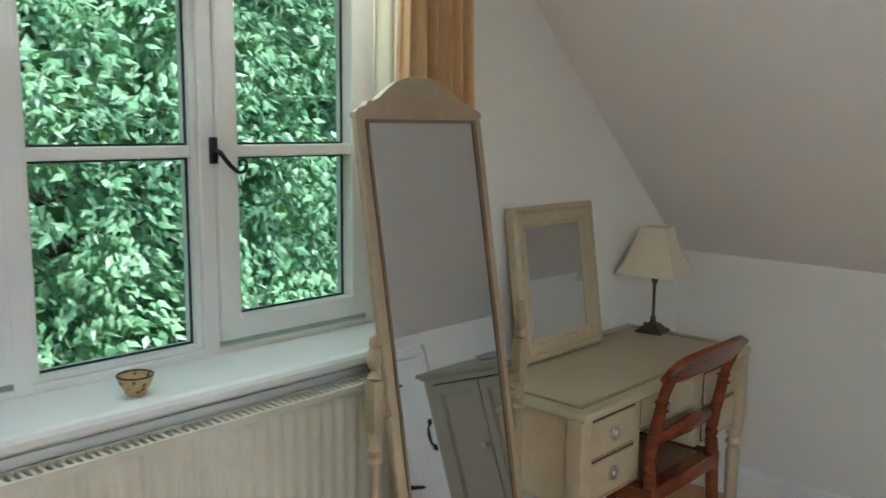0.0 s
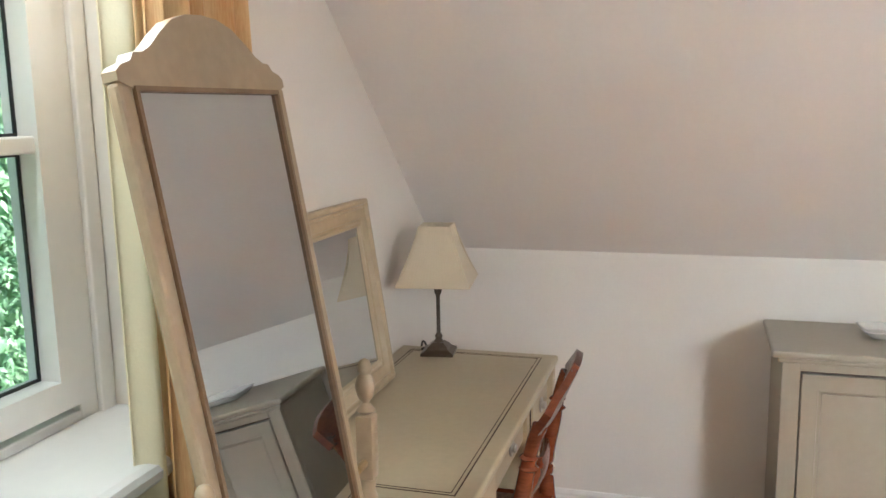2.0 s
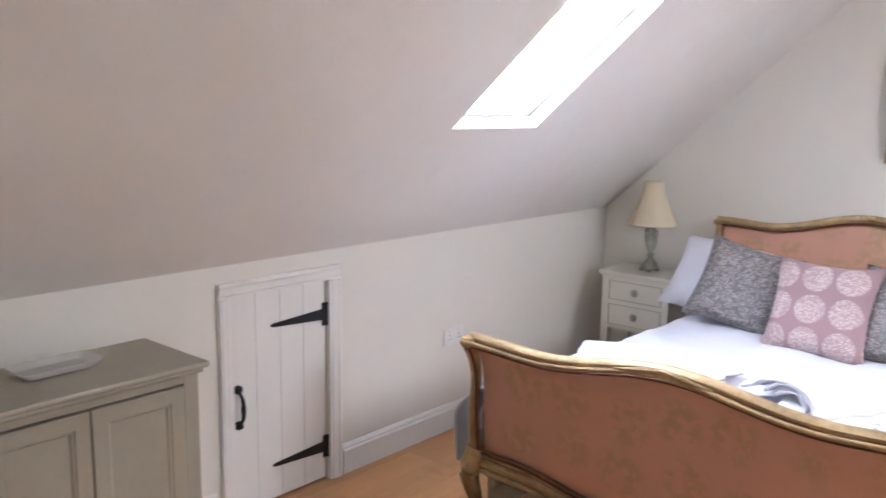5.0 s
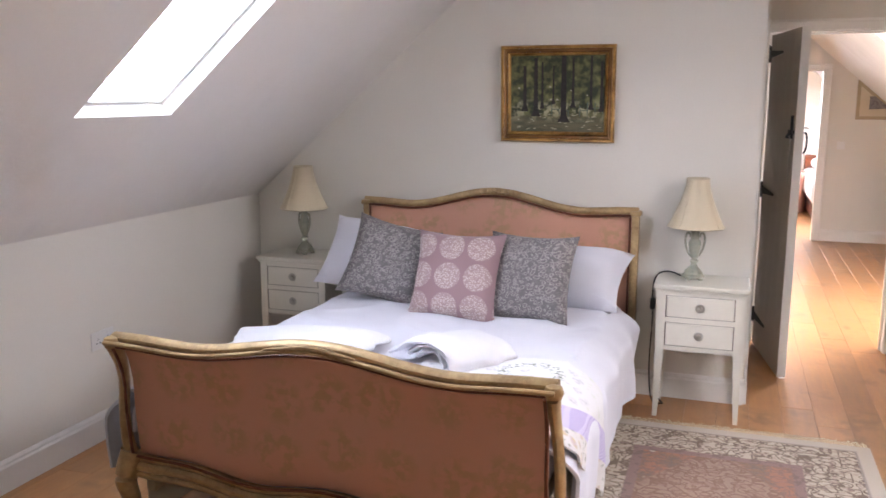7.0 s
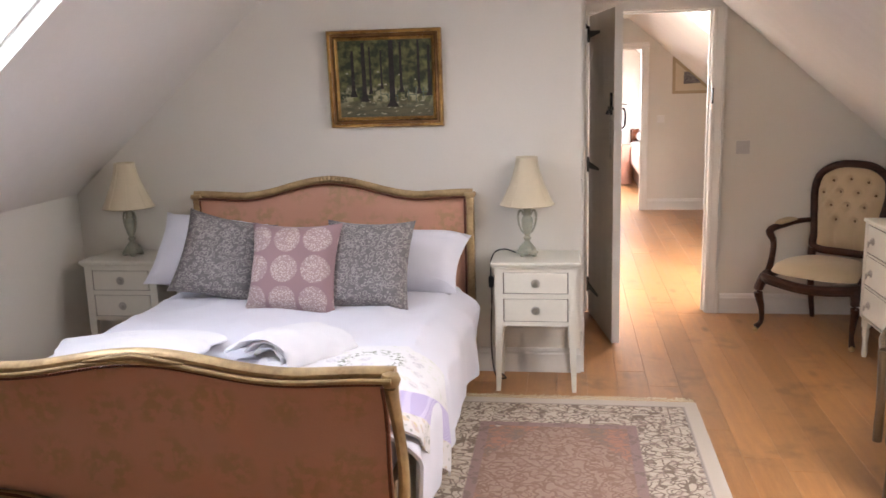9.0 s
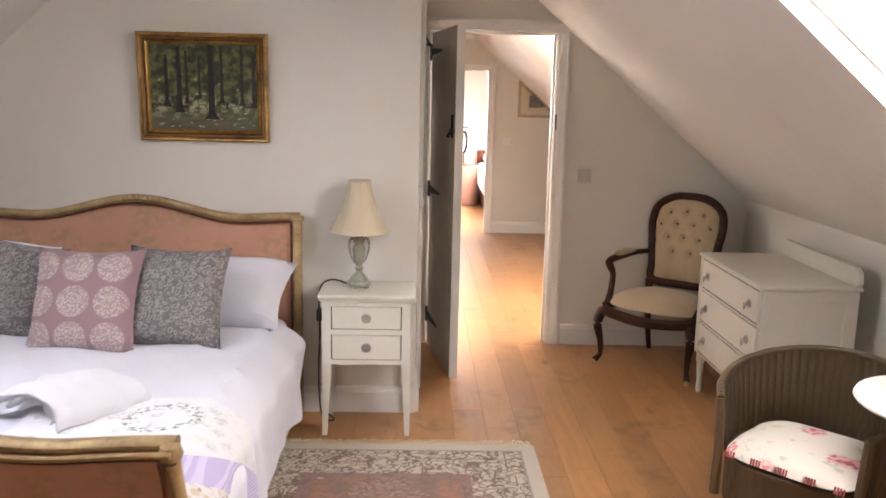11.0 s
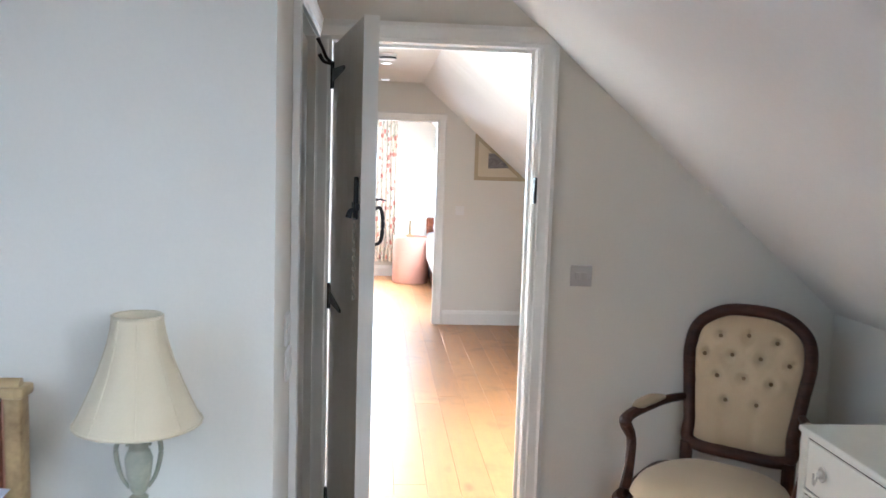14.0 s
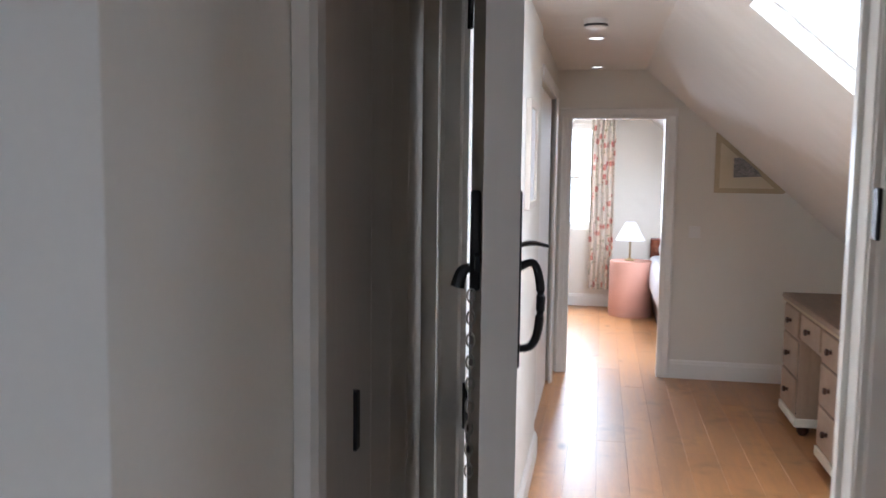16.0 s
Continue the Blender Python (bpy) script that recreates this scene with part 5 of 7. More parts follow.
    rail = [(-0.27, 0.2, 0.375), (-0.295, -0.1, 0.37), (-0.28, -0.3, 0.365), (-0.15, -0.335, 0.345), (0, -0.345, 0.335), (0.15, -0.335, 0.345), (0.28, -0.3, 0.365), (0.295, -0.1, 0.37), (0.27, 0.2, 0.375), (0, 0.24, 0.375)]
    part("seat_rail", tube(B(), rail, 0.03, segs=8, closed=True, flat=1.1), WALNUT, c, "shaped walnut seat rail", True)
    for sx in (-1, 1):
        bm = tube(B(), [(sx * 0.28, -0.29, 0.37), (sx * 0.305, -0.325, 0.28), (sx * 0.29, -0.305, 0.16), (sx * 0.285, -0.305, 0.07), (sx * 0.305, -0.34, 0.03)], [0.034, 0.03, 0.02, 0.015, 0.02])
        leg = part("leg", bm, WALNUT, c, "walnut cabriole front leg", True)
        part("castor", lathe(B(), [(0.004, 0), (0.016, 0.006), (0.016, 0.018), (0.006, 0.03)], 10, (sx * 0.305, -0.345, 0.0)), BRASS, leg, smooth=True)
        bm = tube(B(), [(sx * 0.2, 0.23, 0.5), (sx * 0.2, 0.23, 0.36), (sx * 0.2, 0.25, 0.18), (sx * 0.2, 0.3, 0.0)], [0.026, 0.026, 0.02, 0.015])
        part("leg", bm, WALNUT, c, smooth=True)
        bm = tube(B(), [(sx * 0.225, 0.27, 0.68), (sx * 0.27, 0.15, 0.68), (sx * 0.31, 0.02, 0.665), (sx * 0.33, -0.09, 0.655), (sx * 0.335, -0.13, 0.63), (sx * 0.315, -0.11, 0.56), (sx * 0.3, -0.16, 0.46), (sx * 0.29, -0.22, 0.39)], [0.016, 0.018, 0.02, 0.023, 0.026, 0.02, 0.02, 0.024])
        part("arm", bm, WALNUT, c, "scrolled walnut arm", True)
        bm = tube(B(), [(sx * 0.275, 0.13, 0.695), (sx * 0.295, 0.06, 0.697), (sx * 0.318, -0.02, 0.687), (sx * 0.328, -0.06, 0.678)], [0.012, 0.028, 0.028, 0.012], segs=10, flat=0.7)
        part("arm_pad", bm, FAWN, c, "fawn arm pad", True)
    return c


armchair(pose(1.508, 0.862, 0, 0, 0, -40) @ Matrix.Diagonal((0.97, 0.86, 0.955, 1)))


def chest_of_drawers(m):
    """Three drawers; it faces local -y, wide along x."""
    c = thing("chest_of_drawers", m, "ivory painted three-drawer chest with worn edges", "chest of drawers")
    W, D, H = 0.845, 0.46, 0.79
    part("top", box(B(), -W / 2 - 0.006, W / 2 + 0.006, -0.012, D, H - 0.02, H, 0.006), IVORY, c, "ivory top with rubbed edges")
    bm = prism(B(), [(-W / 2 + 0.02, H), (W / 2 - 0.02, H), (W / 2 - 0.005, H + 0.02), (W / 2 - 0.01, H + 0.06), (W / 2 - 0.04, H + 0.085), (-W / 2 + 0.04, H + 0.085), (-W / 2 + 0.01, H + 0.06), (-W / 2 + 0.005, H + 0.02)], "y", D - 0.022, D)
    part("backboard", bm, IVORY, c)
    w = W / 2 - 0.012
    for s in (-1, 1):
        side = part("side_panel", box(B(), s * w - (0.02 if s > 0 else 0), s * w + (0.02 if s < 0 else 0), 0.02, D - 0.01, 0.24, H - 0.02), IVORY, c, "framed ivory side panel")
        a0, a1 = (s * w - 0.004, s * w + 0.006) if s > 0 else (s * w - 0.006, s * w + 0.004)
        for y0, y1, z0, z1 in ((0.0, 0.07, 0.24, H - 0.0205), (D - 0.07, D - 0.01, 0.24, H - 0.0205), (0.07, D - 0.07, H - 0.07, H - 0.0205), (0.07, D - 0.07, 0.24, 0.3)):
            part("side_frame", box(B(), a0, a1, y0, y1, z0, z1, 0.001, 1), IVORY, side)
    part("back_panel", box(B(), -w + 0.02, w - 0.02, D - 0.02, D - 0.008, 0.24, H - 0.02), IVORY, c)
    for z in (0.232, 0.41, 0.59, H - 0.028):
        part("rail", box(B(), -w + 0.021, w - 0.021, 0.0, 0.03, z, z + 0.01), IVORY, c)
    for s in (-1, 1):
        part("stile", box(B(), s * w - 0.02, s * w + 0.02, 0.0, 0.0195, 0.232, H - 0.0205, 0.003), IVORY, c)
    part("drawer_case", box(B(), -w + 0.03, w - 0.03, 0.031, D - 0.03, 0.26, H - 0.03), IVORY, c)
    for z0, z1 in ((0.248, 0.404), (0.426, 0.584), (0.606, 0.756)):
        d = drawer(c, -w + 0.026, w - 0.026, z0, z1, 0.006, IVORY, ())
        for k in (-0.29, 0.29):
            drawer_knob(d, pose(k, 0.0, (z0 + z1) / 2))
            bm = tube(B(), [(k - 0.012, -0.022, (z0 + z1) / 2), (k, -0.026, (z0 + z1) / 2 - 0.03), (k + 0.012, -0.022, (z0 + z1) / 2)], 0.003, segs=6)
            part("drop_pull", bm, PEWTER, d, "dull silver drop pull", True)
    for sx in (-1, 1):
        for y in (0.03, D - 0.04):
            bm = lathe(B(), [(0.012, 0), (0.016, 0.02), (0.013, 0.08), (0.02, 0.15), (0.016, 0.165), (0.024, 0.18), (0.024, 0.24)], 14, (sx * (w - 0.015), y, 0))
            part("leg", bm, IVORY, c, "turned ivory leg", True)
    return c


chest_of_drawers(pose(1.555, -0.037, 0, 0, 0, -90))


def loom_chair(m):
    """A woven tub chair; it faces local -y."""
    c = thing("woven_tub_chair", m, "brown woven loom tub chair with bowed back", "chair")
    def line(a):
        return 0.3 * math.sin(a), -0.02 - 0.29 * math.cos(a) * -1
    def wall(u, v):
        a = math.radians(-128 + 256 * u)
        top = 0.58 + 0.19 * (0.5 + 0.5 * math.cos(a)) ** 0.8
        z = 0.4 + (top - 0.4) * v
        flare = 1 + 0.1 * v
        rib = 0.0022 * math.cos(u * math.pi * 2 * 46)
        return ((0.29 * flare + rib) * math.sin(a), (0.28 * flare + rib) * math.cos(a), z)
    bm = B()
    grid_sheet(bm, wall, 368, 10)
    part("woven_back", thick(bm, 0.012), LOOM, c, "ribbed brown loom weave", True)
    rim = [wall(u, 1.0) for u in np.linspace(0, 1, 33)]
    part("rim", tube(B(), rim, 0.015, segs=10, steps=3), LOOM, c, "braided rim", True)
    def skirt(u, v):
        a = 2 * math.pi * u
        k = 1 + 0.004 * math.cos(a * 46)
        return (0.285 * math.sin(a) * k, 0.275 * math.cos(a) * k, 0.42 - 0.2 * v)
    bm = B()
    grid_sheet(bm, skirt, 220, 6)
    bmesh.ops.remove_doubles(bm, verts=bm.verts[:], dist=1e-5)
    part("woven_apron", thick(bm, 0.01), LOOM, c, "brown woven apron", True)
    part("seat", lathe(B(), [(0.27, 0.4), (0.27, 0.425), (0.1, 0.43)], 36), LOOM, c)
    for a in (40, 140, -40, -140):
        x, y = 0.27 * math.sin(radians(a)), 0.26 * math.cos(radians(a))
        bm = tube(B(), [(x, y, 0.42), (x * 1.03, y * 1.03, 0.2), (x * 1.08, y * 1.08, 0.0)], [0.02, 0.018, 0.015])
        part("leg", bm, WICKER, c, "wrapped brown leg", True)
    for s in (-1, 1):
        x, y, z = wall(0.0 if s < 0 else 1.0, 1.0)
        part("arm_post", tube(B(), [(x, y, z), (x * 0.96, y * 1.05, 0.42), (x * 0.95, y * 1.1, 0.25)], 0.017), WICKER, c, smooth=True)
    return c


CH = pose(1.395, -1.375, 0, 0, 0, -48) @ Matrix.Diagonal((1, 1, 0.91, 1))
loom_chair(CH)
def seat_pad(u, v):
    a = 2 * math.pi * u
    cx, cy = math.cos(a), math.sin(a)
    k = (abs(cx) ** 4 + abs(cy) ** 4) ** -0.25
    return (cx * k * v * 0.235, cy * k * v * 0.225 - 0.03, 0.436 + 0.05 * (1 - v**6) ** 0.5 + 0.006 * noise.noise((cx * v * 3, cy * v * 3, 0)))
def seat_low(u, v):
    p = seat_pad(u, v)
    return (p[0], p[1], 0.436 - 0.005 * (1 - v**6) ** 0.5)
bm = B()
grid_sheet(bm, seat_pad, 44, 12), grid_sheet(bm, seat_low, 44, 12)
bmesh.ops.remove_doubles(bm, verts=bm.verts[:], dist=1e-4)
pad = thing("seat_cushion", CH, "cream seat cushion printed with red roses", "cushion")
part("cover", bm, FLORAL, pad, smooth=True)
STRIPE = mat("red_stripe_cloth", (0.42, 0.1, 0.09), 0.85, vary=0.2, scale=30, grain=200)
for i in range(5):
    x = -0.19 + i * 0.093
    bm = B()
    for k in range(4):
        prism(bm, [(-0.2572, 0.437), (-0.2512, 0.461), (-0.2482, 0.461), (-0.2542, 0.437)], "x", x + k * 0.0095, x + k * 0.0095 + 0.0055)
    part("striped_patch", bm, STRIPE, pad, "printed red stripes")

table = thing("round_side_table", pose(1.67, -1.67, 0) @ Matrix.Diagonal((1.12, 1.12, 1.03, 1)), "small round white painted side table", "table")
part("tabletop", lathe(B(), [(0.225, 0.655), (0.24, 0.66), (0.245, 0.668), (0.24, 0.678), (0.1, 0.68), (0.001, 0.68)], 48), TRIM, table, smooth=True)
part("pedestal", lathe(B(), [(0.022, 0.05), (0.03, 0.12), (0.018, 0.2), (0.026, 0.36), (0.016, 0.5), (0.03, 0.62), (0.06, 0.655)], 16), TRIM, table, smooth=True)
for k in range(3):
    a = k * 2 * math.pi / 3 + 0.5
    part("leg", tube(B(), [(0.01 * math.cos(a), 0.01 * math.sin(a), 0.13), (0.1 * math.cos(a), 0.1 * math.sin(a), 0.1), (0.17 * math.cos(a), 0.17 * math.sin(a), 0.04), (0.21 * math.cos(a), 0.21 * math.sin(a), 0.0)], [0.016, 0.016, 0.013, 0.012]), TRIM, table, smooth=True)

# ---- west side: cabinet, desk, mirrors, lamp, chair ----
def cupboard(m):
    """A low two-door cabinet; it faces local -y, wide along x."""
    c = thing("cabinet", m, "sage-grey painted two-door cabinet against the knee wall", "cabinet")
    W, D, H = 0.7, 0.36, 0.815
    part("top", box(B(), -W / 2 - 0.03, W / 2 + 0.03, -0.025, D, H - 0.02, H, 0.007), SAGE, c, "overhanging sage-grey top")
    part("cornice", box(B(), -W / 2 - 0.014, W / 2 + 0.014, -0.012, D, H - 0.036, H - 0.0202, 0.005), SAGE, c)
    for s in (-1, 1):
        part("side_panel", box(B(), s * W / 2 - (0.02 if s > 0 else 0), s * W / 2 + (0.02 if s < 0 else 0), 0.022, D, 0, H - 0.036), SAGE, c)
        part("stile", box(B(), s * (W / 2 - 0.025) - 0.025, s * (W / 2 - 0.025) + 0.025, 0.0, 0.022, 0, H - 0.036, 0.002), SAGE, c)
    part("back_panel", box(B(), -W / 2 + 0.02, W / 2 - 0.02, D - 0.012, D - 0.002, 0, H - 0.036), SAGE, c)
    part("plinth", box(B(), -W / 2 + 0.05, W / 2 - 0.05, 0.0, 0.022, 0.0, 0.08), SAGE, c)
    part("top_rail", box(B(), -W / 2 + 0.05, W / 2 - 0.05, 0.0, 0.022, H - 0.06, H - 0.036), SAGE, c)
    # dark board added behind the doors, so the gap between them reads as shade
    part("inner_shadow_board", box(B(), -W / 2 + 0.03, W / 2 - 0.03, 0.03, 0.036, 0.1, H - 0.05), WALNUT, c)
    for s in (-1, 1):
        x0, x1 = (-W / 2 + 0.053, -0.003) if s < 0 else (0.003, W / 2 - 0.053)
        z0, z1 = 0.085, H - 0.068
        d = part("cabinet_door", frame_profile(B(), x0, x1, z0, z1, [(0, 0.018), (0, -0.002), (0.002, -0.004), (0.044, -0.004), (0.046, 0.002), (0.053, 0.003), (0.058, 0.0095)]), SAGE, c, "framed and panelled door")
        part("panel", box(B(), x0 + 0.05, x1 - 0.05, 0.0085, 0.014, z0 + 0.05, z1 - 0.05), SAGE, d)
        if s > 0:
            bm = lathe(B(), [(0.004, 0), (0.012, 0.002), (0.006, 0.01), (0.007, 0.016), (0.014, 0.024), (0.011, 0.032), (0.002, 0.034)], 12)
            bmesh.ops.transform(bm, matrix=pose(x0 + 0.022, -0.004, 0.45, 90), verts=bm.verts[:])
            part("handle", bm, PEWTER, d, "small dull silver knob", True)
    return c


cupboard(pose(-2.47, -3.498, 0, 0, 0, 90))
DISHGLASS = bpy.data.materials.new("pressed_glass")
DISHGLASS.use_nodes = True
dg = DISHGLASS.node_tree.nodes["Principled BSDF"].inputs
dg["Base Color"].default_value = (0.95, 0.94, 0.9, 1)
dg["Transmission Weight"].default_value, dg["Roughness"].default_value, dg["IOR"].default_value = 0.6, 0.2, 1.45
dish = thing("glass_dish", pose(-2.69, -3.49, 0.816, 0, 0, 92), "shallow pressed glass dish on the cabinet", "dish")
def dish_f(u, v):
    a = 2 * math.pi * u
    cx, cy = math.cos(a), math.sin(a)
    k = (abs(cx) ** 11 + abs(cy) ** 11) ** (-1 / 11)
    r = 0.01 + 0.99 * v
    h = 0.004 + (0.02 * max(0, (v - 0.8) / 0.2) ** 1.1) + 0.0012 * math.cos(v * 60) * math.cos(a * 14)
    return (cx * k * r * 0.125, cy * k * r * 0.068, h)
bm = B()
grid_sheet(bm, dish_f, 56, 22)
bmesh.ops.remove_doubles(bm, verts=bm.verts[:], dist=1e-5)
part("bowl", thick(bm, -0.003), DISHGLASS, dish, smooth=True)


def turned_leg(bm, x, y, top):
    return lathe(bm, [(0.012, 0.0), (0.016, 0.03), (0.014, 0.06), (0.022, 0.3 * top), (0.026, 0.8 * top), (0.018, 0.84 * top), (0.03, 0.88 * top), (0.02, 0.92 * top), (0.03, 0.95 * top), (0.03, top)], 16, (x, y, 0))


def writing_desk(m):
    """A kneehole desk on turned legs; it faces local -y, wide along x."""
    c = thing("dressing_desk", m, "cream painted kneehole dressing desk with lined top", "desk")
    W, D, H = 1.04, 0.502, 0.76
    part("top", box(B(), -W / 2, W / 2, -D, 0, H - 0.022, H, 0.008, 3), DESKTOP, c, "sage-cream desk top with dark inlaid lines")
    for inset, r in ((0.045, 0.0016), (0.055, 0.001)):
        bm = B()
        frame = [(-W / 2 + inset, -D + inset), (W / 2 - inset, -D + inset), (W / 2 - inset, -inset), (-W / 2 + inset, -inset)]
        for (ax, ay), (bx, by) in zip(frame, frame[1:] + frame[:1]):
            box(bm, min(ax, bx) - r, max(ax, bx) + r, min(ay, by) - r, max(ay, by) + r, H - 0.001, H + 0.0006)
        part("inlay_line", bm, WALNUT, c, "thin dark line round the top")
    w, d = W / 2 - 0.025, D - 0.025
    for s in (-1, 1):
        x0, x1 = (-w + 0.03, -0.21) if s < 0 else (0.21, w - 0.03)
        bm = box(B(), x0 - 0.03, x1 + 0.03, -d + 0.006, -0.02, 0.47, H - 0.022, 0.003)
        part("pedestal", bm, CREAM, c)
        for z0, z1 in ((0.485, 0.595), (0.61, 0.715)):
            drawer(c, x0 + 0.012, x1 - 0.012, z0, z1, -d + 0.004, CREAM, ((x0 + x1) / 2,))
    part("centre_box", box(B(), -0.18, 0.18, -d + 0.02, -0.02, 0.61, H - 0.022), CREAM, c)
    drawer(c, -0.16, 0.16, 0.622, 0.715, -d + 0.018, CREAM, (0.0,))
    for sx in (-1, 1):
        for y in (-d + 0.01, -0.04):
            bm = box(B(), sx * w - 0.026, sx * w + 0.026, y - 0.026, y + 0.026, 0.46, H - 0.0225, 0.004)
            turned_leg(bm, sx * w, y, 0.46)
            part("leg", bm, CREAM, c, "turned cream leg", True)
    return c


DESKTOP = mat("sage_cream_desk_top", (0.46, 0.39, 0.25), 0.36, color2=(0.4, 0.34, 0.22), scale=3, grain=50, bump=0.03)
writing_desk(pose(-1.935, -4.985, 0, 0, 0, 180))


def square_lamp(m):
    lamp = thing("table_lamp", m, "slim bronze desk lamp with a square pleated shade", "lamp")
    part("base", lathe(B(), [(0.05, 0), (0.05, 0.008), (0.035, 0.016), (0.03, 0.024), (0.016, 0.036)], 4, square=True), BRONZE, lamp, "square dark bronze base")
    part("stem", lathe(B(), [(0.016, 0.036), (0.01, 0.045), (0.012, 0.055), (0.006, 0.065), (0.006, 0.18), (0.011, 0.19), (0.013, 0.205), (0.012, 0.235)], 14), BRONZE, lamp, "slim dark bronze stem", True)
    def f(u, v):
        s = int(u * 4) % 4
        t = u * 4 - int(u * 4)
        half = 0.048 + 0.064 * v**1.15
        a, b = (2 * t - 1), 1.0
        bow = -0.006 * math.sin(v * math.pi)
        ridge = 0.0005 * math.cos(t * 2 * math.pi * 22)
        x, y = a * half, half + bow + ridge
        for _ in range(s):
            x, y = -y, x
        return (x, y, 0.4 - 0.175 * v)
    bm = B()
    for s in range(4):
        grid_sheet(bm, lambda u, v, s=s: f(s / 4 + u * 0.2499, v), 60, 8)
    bmesh.ops.remove_doubles(bm, verts=bm.verts[:], dist=2e-4)
    part("shade", thick(bm, 0.002), SHADE, lamp, "square cream pleated shade", True)
    part("lamp_holder", tube(B(), [(0, 0, 0.23), (0, 0, 0.3)], 0.012, straight=True), BRASS, lamp)
    return lamp


square_lamp(pose(-2.395, -4.845, 0.76, 0, 0, 8))
cable = tube(B(), [(-2.395, -4.9, 0.768), (-2.44, -4.9, 0.764), (-2.48, -4.93, 0.75), (-2.5, -4.95, 0.5), (-2.5, -4.95, 0.1), (-2.5, -4.95, 0.004)], 0.003, segs=6)
tagged(part("desk_lamp_cable", cable, RUBBER, None, "", True), "dark lamp cable running behind the desk", "cable")

# framed mirror leaning on the wall
lean = -math.degrees(math.atan2(0.07, 0.5))
dm = thing("leaning_mirror", pose(-1.898, -4.908, 0.762, lean, 0, 180), "cream framed mirror leaning on the wall above the desk", "mirror")
MW, MH = 0.45, 0.508
part("outer_frame", frame_profile(B(), -MW / 2, MW / 2, 0, MH, [(0, 0.012), (0, -0.018), (0.004, -0.022), (0.012, -0.022), (0.016, -0.014), (0.021, -0.014), (0.025, -0.018), (0.05, -0.013), (0.052, -0.008), (0.058, -0.008), (0.062, -0.013), (0.067, -0.012), (0.072, -0.005)]), CREAM, dm, "broad cream moulded frame", True)
part("back_board", box(B(), -MW / 2 + 0.004, MW / 2 - 0.004, 0.005, 0.011, 0.004, MH - 0.004), FAWN, dm)
part("mirror_glass", box(B(), -MW / 2 + 0.066, MW / 2 - 0.066, -0.006, 0.004, 0.066, MH - 0.066), MIRROR, dm, "plain mirror glass")

# cheval mirror
BEAD = mat("rubbed_brown_bead", (0.2, 0.125, 0.06), 0.5, vary=0.3, scale=8, grain=60)
cheval = thing("cheval_mirror", pose(-1.083, -4.66, 0, 0, 0, 180.8), "cream painted cheval mirror tilted on turned posts", "mirror")
GW, GH = 0.445, 1.445
tilt = -9.6
swing = pose(0, 0, 0.82, tilt) @ pose(0, 0, -0.68)


def swung(name, bm, material, label="", parent=None, smooth=False):
    bmesh.ops.transform(bm, matrix=swing, verts=bm.verts[:])
    return part(name, bm, material, parent or cheval, label, smooth)


bm = B()
box(bm, -GW / 2, -GW / 2 + 0.03, -0.01, 0.01, 0.0, GH - 0.031, 0.006)
box(bm, GW / 2 - 0.03, GW / 2, -0.01, 0.01, 0.0, GH - 0.031, 0.006)
box(bm, -GW / 2 + 0.03, GW / 2 - 0.03, -0.014, 0.014, 0.0, 0.05, 0.006)
half = [(0.0, 0.1), (0.045, 0.097), (0.085, 0.086), (0.12, 0.066), (0.15, 0.046), (0.17, 0.038), (0.19, 0.037), (0.2, 0.026), (0.222, 0.02), (0.234, 0.012), (0.234, 0.0)]
prism(bm, [(-0.95 * x, GH - 0.03 + z) for x, z in half[::-1]] + [(0.95 * x, GH - 0.03 + z) for x, z in half[1:]] + [(GW / 2 - 0.03, GH - 0.04), (-GW / 2 + 0.03, GH - 0.04)], "y", -0.0112, 0.0112)
swung("mirror_frame", bm, BACKLIT_CREAM, "cream frame with a shaped crest")
swung("inner_bead", frame_bars(B(), -GW / 2 + 0.028, GW / 2 - 0.028, 0.045, GH - 0.036, 0.007, -0.014, -0.008), BEAD)
swung("mirror_glass", box(B(), -GW / 2 + 0.029, GW / 2 - 0.029, -0.008, 0.006, 0.046, GH - 0.037), MIRROR, "plain mirror glass")
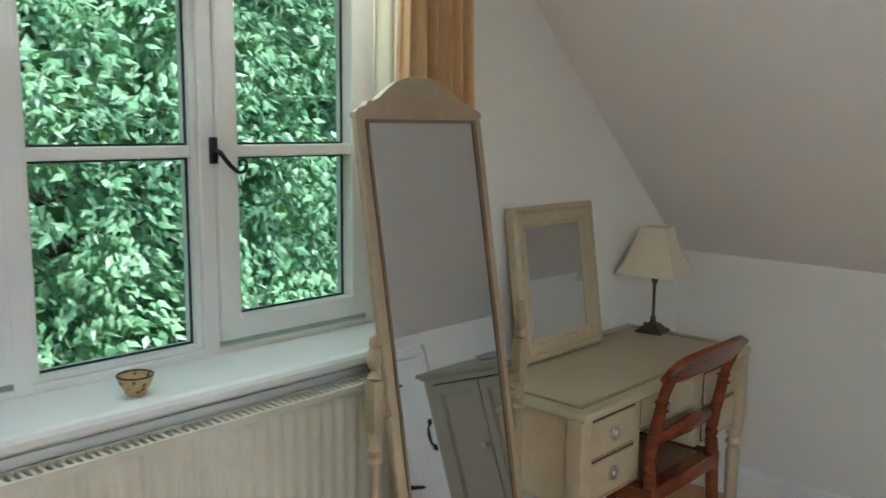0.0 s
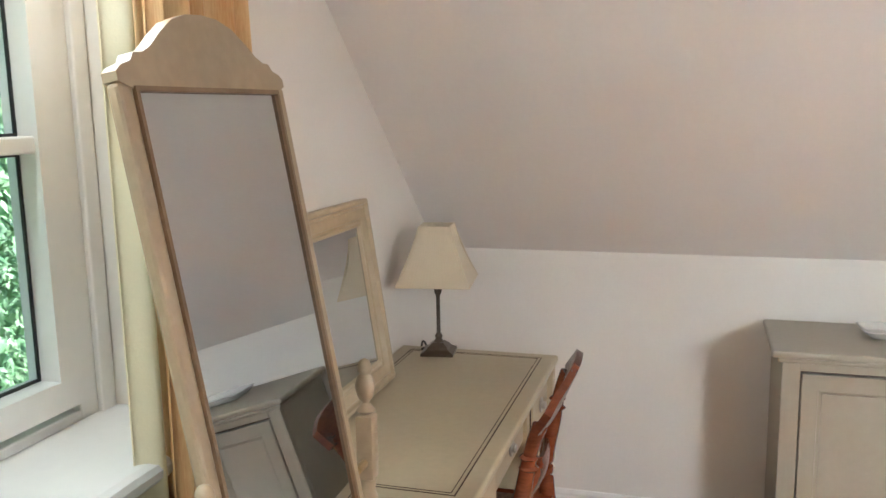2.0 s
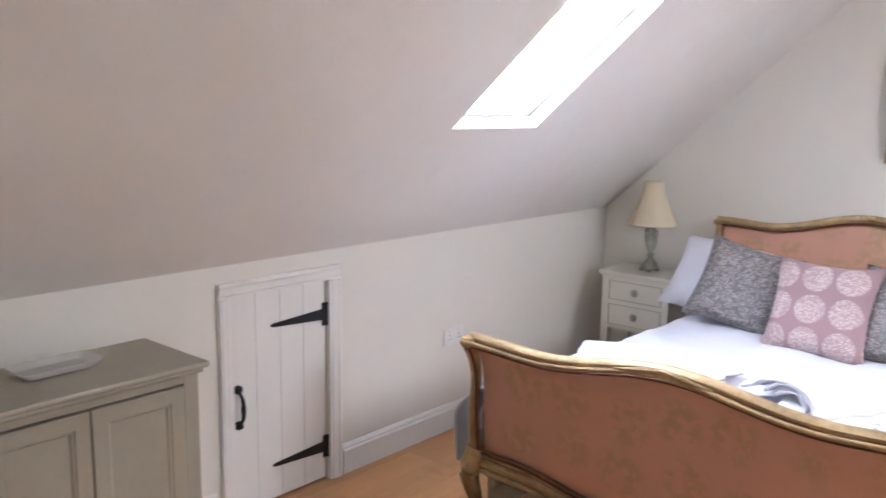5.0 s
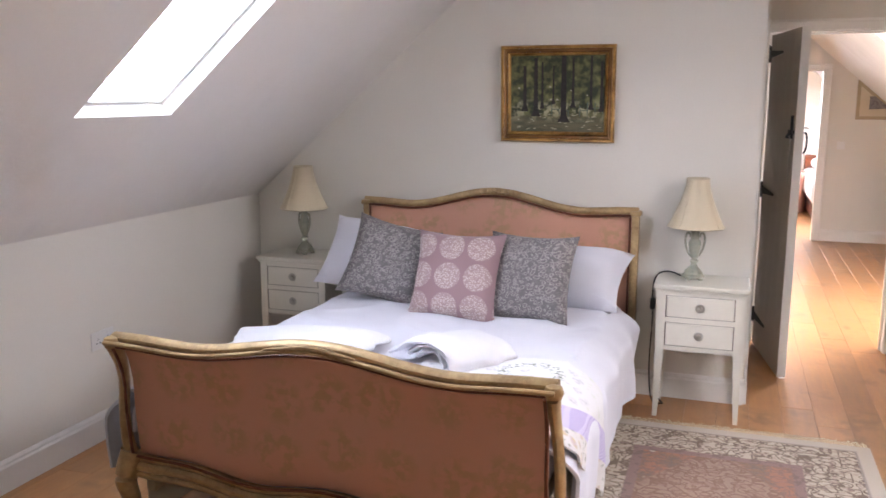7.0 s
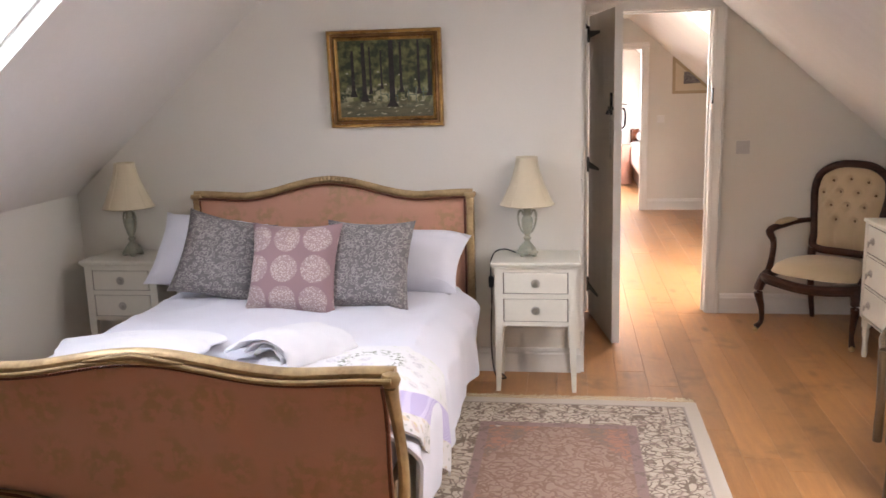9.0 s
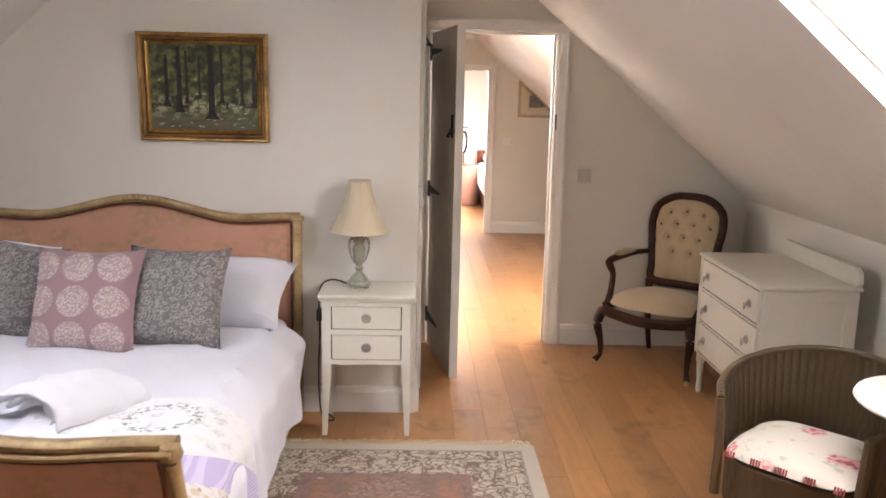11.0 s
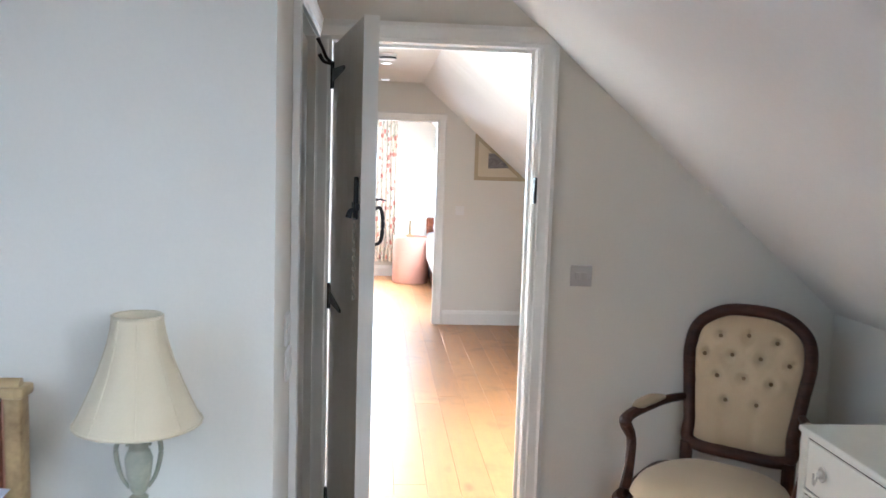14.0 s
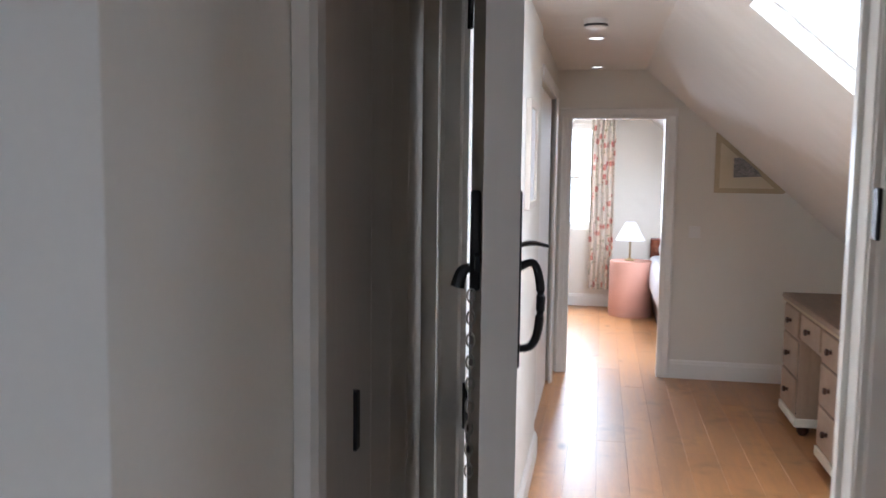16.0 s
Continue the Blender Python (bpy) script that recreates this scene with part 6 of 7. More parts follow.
for s in (-1, 1):
    x = s * (GW / 2 + 0.047)
    bm = box(B(), x - 0.017, x + 0.017, -0.017, 0.017, 0.83, 0.955, 0.006)
    lathe(bm, [(0.018, 0.14), (0.02, 0.2), (0.011, 0.22), (0.017, 0.235), (0.013, 0.27), (0.015, 0.5), (0.012, 0.74), (0.018, 0.76), (0.011, 0.772), (0.019, 0.79), (0.013, 0.805), (0.016, 0.83)], 14, (x, 0, 0))
    box(bm, x - 0.022, x + 0.022, -0.022, 0.022, 0.06, 0.14, 0.004)
    post = part("post", bm, BACKLIT_CREAM, cheval, "turned cream post", True)
    bm = lathe(B(), [(0.01, 0.955), (0.018, 0.962), (0.012, 0.97), (0.007, 0.978), (0.014, 0.986), (0.018, 1.0), (0.0185, 1.012), (0.014, 1.026), (0.01, 1.032), (0.0135, 1.038), (0.012, 1.05), (0.008, 1.057), (0.002, 1.06)], 14, (x, 0, 0))
    part("finial", bm, BACKLIT_CREAM, post, "worn turned finial", True)
    bm = tube(B(), [(x, -0.24, 0.0), (x, -0.2, 0.03), (x, -0.1, 0.085), (x, 0, 0.11), (x, 0.1, 0.085), (x, 0.2, 0.03), (x, 0.24, 0.0)], [0.018, 0.017, 0.019, 0.026, 0.019, 0.017, 0.018])
    part("foot", bm, BACKLIT_CREAM, cheval, "curved cream foot", True)
    part("pivot_knob", tube(B(), [(x - s * 0.05, 0, 0.865), (x + s * 0.0, 0, 0.865)], 0.008, straight=True), BRASS, cheval, smooth=True)
part("stretcher", tube(B(), [(-GW / 2 - 0.047, 0, 0.1), (0, 0, 0.1), (GW / 2 + 0.047, 0, 0.1)], [0.016, 0.022, 0.016]), BACKLIT_CREAM, cheval, smooth=True)


def bar_chair(m):
    """A mahogany bar-back chair; it faces local -y."""
    c = thing("desk_chair", m, "red mahogany bar-back chair drawn up to the desk", "chair")
    def arc(x, z):
        return 0.2 + 0.05 * (z - 0.45) / 0.4 - 0.1 * (abs(x) / 0.25) ** 2 * 0.2
    bm = B()
    pts = []
    def f(u, v):
        x = (2 * u - 1) * 0.245
        hz = 0.038 * (1 - 0.45 * abs(2 * u - 1) ** 6)
        z = 0.825 + (2 * v - 1) * hz + 0.012 * (1 - (2 * u - 1) ** 2)
        return (x, arc(x, z) + 0.012 * (2 * v - 1), z)
    grid_sheet(bm, f, 28, 8)
    part("top_rail", thick(bm, 0.018), MAHOG2, c, "broad curved mahogany top rail", True)
    for s in (-1, 1):
        x = s * 0.2
        bm = tube(B(), [(x * 0.95, 0.26, 0.0), (x * 0.95, 0.2, 0.22), (x, 0.175, 0.44), (x, 0.17, 0.55), (x, 0.19, 0.66), (x, 0.205, 0.74), (x, 0.225, 0.8)], [0.016, 0.02, 0.022, 0.02, 0.019, 0.016, 0.018], segs=10)
        post = part("back_post", bm, MAHOG2, c, "turned mahogany back post", True)
        for z in (0.7, 0.725):
            part("turned_ring", lathe(B(), [(0.016, -0.006), (0.023, 0), (0.016, 0.006)], 12, (x, 0.2, z)), MAHOG2, post, smooth=True)
        bm = lathe(B(), [(0.012, 0), (0.016, 0.03), (0.02, 0.25), (0.014, 0.33), (0.024, 0.36), (0.024, 0.44)], 12, (s * 0.2, -0.2, 0))
        part("leg", bm, MAHOG2, c, "turned mahogany leg", True)
    part("cross_rail", tube(B(), [(-0.2, 0.17, 0.6), (-0.1, 0.185, 0.605), (0, 0.19, 0.612), (0.1, 0.185, 0.605), (0.2, 0.17, 0.6)], [0.02, 0.022, 0.03, 0.022, 0.02], flat=0.5, up=(0, 1, 0)), MAHOG2, c, smooth=True)
    part("seat", box(B(), -0.215, 0.215, -0.225, 0.185, 0.425, 0.455, 0.014, 3), CANE, c, "caned seat", True)
    part("seat_frame", frame_bars_flat(-0.225, 0.225, -0.235, 0.19, 0.05, 0.41, 0.458), MAHOG2, c, smooth=True)
    for a, b in (((-0.2, -0.2, 0.2), (-0.19, 0.2, 0.2)), ((0.2, -0.2, 0.2), (0.19, 0.2, 0.2)), ((-0.2, -0.2, 0.24), (0.2, -0.2, 0.24))):
        part("stretcher", tube(B(), [a, b], 0.01, straight=True), MAHOG2, c, smooth=True)
    return c


def frame_bars_flat(x0, x1, y0, y1, w, z0, z1):
    bm = B()
    o, i = [(x0, y0), (x1, y0), (x1, y1), (x0, y1)], [(x0 + w, y0 + w), (x1 - w, y0 + w), (x1 - w, y1 - w), (x0 + w, y1 - w)]
    for k in range(4):
        j = (k + 1) % 4
        prism(bm, [o[k], o[j], i[j], i[k]], "z", z0, z1)
    return bm


MAHOG2 = mat("red_mahogany", (0.19, 0.05, 0.018), 0.25, color2=(0.09, 0.02, 0.008), scale=6, grain=40, stretch=(1, 1, 5), bump=0.03)
CANE = mat("woven_cane", (0.22, 0.12, 0.05), 0.6, color2=(0.07, 0.03, 0.015), scale=90, grain=160, bump=0.4)
bar_chair(pose(-1.935, -4.635, 0) @ Matrix.Diagonal((1, 1, 1.015, 1)))

# ---- window side: radiator, curtain, bowl ----
rad = thing("radiator", pose(-0.42, -5.0, 0), "cream enamelled panel radiator under the window sill", "radiator")
bm = B()
def rad_f(u, v):
    x = -0.72 + 1.44 * u
    z = 0.16 + 0.67 * v
    p = (u * 36) % 1
    ridge = 0.009 * (0.5 + 0.5 * math.tanh(6 * math.sin(2 * math.pi * p))) * min(1, v * 20) * min(1, (1 - v) * 20)
    return (x, 0.085 + ridge, z)
grid_sheet(bm, rad_f, 36 * 8, 24)
part("front_panel", thick(bm, 0.01), RADIATOR, rad, "ribbed cream front panel", True)
part("back_panel", box(B(), -0.72, 0.72, 0.03, 0.045, 0.16, 0.83, 0.004), RADIATOR, rad)
for s in (-1, 1):
    part("end_cap", box(B(), s * 0.725 - 0.006, s * 0.725 + 0.006, 0.028, 0.098, 0.15, 0.845, 0.004), RADIATOR, rad)
bm = B()
for i in range(72):
    x = -0.71 + i * 0.02
    box(bm, x, x + 0.009, 0.034, 0.092, 0.838, 0.847)
box(bm, -0.72, 0.72, 0.088, 0.097, 0.832, 0.85)
box(bm, -0.72, 0.72, 0.03, 0.036, 0.832, 0.85)
part("top_grille", bm, RADIATOR, rad, "slatted cream top grille")
for s in (-1, 1):
    part("pipe", tube(B(), [(s * 0.68, 0.06, 0.16), (s * 0.68, 0.06, 0.0)], 0.009, straight=True), PEWTER, rad)
    part("bracket", box(B(), s * 0.5 - 0.02, s * 0.5 + 0.02, 0.0, 0.032, 0.3, 0.34), RADIATOR, rad)

curtain = thing("curtain", pose(-1.28, -4.93, 0), "gold and cream lined curtain hanging in deep folds", "curtain")
def cur(u, v):
    x = -0.14 + 0.28 * u
    fold = math.sin(u * 2 * math.pi * 5.5 + 0.5 * math.sin(v * 4))
    amp = 0.05 * min(1, (1 - u) * 9) * (0.75 + 0.25 * v)
    return (x * (0.92 + 0.12 * v) + 0.004 * math.sin(u * 23 + v * 3), amp * fold + 0.01 * noise.noise((u * 6, v * 4, 0)), 2.24 - 2.2 * v)
bm = B()
grid_sheet(bm, cur, 110, 24)
part("drape", thick(bm, 0.004), CURTAIN, curtain, "gold striped front, its darker stripes standing for fold shade", True)
LININGC = mat("cream_curtain_lining", (0.78, 0.72, 0.5), 0.8, vary=0.06, scale=4, grain=220, bump=0.06)
def lin(u, v):
    return (0.118 + 0.045 * u, -0.045 + 0.02 * math.sin(u * 5), 2.23 - 2.18 * v)
bm = B()
grid_sheet(bm, lin, 14, 16)
part("lining", thick(bm, 0.003), LININGC, curtain, "pale cream lining edge", True)
part("heading", box(B(), -0.16, 0.16, -0.03, 0.03, 2.2, 2.26, 0.01), CURTAIN, curtain)
part("rail_bracket", box(B(), -0.02, 0.02, -0.07, 0.0, 2.21, 2.25), IRON, curtain)

bowl = thing("small_bowl", pose(-0.445, -5.06, 0.9125) @ Matrix.Diagonal((0.82, 0.82, 0.82, 1)), "small brown and cream patterned pottery bowl on the sill", "bowl")
POT = floral("patterned_pottery", (0.5, 0.38, 0.2), (0.22, 0.1, 0.035), (0.12, 0.05, 0.02), (0.3, 0.2, 0.08), 42.0)
part("body", lathe(B(), [(0.022, 0.0), (0.027, 0.004), (0.03, 0.012), (0.044, 0.035), (0.05, 0.055), (0.047, 0.055), (0.04, 0.033), (0.025, 0.012), (0.001, 0.01)], 28), POT, bowl, smooth=True)
part("rim", tube(B(), [(0.0487 * math.cos(k * math.pi / 12), 0.0487 * math.sin(k * math.pi / 12), 0.056) for k in range(24)], 0.0028, segs=6, closed=True, steps=1), WALNUT, bowl, "dark glazed rim", True)

# rug with fringe
rug = thing("rug", pose(-0.115, -1.285, 0.001), "faded rose and cream fringed wool rug beside the bed", "rug")
part("woven_field", box(B(), -0.67, 0.67, -0.85, 0.85, 0, 0.009, 0.003), RUG, rug)
rng = random.Random(9)
for s in (-1, 1):
    bm = B()
    for i in range(190):
        x = -0.665 + i * 0.007
        k = noise.noise((x * 5, s, 0)) * 0.03
        l = 0.045 + rng.uniform(0, 0.03)
        tube(bm, [(x, s * 0.848, 0.005), (x + k * 0.5, s * (0.848 + l * 0.6), 0.006 + rng.uniform(0, 0.006)), (x + k + rng.uniform(-0.01, 0.01), s * (0.848 + l), 0.003)], 0.0016, segs=4, steps=2)
    tagged(part("fringe", bm, LININGC, rug, "knotted cream fringe"), kind="stuff")

# ---- hall and far bedroom ----
def hall_desk(m):
    """A pedestal desk with dark knobs; it faces local -y, wide along x."""
    c = thing("pedestal_desk", m, "limed wood pedestal desk with brown top and dark knobs", "desk")
    W, D, H = 1.36, 0.55, 0.78
    part("top", box(B(), -W / 2, W / 2, -0.02, D, H - 0.03, H, 0.008), WALNUTTOP, c, "brown wooden top with pale edge")
    part("top_edge", box(B(), -W / 2 + 0.006, W / 2 - 0.006, -0.014, D, H - 0.045, H - 0.0305, 0.004), CREAM, c)
    def knob(parent, x, z):
        bm = lathe(B(), [(0.003, 0), (0.014, 0.002), (0.008, 0.01), (0.018, 0.02), (0.016, 0.03), (0.003, 0.034)], 12)
        bmesh.ops.transform(bm, matrix=pose(x, -0.008, z, 90), verts=bm.verts[:])
        part("handle", bm, WALNUT, parent, "dark turned wooden knob", True)
    for s in (-1, 1):
        x0, x1 = (-W / 2 + 0.02, -0.24) if s < 0 else (0.24, W / 2 - 0.02)
        part("pedestal", box(B(), x0, x1, 0.0, D - 0.02, 0.08, H - 0.045, 0.004), LIMED, c)
        part("plinth", box(B(), x0 - 0.012, x1 + 0.012, -0.012, D - 0.01, 0.06, 0.11, 0.006), IVORY, c, "pale painted plinth")
        for xx in (x0 + 0.05, x1 - 0.05):
            for yy in (0.05, D - 0.08):
                part("bun_foot", lathe(B(), [(0.02, 0), (0.034, 0.02), (0.034, 0.04), (0.02, 0.06)], 12, (xx, yy, 0)), WALNUT, c, smooth=True)
        for z0, z1 in ((0.13, 0.33), (0.35, 0.55), (0.57, 0.72)):
            # dark strip laid round each drawer for the shade in its gap
            part("drawer_gap", frame_bars(B(), x0 + 0.016, x1 - 0.016, z0 - 0.004, z1 + 0.004, 0.006, -0.001, 0.003), WALNUT, c)
            d = part("drawer_front", box(B(), x0 + 0.021, x1 - 0.021, -0.01, 0.01, z0, z1, 0.004), LIMED, c)
            knob(d, (x0 + x1) / 2, (z0 + z1) / 2)
    part("centre_box", box(B(), -0.24, 0.24, 0.004, D - 0.02, 0.57, H - 0.045), LIMED, c)
    d = part("drawer_front", box(B(), -0.215, 0.215, -0.008, 0.01, 0.59, 0.72, 0.004), LIMED, c)
    knob(d, 0.0, 0.655)
    part("kneehole_back", box(B(), -0.24, 0.24, D - 0.06, D - 0.04, 0.1, 0.57), LIMED, c)
    return c


WALNUTTOP = mat("brown_desk_top", (0.2, 0.12, 0.07), 0.35, color2=(0.12, 0.07, 0.04), scale=4, grain=30, stretch=(1, 8, 1))
LIMED = mat("limed_beige_wood", (0.38, 0.28, 0.2), 0.5, color2=(0.28, 0.2, 0.14), scale=4, grain=40, stretch=(1, 6, 1), bump=0.05)
hall_desk(pose(1.47, 4.28, 0, 0, 0, -90))
hp = thing("framed_print", pose(1.39, Y_FAR - 0.002, 1.36), "pale framed print tucked under the sloping ceiling", "picture")
bm = prism(B(), [(-0.27, 0.0), (0.2, 0.0), (0.22, 0.02), (-0.24, 0.425), (-0.27, 0.425)], "y", -0.02, -0.006)
part("frame", bm, CREAM, hp, "pale wooden frame")
part("mount", prism(B(), [(-0.235, 0.035), (0.14, 0.035), (-0.235, 0.36)], "y", -0.024, -0.0202), SHADE, hp, "cream card mount")
part("print", prism(B(), [(-0.143, 0.11), (0.05, 0.12), (0.02, 0.16), (-0.09, 0.25), (-0.143, 0.25)], "y", -0.026, -0.0242), GREYCLOTH, hp, "dark grey engraving")
SPOT = bpy.data.materials.new("lit_downlight")
SPOT.use_nodes = True
SPOT.node_tree.nodes["Principled BSDF"].inputs["Emission Color"].default_value = (1, 0.93, 0.8, 1)
SPOT.node_tree.nodes["Principled BSDF"].inputs["Emission Strength"].default_value = 6.0
for y in (2.96, 4.24, 5.6):
    d = thing("downlight", pose(0.28, y, HZ), "small round recessed ceiling downlight, lit", "downlight", "hall downlights")
    part("bezel", lathe(B(), [(0.034, -0.002), (0.045, -0.006), (0.045, 0.0), (0.034, 0.0)], 24), PLASTIC, d)
    part("bulb", lathe(B(), [(0.001, -0.004), (0.034, -0.0035), (0.034, 0.0)], 24), SPOT, d, "glowing lens")
alarm = thing("smoke_alarm", pose(0.285, 3.66, HZ), "round white smoke alarm on the hall ceiling", "smoke alarm")
part("body", lathe(B(), [(0.03, -0.045), (0.05, -0.04), (0.058, -0.018), (0.058, -0.012), (0.06, 0.0)], 28), PLASTIC, alarm, smooth=True)
part("vent_ring", lathe(B(), [(0.052, -0.034), (0.0565, -0.03), (0.0575, -0.024), (0.05, -0.02)], 28), RUBBER, alarm)
wallpic = thing("hall_picture", pose(0.02, 3.2, 1.35, 0, 0, 90), "narrow framed picture on the hall wall", "picture")
part("frame", frame_bars(B(), -0.2, 0.2, 0, 0.46, 0.03, -0.022, -0.002), SHADED_TAUPE, wallpic)
part("sheet", box(B(), -0.17, 0.17, -0.01, -0.003, 0.03, 0.43), QUILTCLOTH, wallpic)
# far bedroom
drum = thing("drum_table", pose(0.66, 8.45, 0), "round bedside table under a plain pink cloth", "table")
CORAL = mat("dusty_pink_cloth", (0.55, 0.29, 0.22), 0.85, vary=0.1, scale=4, grain=200, bump=0.1)
part("cloth", lathe(B(), [(0.22, 0.0), (0.225, 0.05), (0.22, 0.55), (0.21, 0.57), (0.001, 0.575)], 36), CORAL, drum, smooth=True)
fl = thing("table_lamp", pose(0.64, 8.4, 0.577), "small lamp with a white empire shade", "lamp")
part("stem", lathe(B(), [(0.05, 0), (0.05, 0.01), (0.012, 0.03), (0.01, 0.2)], 14), BRASS, fl, smooth=True)
bm = B()
grid_sheet(bm, lambda u, v: ((0.05 + 0.1 * v) * math.cos(2 * math.pi * u), (0.05 + 0.1 * v) * math.sin(2 * math.pi * u), 0.4 - 0.19 * v), 32, 3)
part("shade", thick(bm, 0.003), LINEN, fl, smooth=True)
fc = thing("curtain", pose(0.34, Y_END - 0.07, 0), "cream curtain printed with red flowers", "curtain")
bm = B()
grid_sheet(bm, lambda u, v: (-0.13 + 0.26 * u, 0.03 * math.sin(u * 30), 2.1 - 1.9 * v), 60, 8)
part("drape", thick(bm, 0.004), FLORALCURTAIN, fc, smooth=True)
part("curtain_rail", tube(B(), [(-1.0, 0, 2.1), (0.2, 0, 2.1)], 0.01, straight=True), BRASS, fc)
part("rail_bracket", box(B(), -0.01, 0.01, 0.0, 0.07, 2.09, 2.11), BRASS, fc)
fb = thing("bed", pose(1.37, 8.0, 0), "pine bed made up with white bedding", "bed")
part("headboard", box(B(), -0.5, 0.5, 0.86, 0.9, 0, 0.78, 0.02), MAHOG2, fb)
part("base", box(B(), -0.48, 0.48, -1.0, 0.86, 0.05, 0.3, 0.01), WALNUT, fb)
part("bedding", box(B(), -0.53, 0.53, -1.02, 0.84, 0.25, 0.6, 0.09, 4), LINEN, fb, smooth=True)
part("pillow", box(B(), -0.42, 0.42, 0.42, 0.82, 0.6, 0.74, 0.06, 4), LINEN, fb, smooth=True)

# ---- outside ----
GRASS = mat("lawn", (0.07, 0.13, 0.03), 0.9, vary=0.4, scale=0.5, grain=30, bump=0.3)
bm = B()
box(bm, -2000, 2000, -2000, 2000, -2.9, -2.7)
tagged(part("ground", bm, GRASS), "green lawn stretching away below the house", "ground", kind="structure")


def leaf_mass(name, x0, x1, z0, z1, y0, y1, n, size, seed, facing, label):
    """A dense crown of small pointed leaves in drooping sprays, with dark gaps between."""
    rng = random.Random(seed)
    verts, faces = [], []
    sprays = n // 14
    for _ in range(sprays):
        cx, cz = rng.uniform(x0, x1), rng.uniform(z0, z1)
        bulge = noise.noise((cx * 0.9, cz * 0.9, seed)) * 0.5 + noise.noise((cx * 2.4, cz * 2.4, seed + 3)) * 0.35
        cy = y0 + facing * (bulge * 0.55 - abs(rng.gauss(0, 0.35)) * (y1 - y0) * 0.4)
        ang = rng.uniform(0, 2 * math.pi)
        axis = Vector((math.cos(ang) * 0.7, facing * rng.uniform(0.2, 0.9), math.sin(ang) * 0.5 - 0.3)).normalized()
        for k in range(14):
            base = Vector((cx, cy, cz)) + axis * (k * 0.022) + Vector((rng.gauss(0, 0.06), rng.gauss(0, 0.06), rng.gauss(0, 0.06)))
            d = (axis + Vector((rng.gauss(0, 0.6), rng.gauss(0, 0.6), rng.gauss(-0.45, 0.5)))).normalized()
            up = Vector((rng.gauss(0, 0.45), facing * rng.uniform(0.1, 0.8), rng.uniform(0.3, 1.0)))
            side = d.cross(up)
            if side.length < 0.05:
                continue
            side.normalize()
            nrm = side.cross(d)
            l = size * rng.uniform(0.7, 1.35)
            w = l * rng.uniform(0.2, 0.3)
            i = len(verts)
            verts += [base, base + d * l * 0.35 + side * w - nrm * l * 0.05, base + d * l * 0.4 + nrm * l * 0.04, base + d * l * 0.35 - side * w - nrm * l * 0.05, base + d * l - nrm * l * 0.12]
            faces += [(i, i + 1, i + 2), (i, i + 2, i + 3), (i + 1, i + 4, i + 2), (i + 2, i + 4, i + 3)]
    me = bpy.data.meshes.new(name)
    me.from_pydata([tuple(v) for v in verts], [], faces)
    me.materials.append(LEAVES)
    return me


g = Graph("leaf_green", 0.32)
isl = g.n.new("ShaderNodeNewGeometry").outputs["Random Per Island"]
col = g.mix(isl, (0.13, 0.3, 0.12), (0.5, 0.74, 0.4))
# broad noise darkens patches of leaves, the shade of gaps put into colour
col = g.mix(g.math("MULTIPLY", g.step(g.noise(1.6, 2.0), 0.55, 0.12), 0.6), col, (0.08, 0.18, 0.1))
LEAVES = g.done(col)
g.bsdf.inputs["Transmission Weight"].default_value = 0.0
tree = thing("garden_tree", pose(-1.2, -9.2, -2.7), "broad leafy green tree close outside the window", "tree", kind="")
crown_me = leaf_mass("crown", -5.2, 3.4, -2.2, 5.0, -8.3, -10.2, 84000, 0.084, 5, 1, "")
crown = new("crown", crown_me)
crown.parent = tree
crown.matrix_parent_inverse = tree.matrix_basis.inverted()
crown["kind"] = "stuff"
crown["label"] = "dense mid-green foliage"
BARK = mat("grey_brown_bark", (0.09, 0.065, 0.045), 0.9, vary=0.5, scale=8, grain=40, bump=0.5, stretch=(1, 1, 0.3))
part("trunk", tube(B(), [(0, 0, 0), (0.05, -0.05, 1.5), (0.1, -0.1, 3.2), (0.2, -0.1, 6.0)], [0.28, 0.22, 0.17, 0.06], segs=12), BARK, tree, smooth=True)
rng = random.Random(2)
for k in range(12):
    z = 0.8 + k * 0.38
    a = rng.uniform(0.2, math.pi - 0.2) if k % 2 else rng.uniform(0, 2 * math.pi)
    l = rng.uniform(1.6, 2.8)
    part("limb", tube(B(), [(0.05, -0.05, z), (0.4 * l * math.cos(a), 0.14 * l * math.sin(a), z + 0.3), (l * math.cos(a), 0.3 * l * math.sin(a), z + 0.5)], [0.08, 0.05, 0.015], segs=8), BARK, tree, smooth=True)
hedge_me = leaf_mass("hedge", -7.5, 6.0, -2.6, 6.5, -11.0, -12.5, 9000, 0.3, 8, 1, "")
hedge = tagged(new("far_hedge", hedge_me), "tall dark green hedge behind the tree", "hedge", kind="stuff")
hb = B()
def hb_f(u, v):
    x, z = -9 + 17 * u, -2.7 + 10.5 * v
    return (x, -11.7 + 0.5 * noise.noise((x * 0.8, z * 0.8, 2)), z)
grid_sheet(hb, hb_f, 60, 40)
tagged(part("hedge_core", thick(hb, 0.4), LEAF), "dense dark inner growth of the hedge", "hedge", kind="stuff")
far_me = leaf_mass("far_tree", -2.5, 2.5, -1.0, 3.2, 13.0, 14.0, 7000, 0.16, 11, -1, "")
tagged(new("far_tree", far_me), "pale green leaves beyond the far window", "tree", kind="stuff")

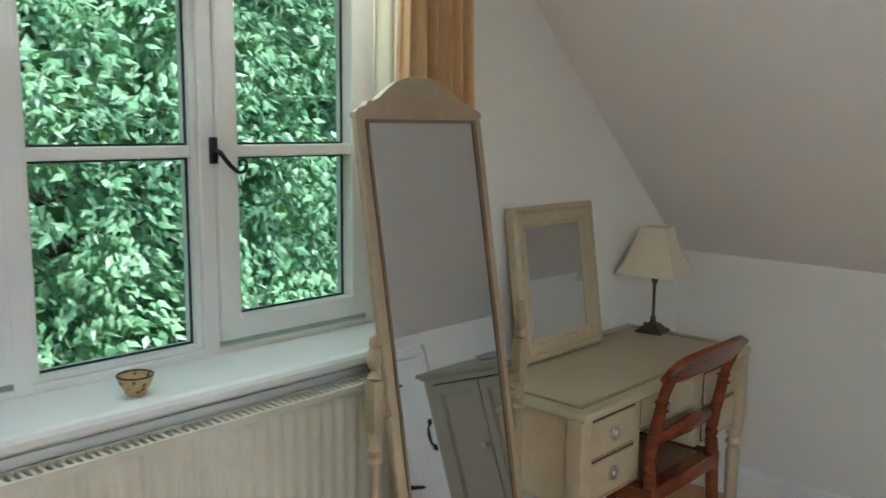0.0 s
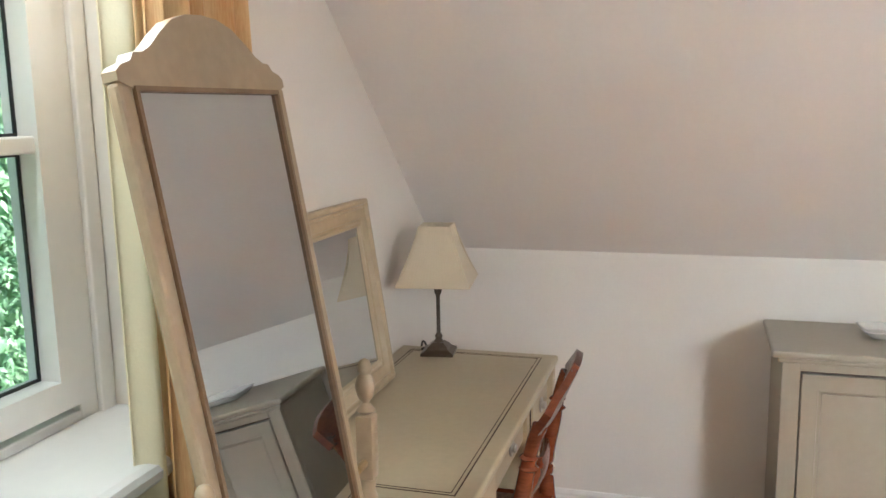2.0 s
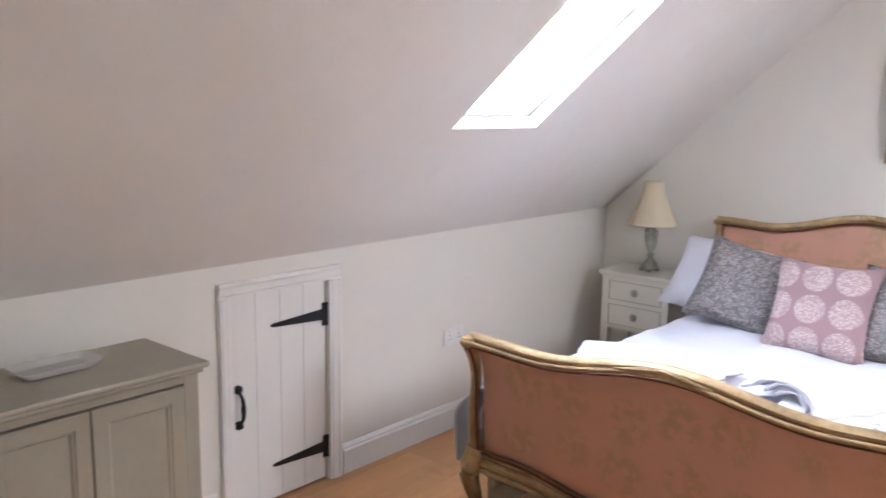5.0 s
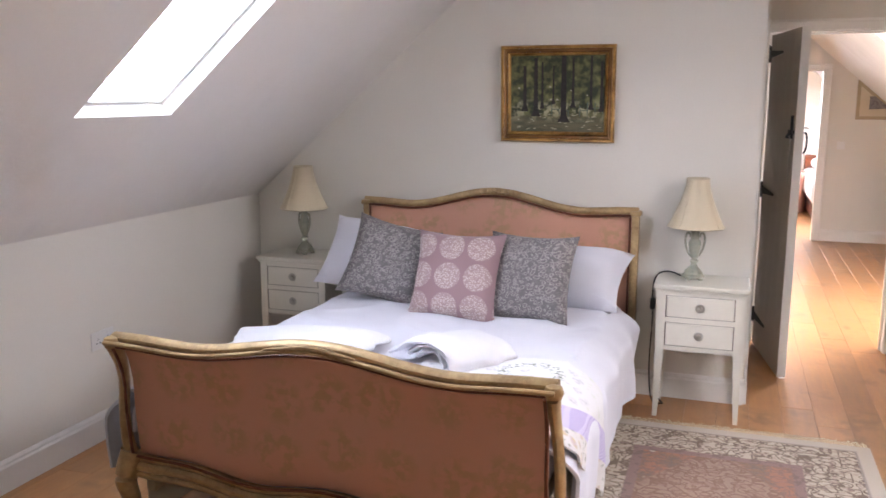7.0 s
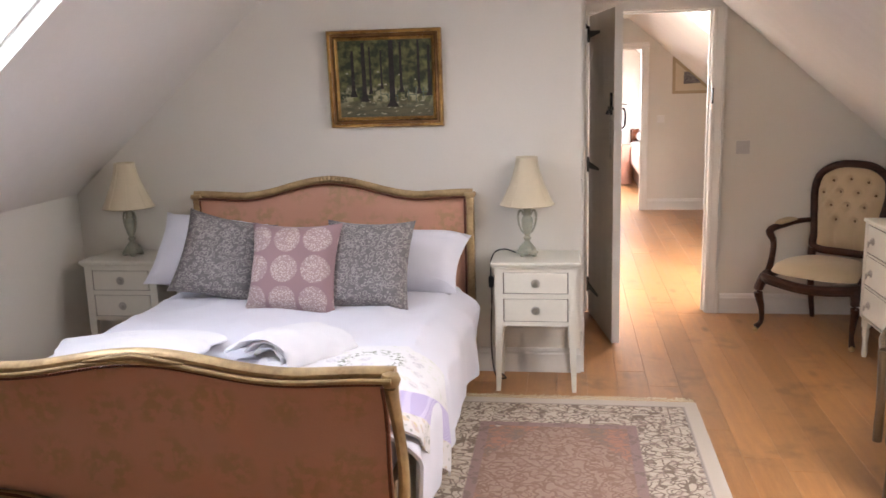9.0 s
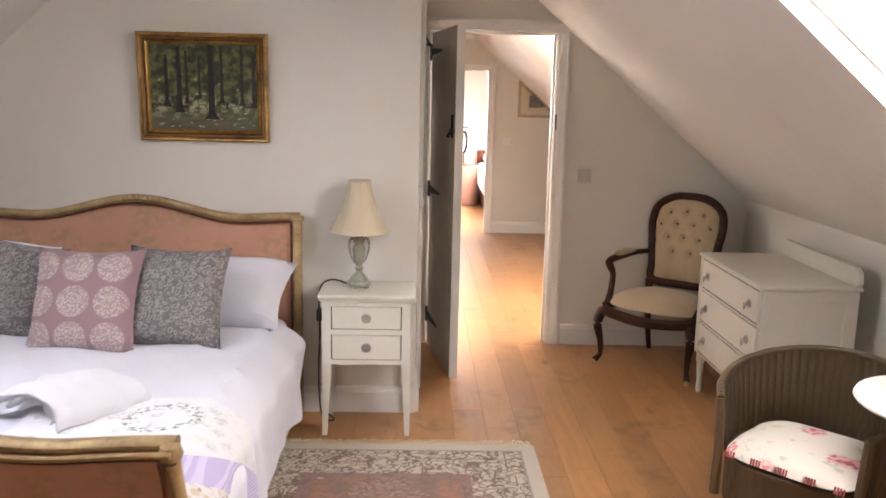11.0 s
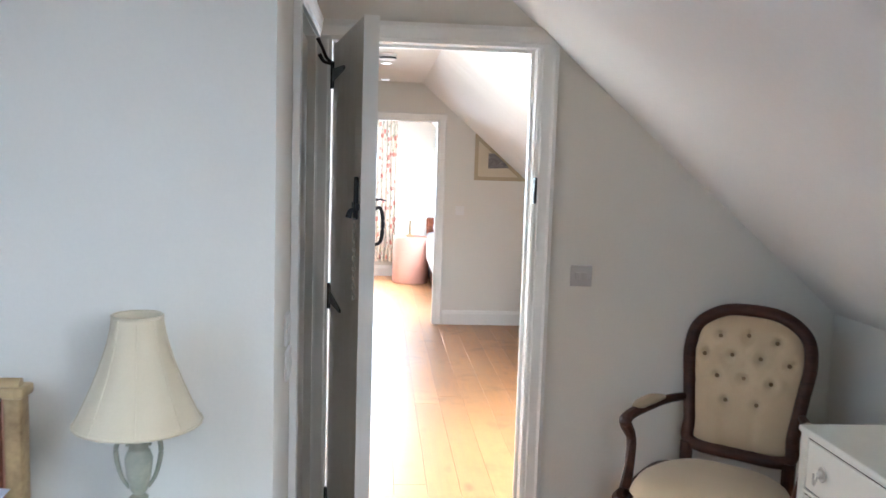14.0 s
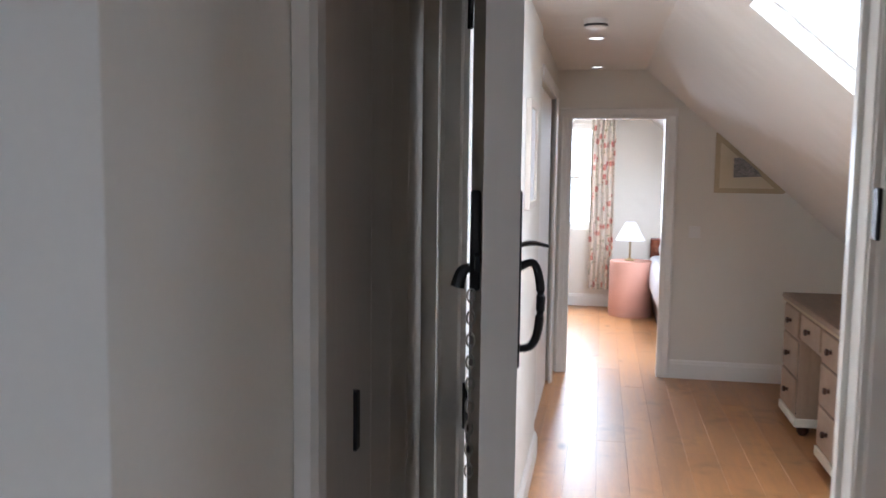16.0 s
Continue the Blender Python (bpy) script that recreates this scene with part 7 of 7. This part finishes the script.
# bright overcast sky beyond the roof windows
OVERCAST = bpy.data.materials.new("overcast_glow")
OVERCAST.use_nodes = True
ob_in = OVERCAST.node_tree.nodes["Principled BSDF"].inputs
ob_in["Base Color"].default_value = (0.0, 0.0, 0.0, 1)
ob_in["Emission Color"].default_value, ob_in["Emission Strength"].default_value = (0.93, 0.97, 1.0, 1), 3.0
for x, y, z, tilt in ((-2.35, -1.9, 2.35, -41), (1.6, -1.885, 2.35, 40.7), (1.66, 2.075, 2.25, 41), (1.66, 7.3, 2.25, 41)):
    card = part("sky_backdrop", box(B(), -1.2, 1.2, -1.15, 1.15, 0.0, 0.01), OVERCAST)
    card.matrix_basis = pose(x, y, z, 0, tilt, 0)
    tagged(card, "plain white overcast sky seen through the glass", "sky", kind="structure")

# ---- floor boards ----
floor = thing("floor", I4, "waxed oak floor of broad boards with knots", "floor", kind="structure")
rng = random.Random(21)


def board(x0, x1, y0, y1):
    bm = B()
    g2 = 0.0004
    cx, cy = (x0 + x1) / 2, (y0 + y1) / 2
    hx, hy = (x1 - x0) / 2 - g2, (y1 - y0) / 2 - g2
    c = 0.0009
    lo = [bm.verts.new((sx * hx, sy * hy, -0.026)) for sx, sy in ((-1, -1), (1, -1), (1, 1), (-1, 1))]
    mid = [bm.verts.new((sx * hx, sy * hy, -c)) for sx, sy in ((-1, -1), (1, -1), (1, 1), (-1, 1))]
    top = [bm.verts.new((sx * (hx - c), sy * (hy - c), 0)) for sx, sy in ((-1, -1), (1, -1), (1, 1), (-1, 1))]
    for p, q in ((lo, mid), (mid, top)):
        for i in range(4):
            bm.faces.new((p[i], p[(i + 1) % 4], q[(i + 1) % 4], q[i]))
    bm.faces.new(top), bm.faces.new(lo[::-1])
    ob = part("board", bm, BOARD, floor)
    ob.location = (cx, cy, rng.uniform(-0.0006, 0))


BW = 0.158
rows = int((KX_E + 0.12 - KX_W + 0.12) / BW) + 1
for r in range(rows):
    x0 = KX_W - 0.1 + r * BW
    hall = -0.36 < x0 < 2.15
    y, end = Y_WIN - 0.05 - rng.uniform(0, 1.5), Y_END if hall else 0.1
    while y < end:
        y2 = y + rng.uniform(1.7, 2.9)
        board(x0, x0 + BW, max(y, Y_WIN - 0.05), min(y2, end))
        y = y2
bm = box(B(), -2.3, KX_W - 0.1 + BW * int((2.51) / BW + 1), Y_FAR, Y_END, -0.0265, -0.002)
tagged(part("floor_far_room", bm, OAK), "oak floor boards of the far bedroom", "floor", kind="structure")
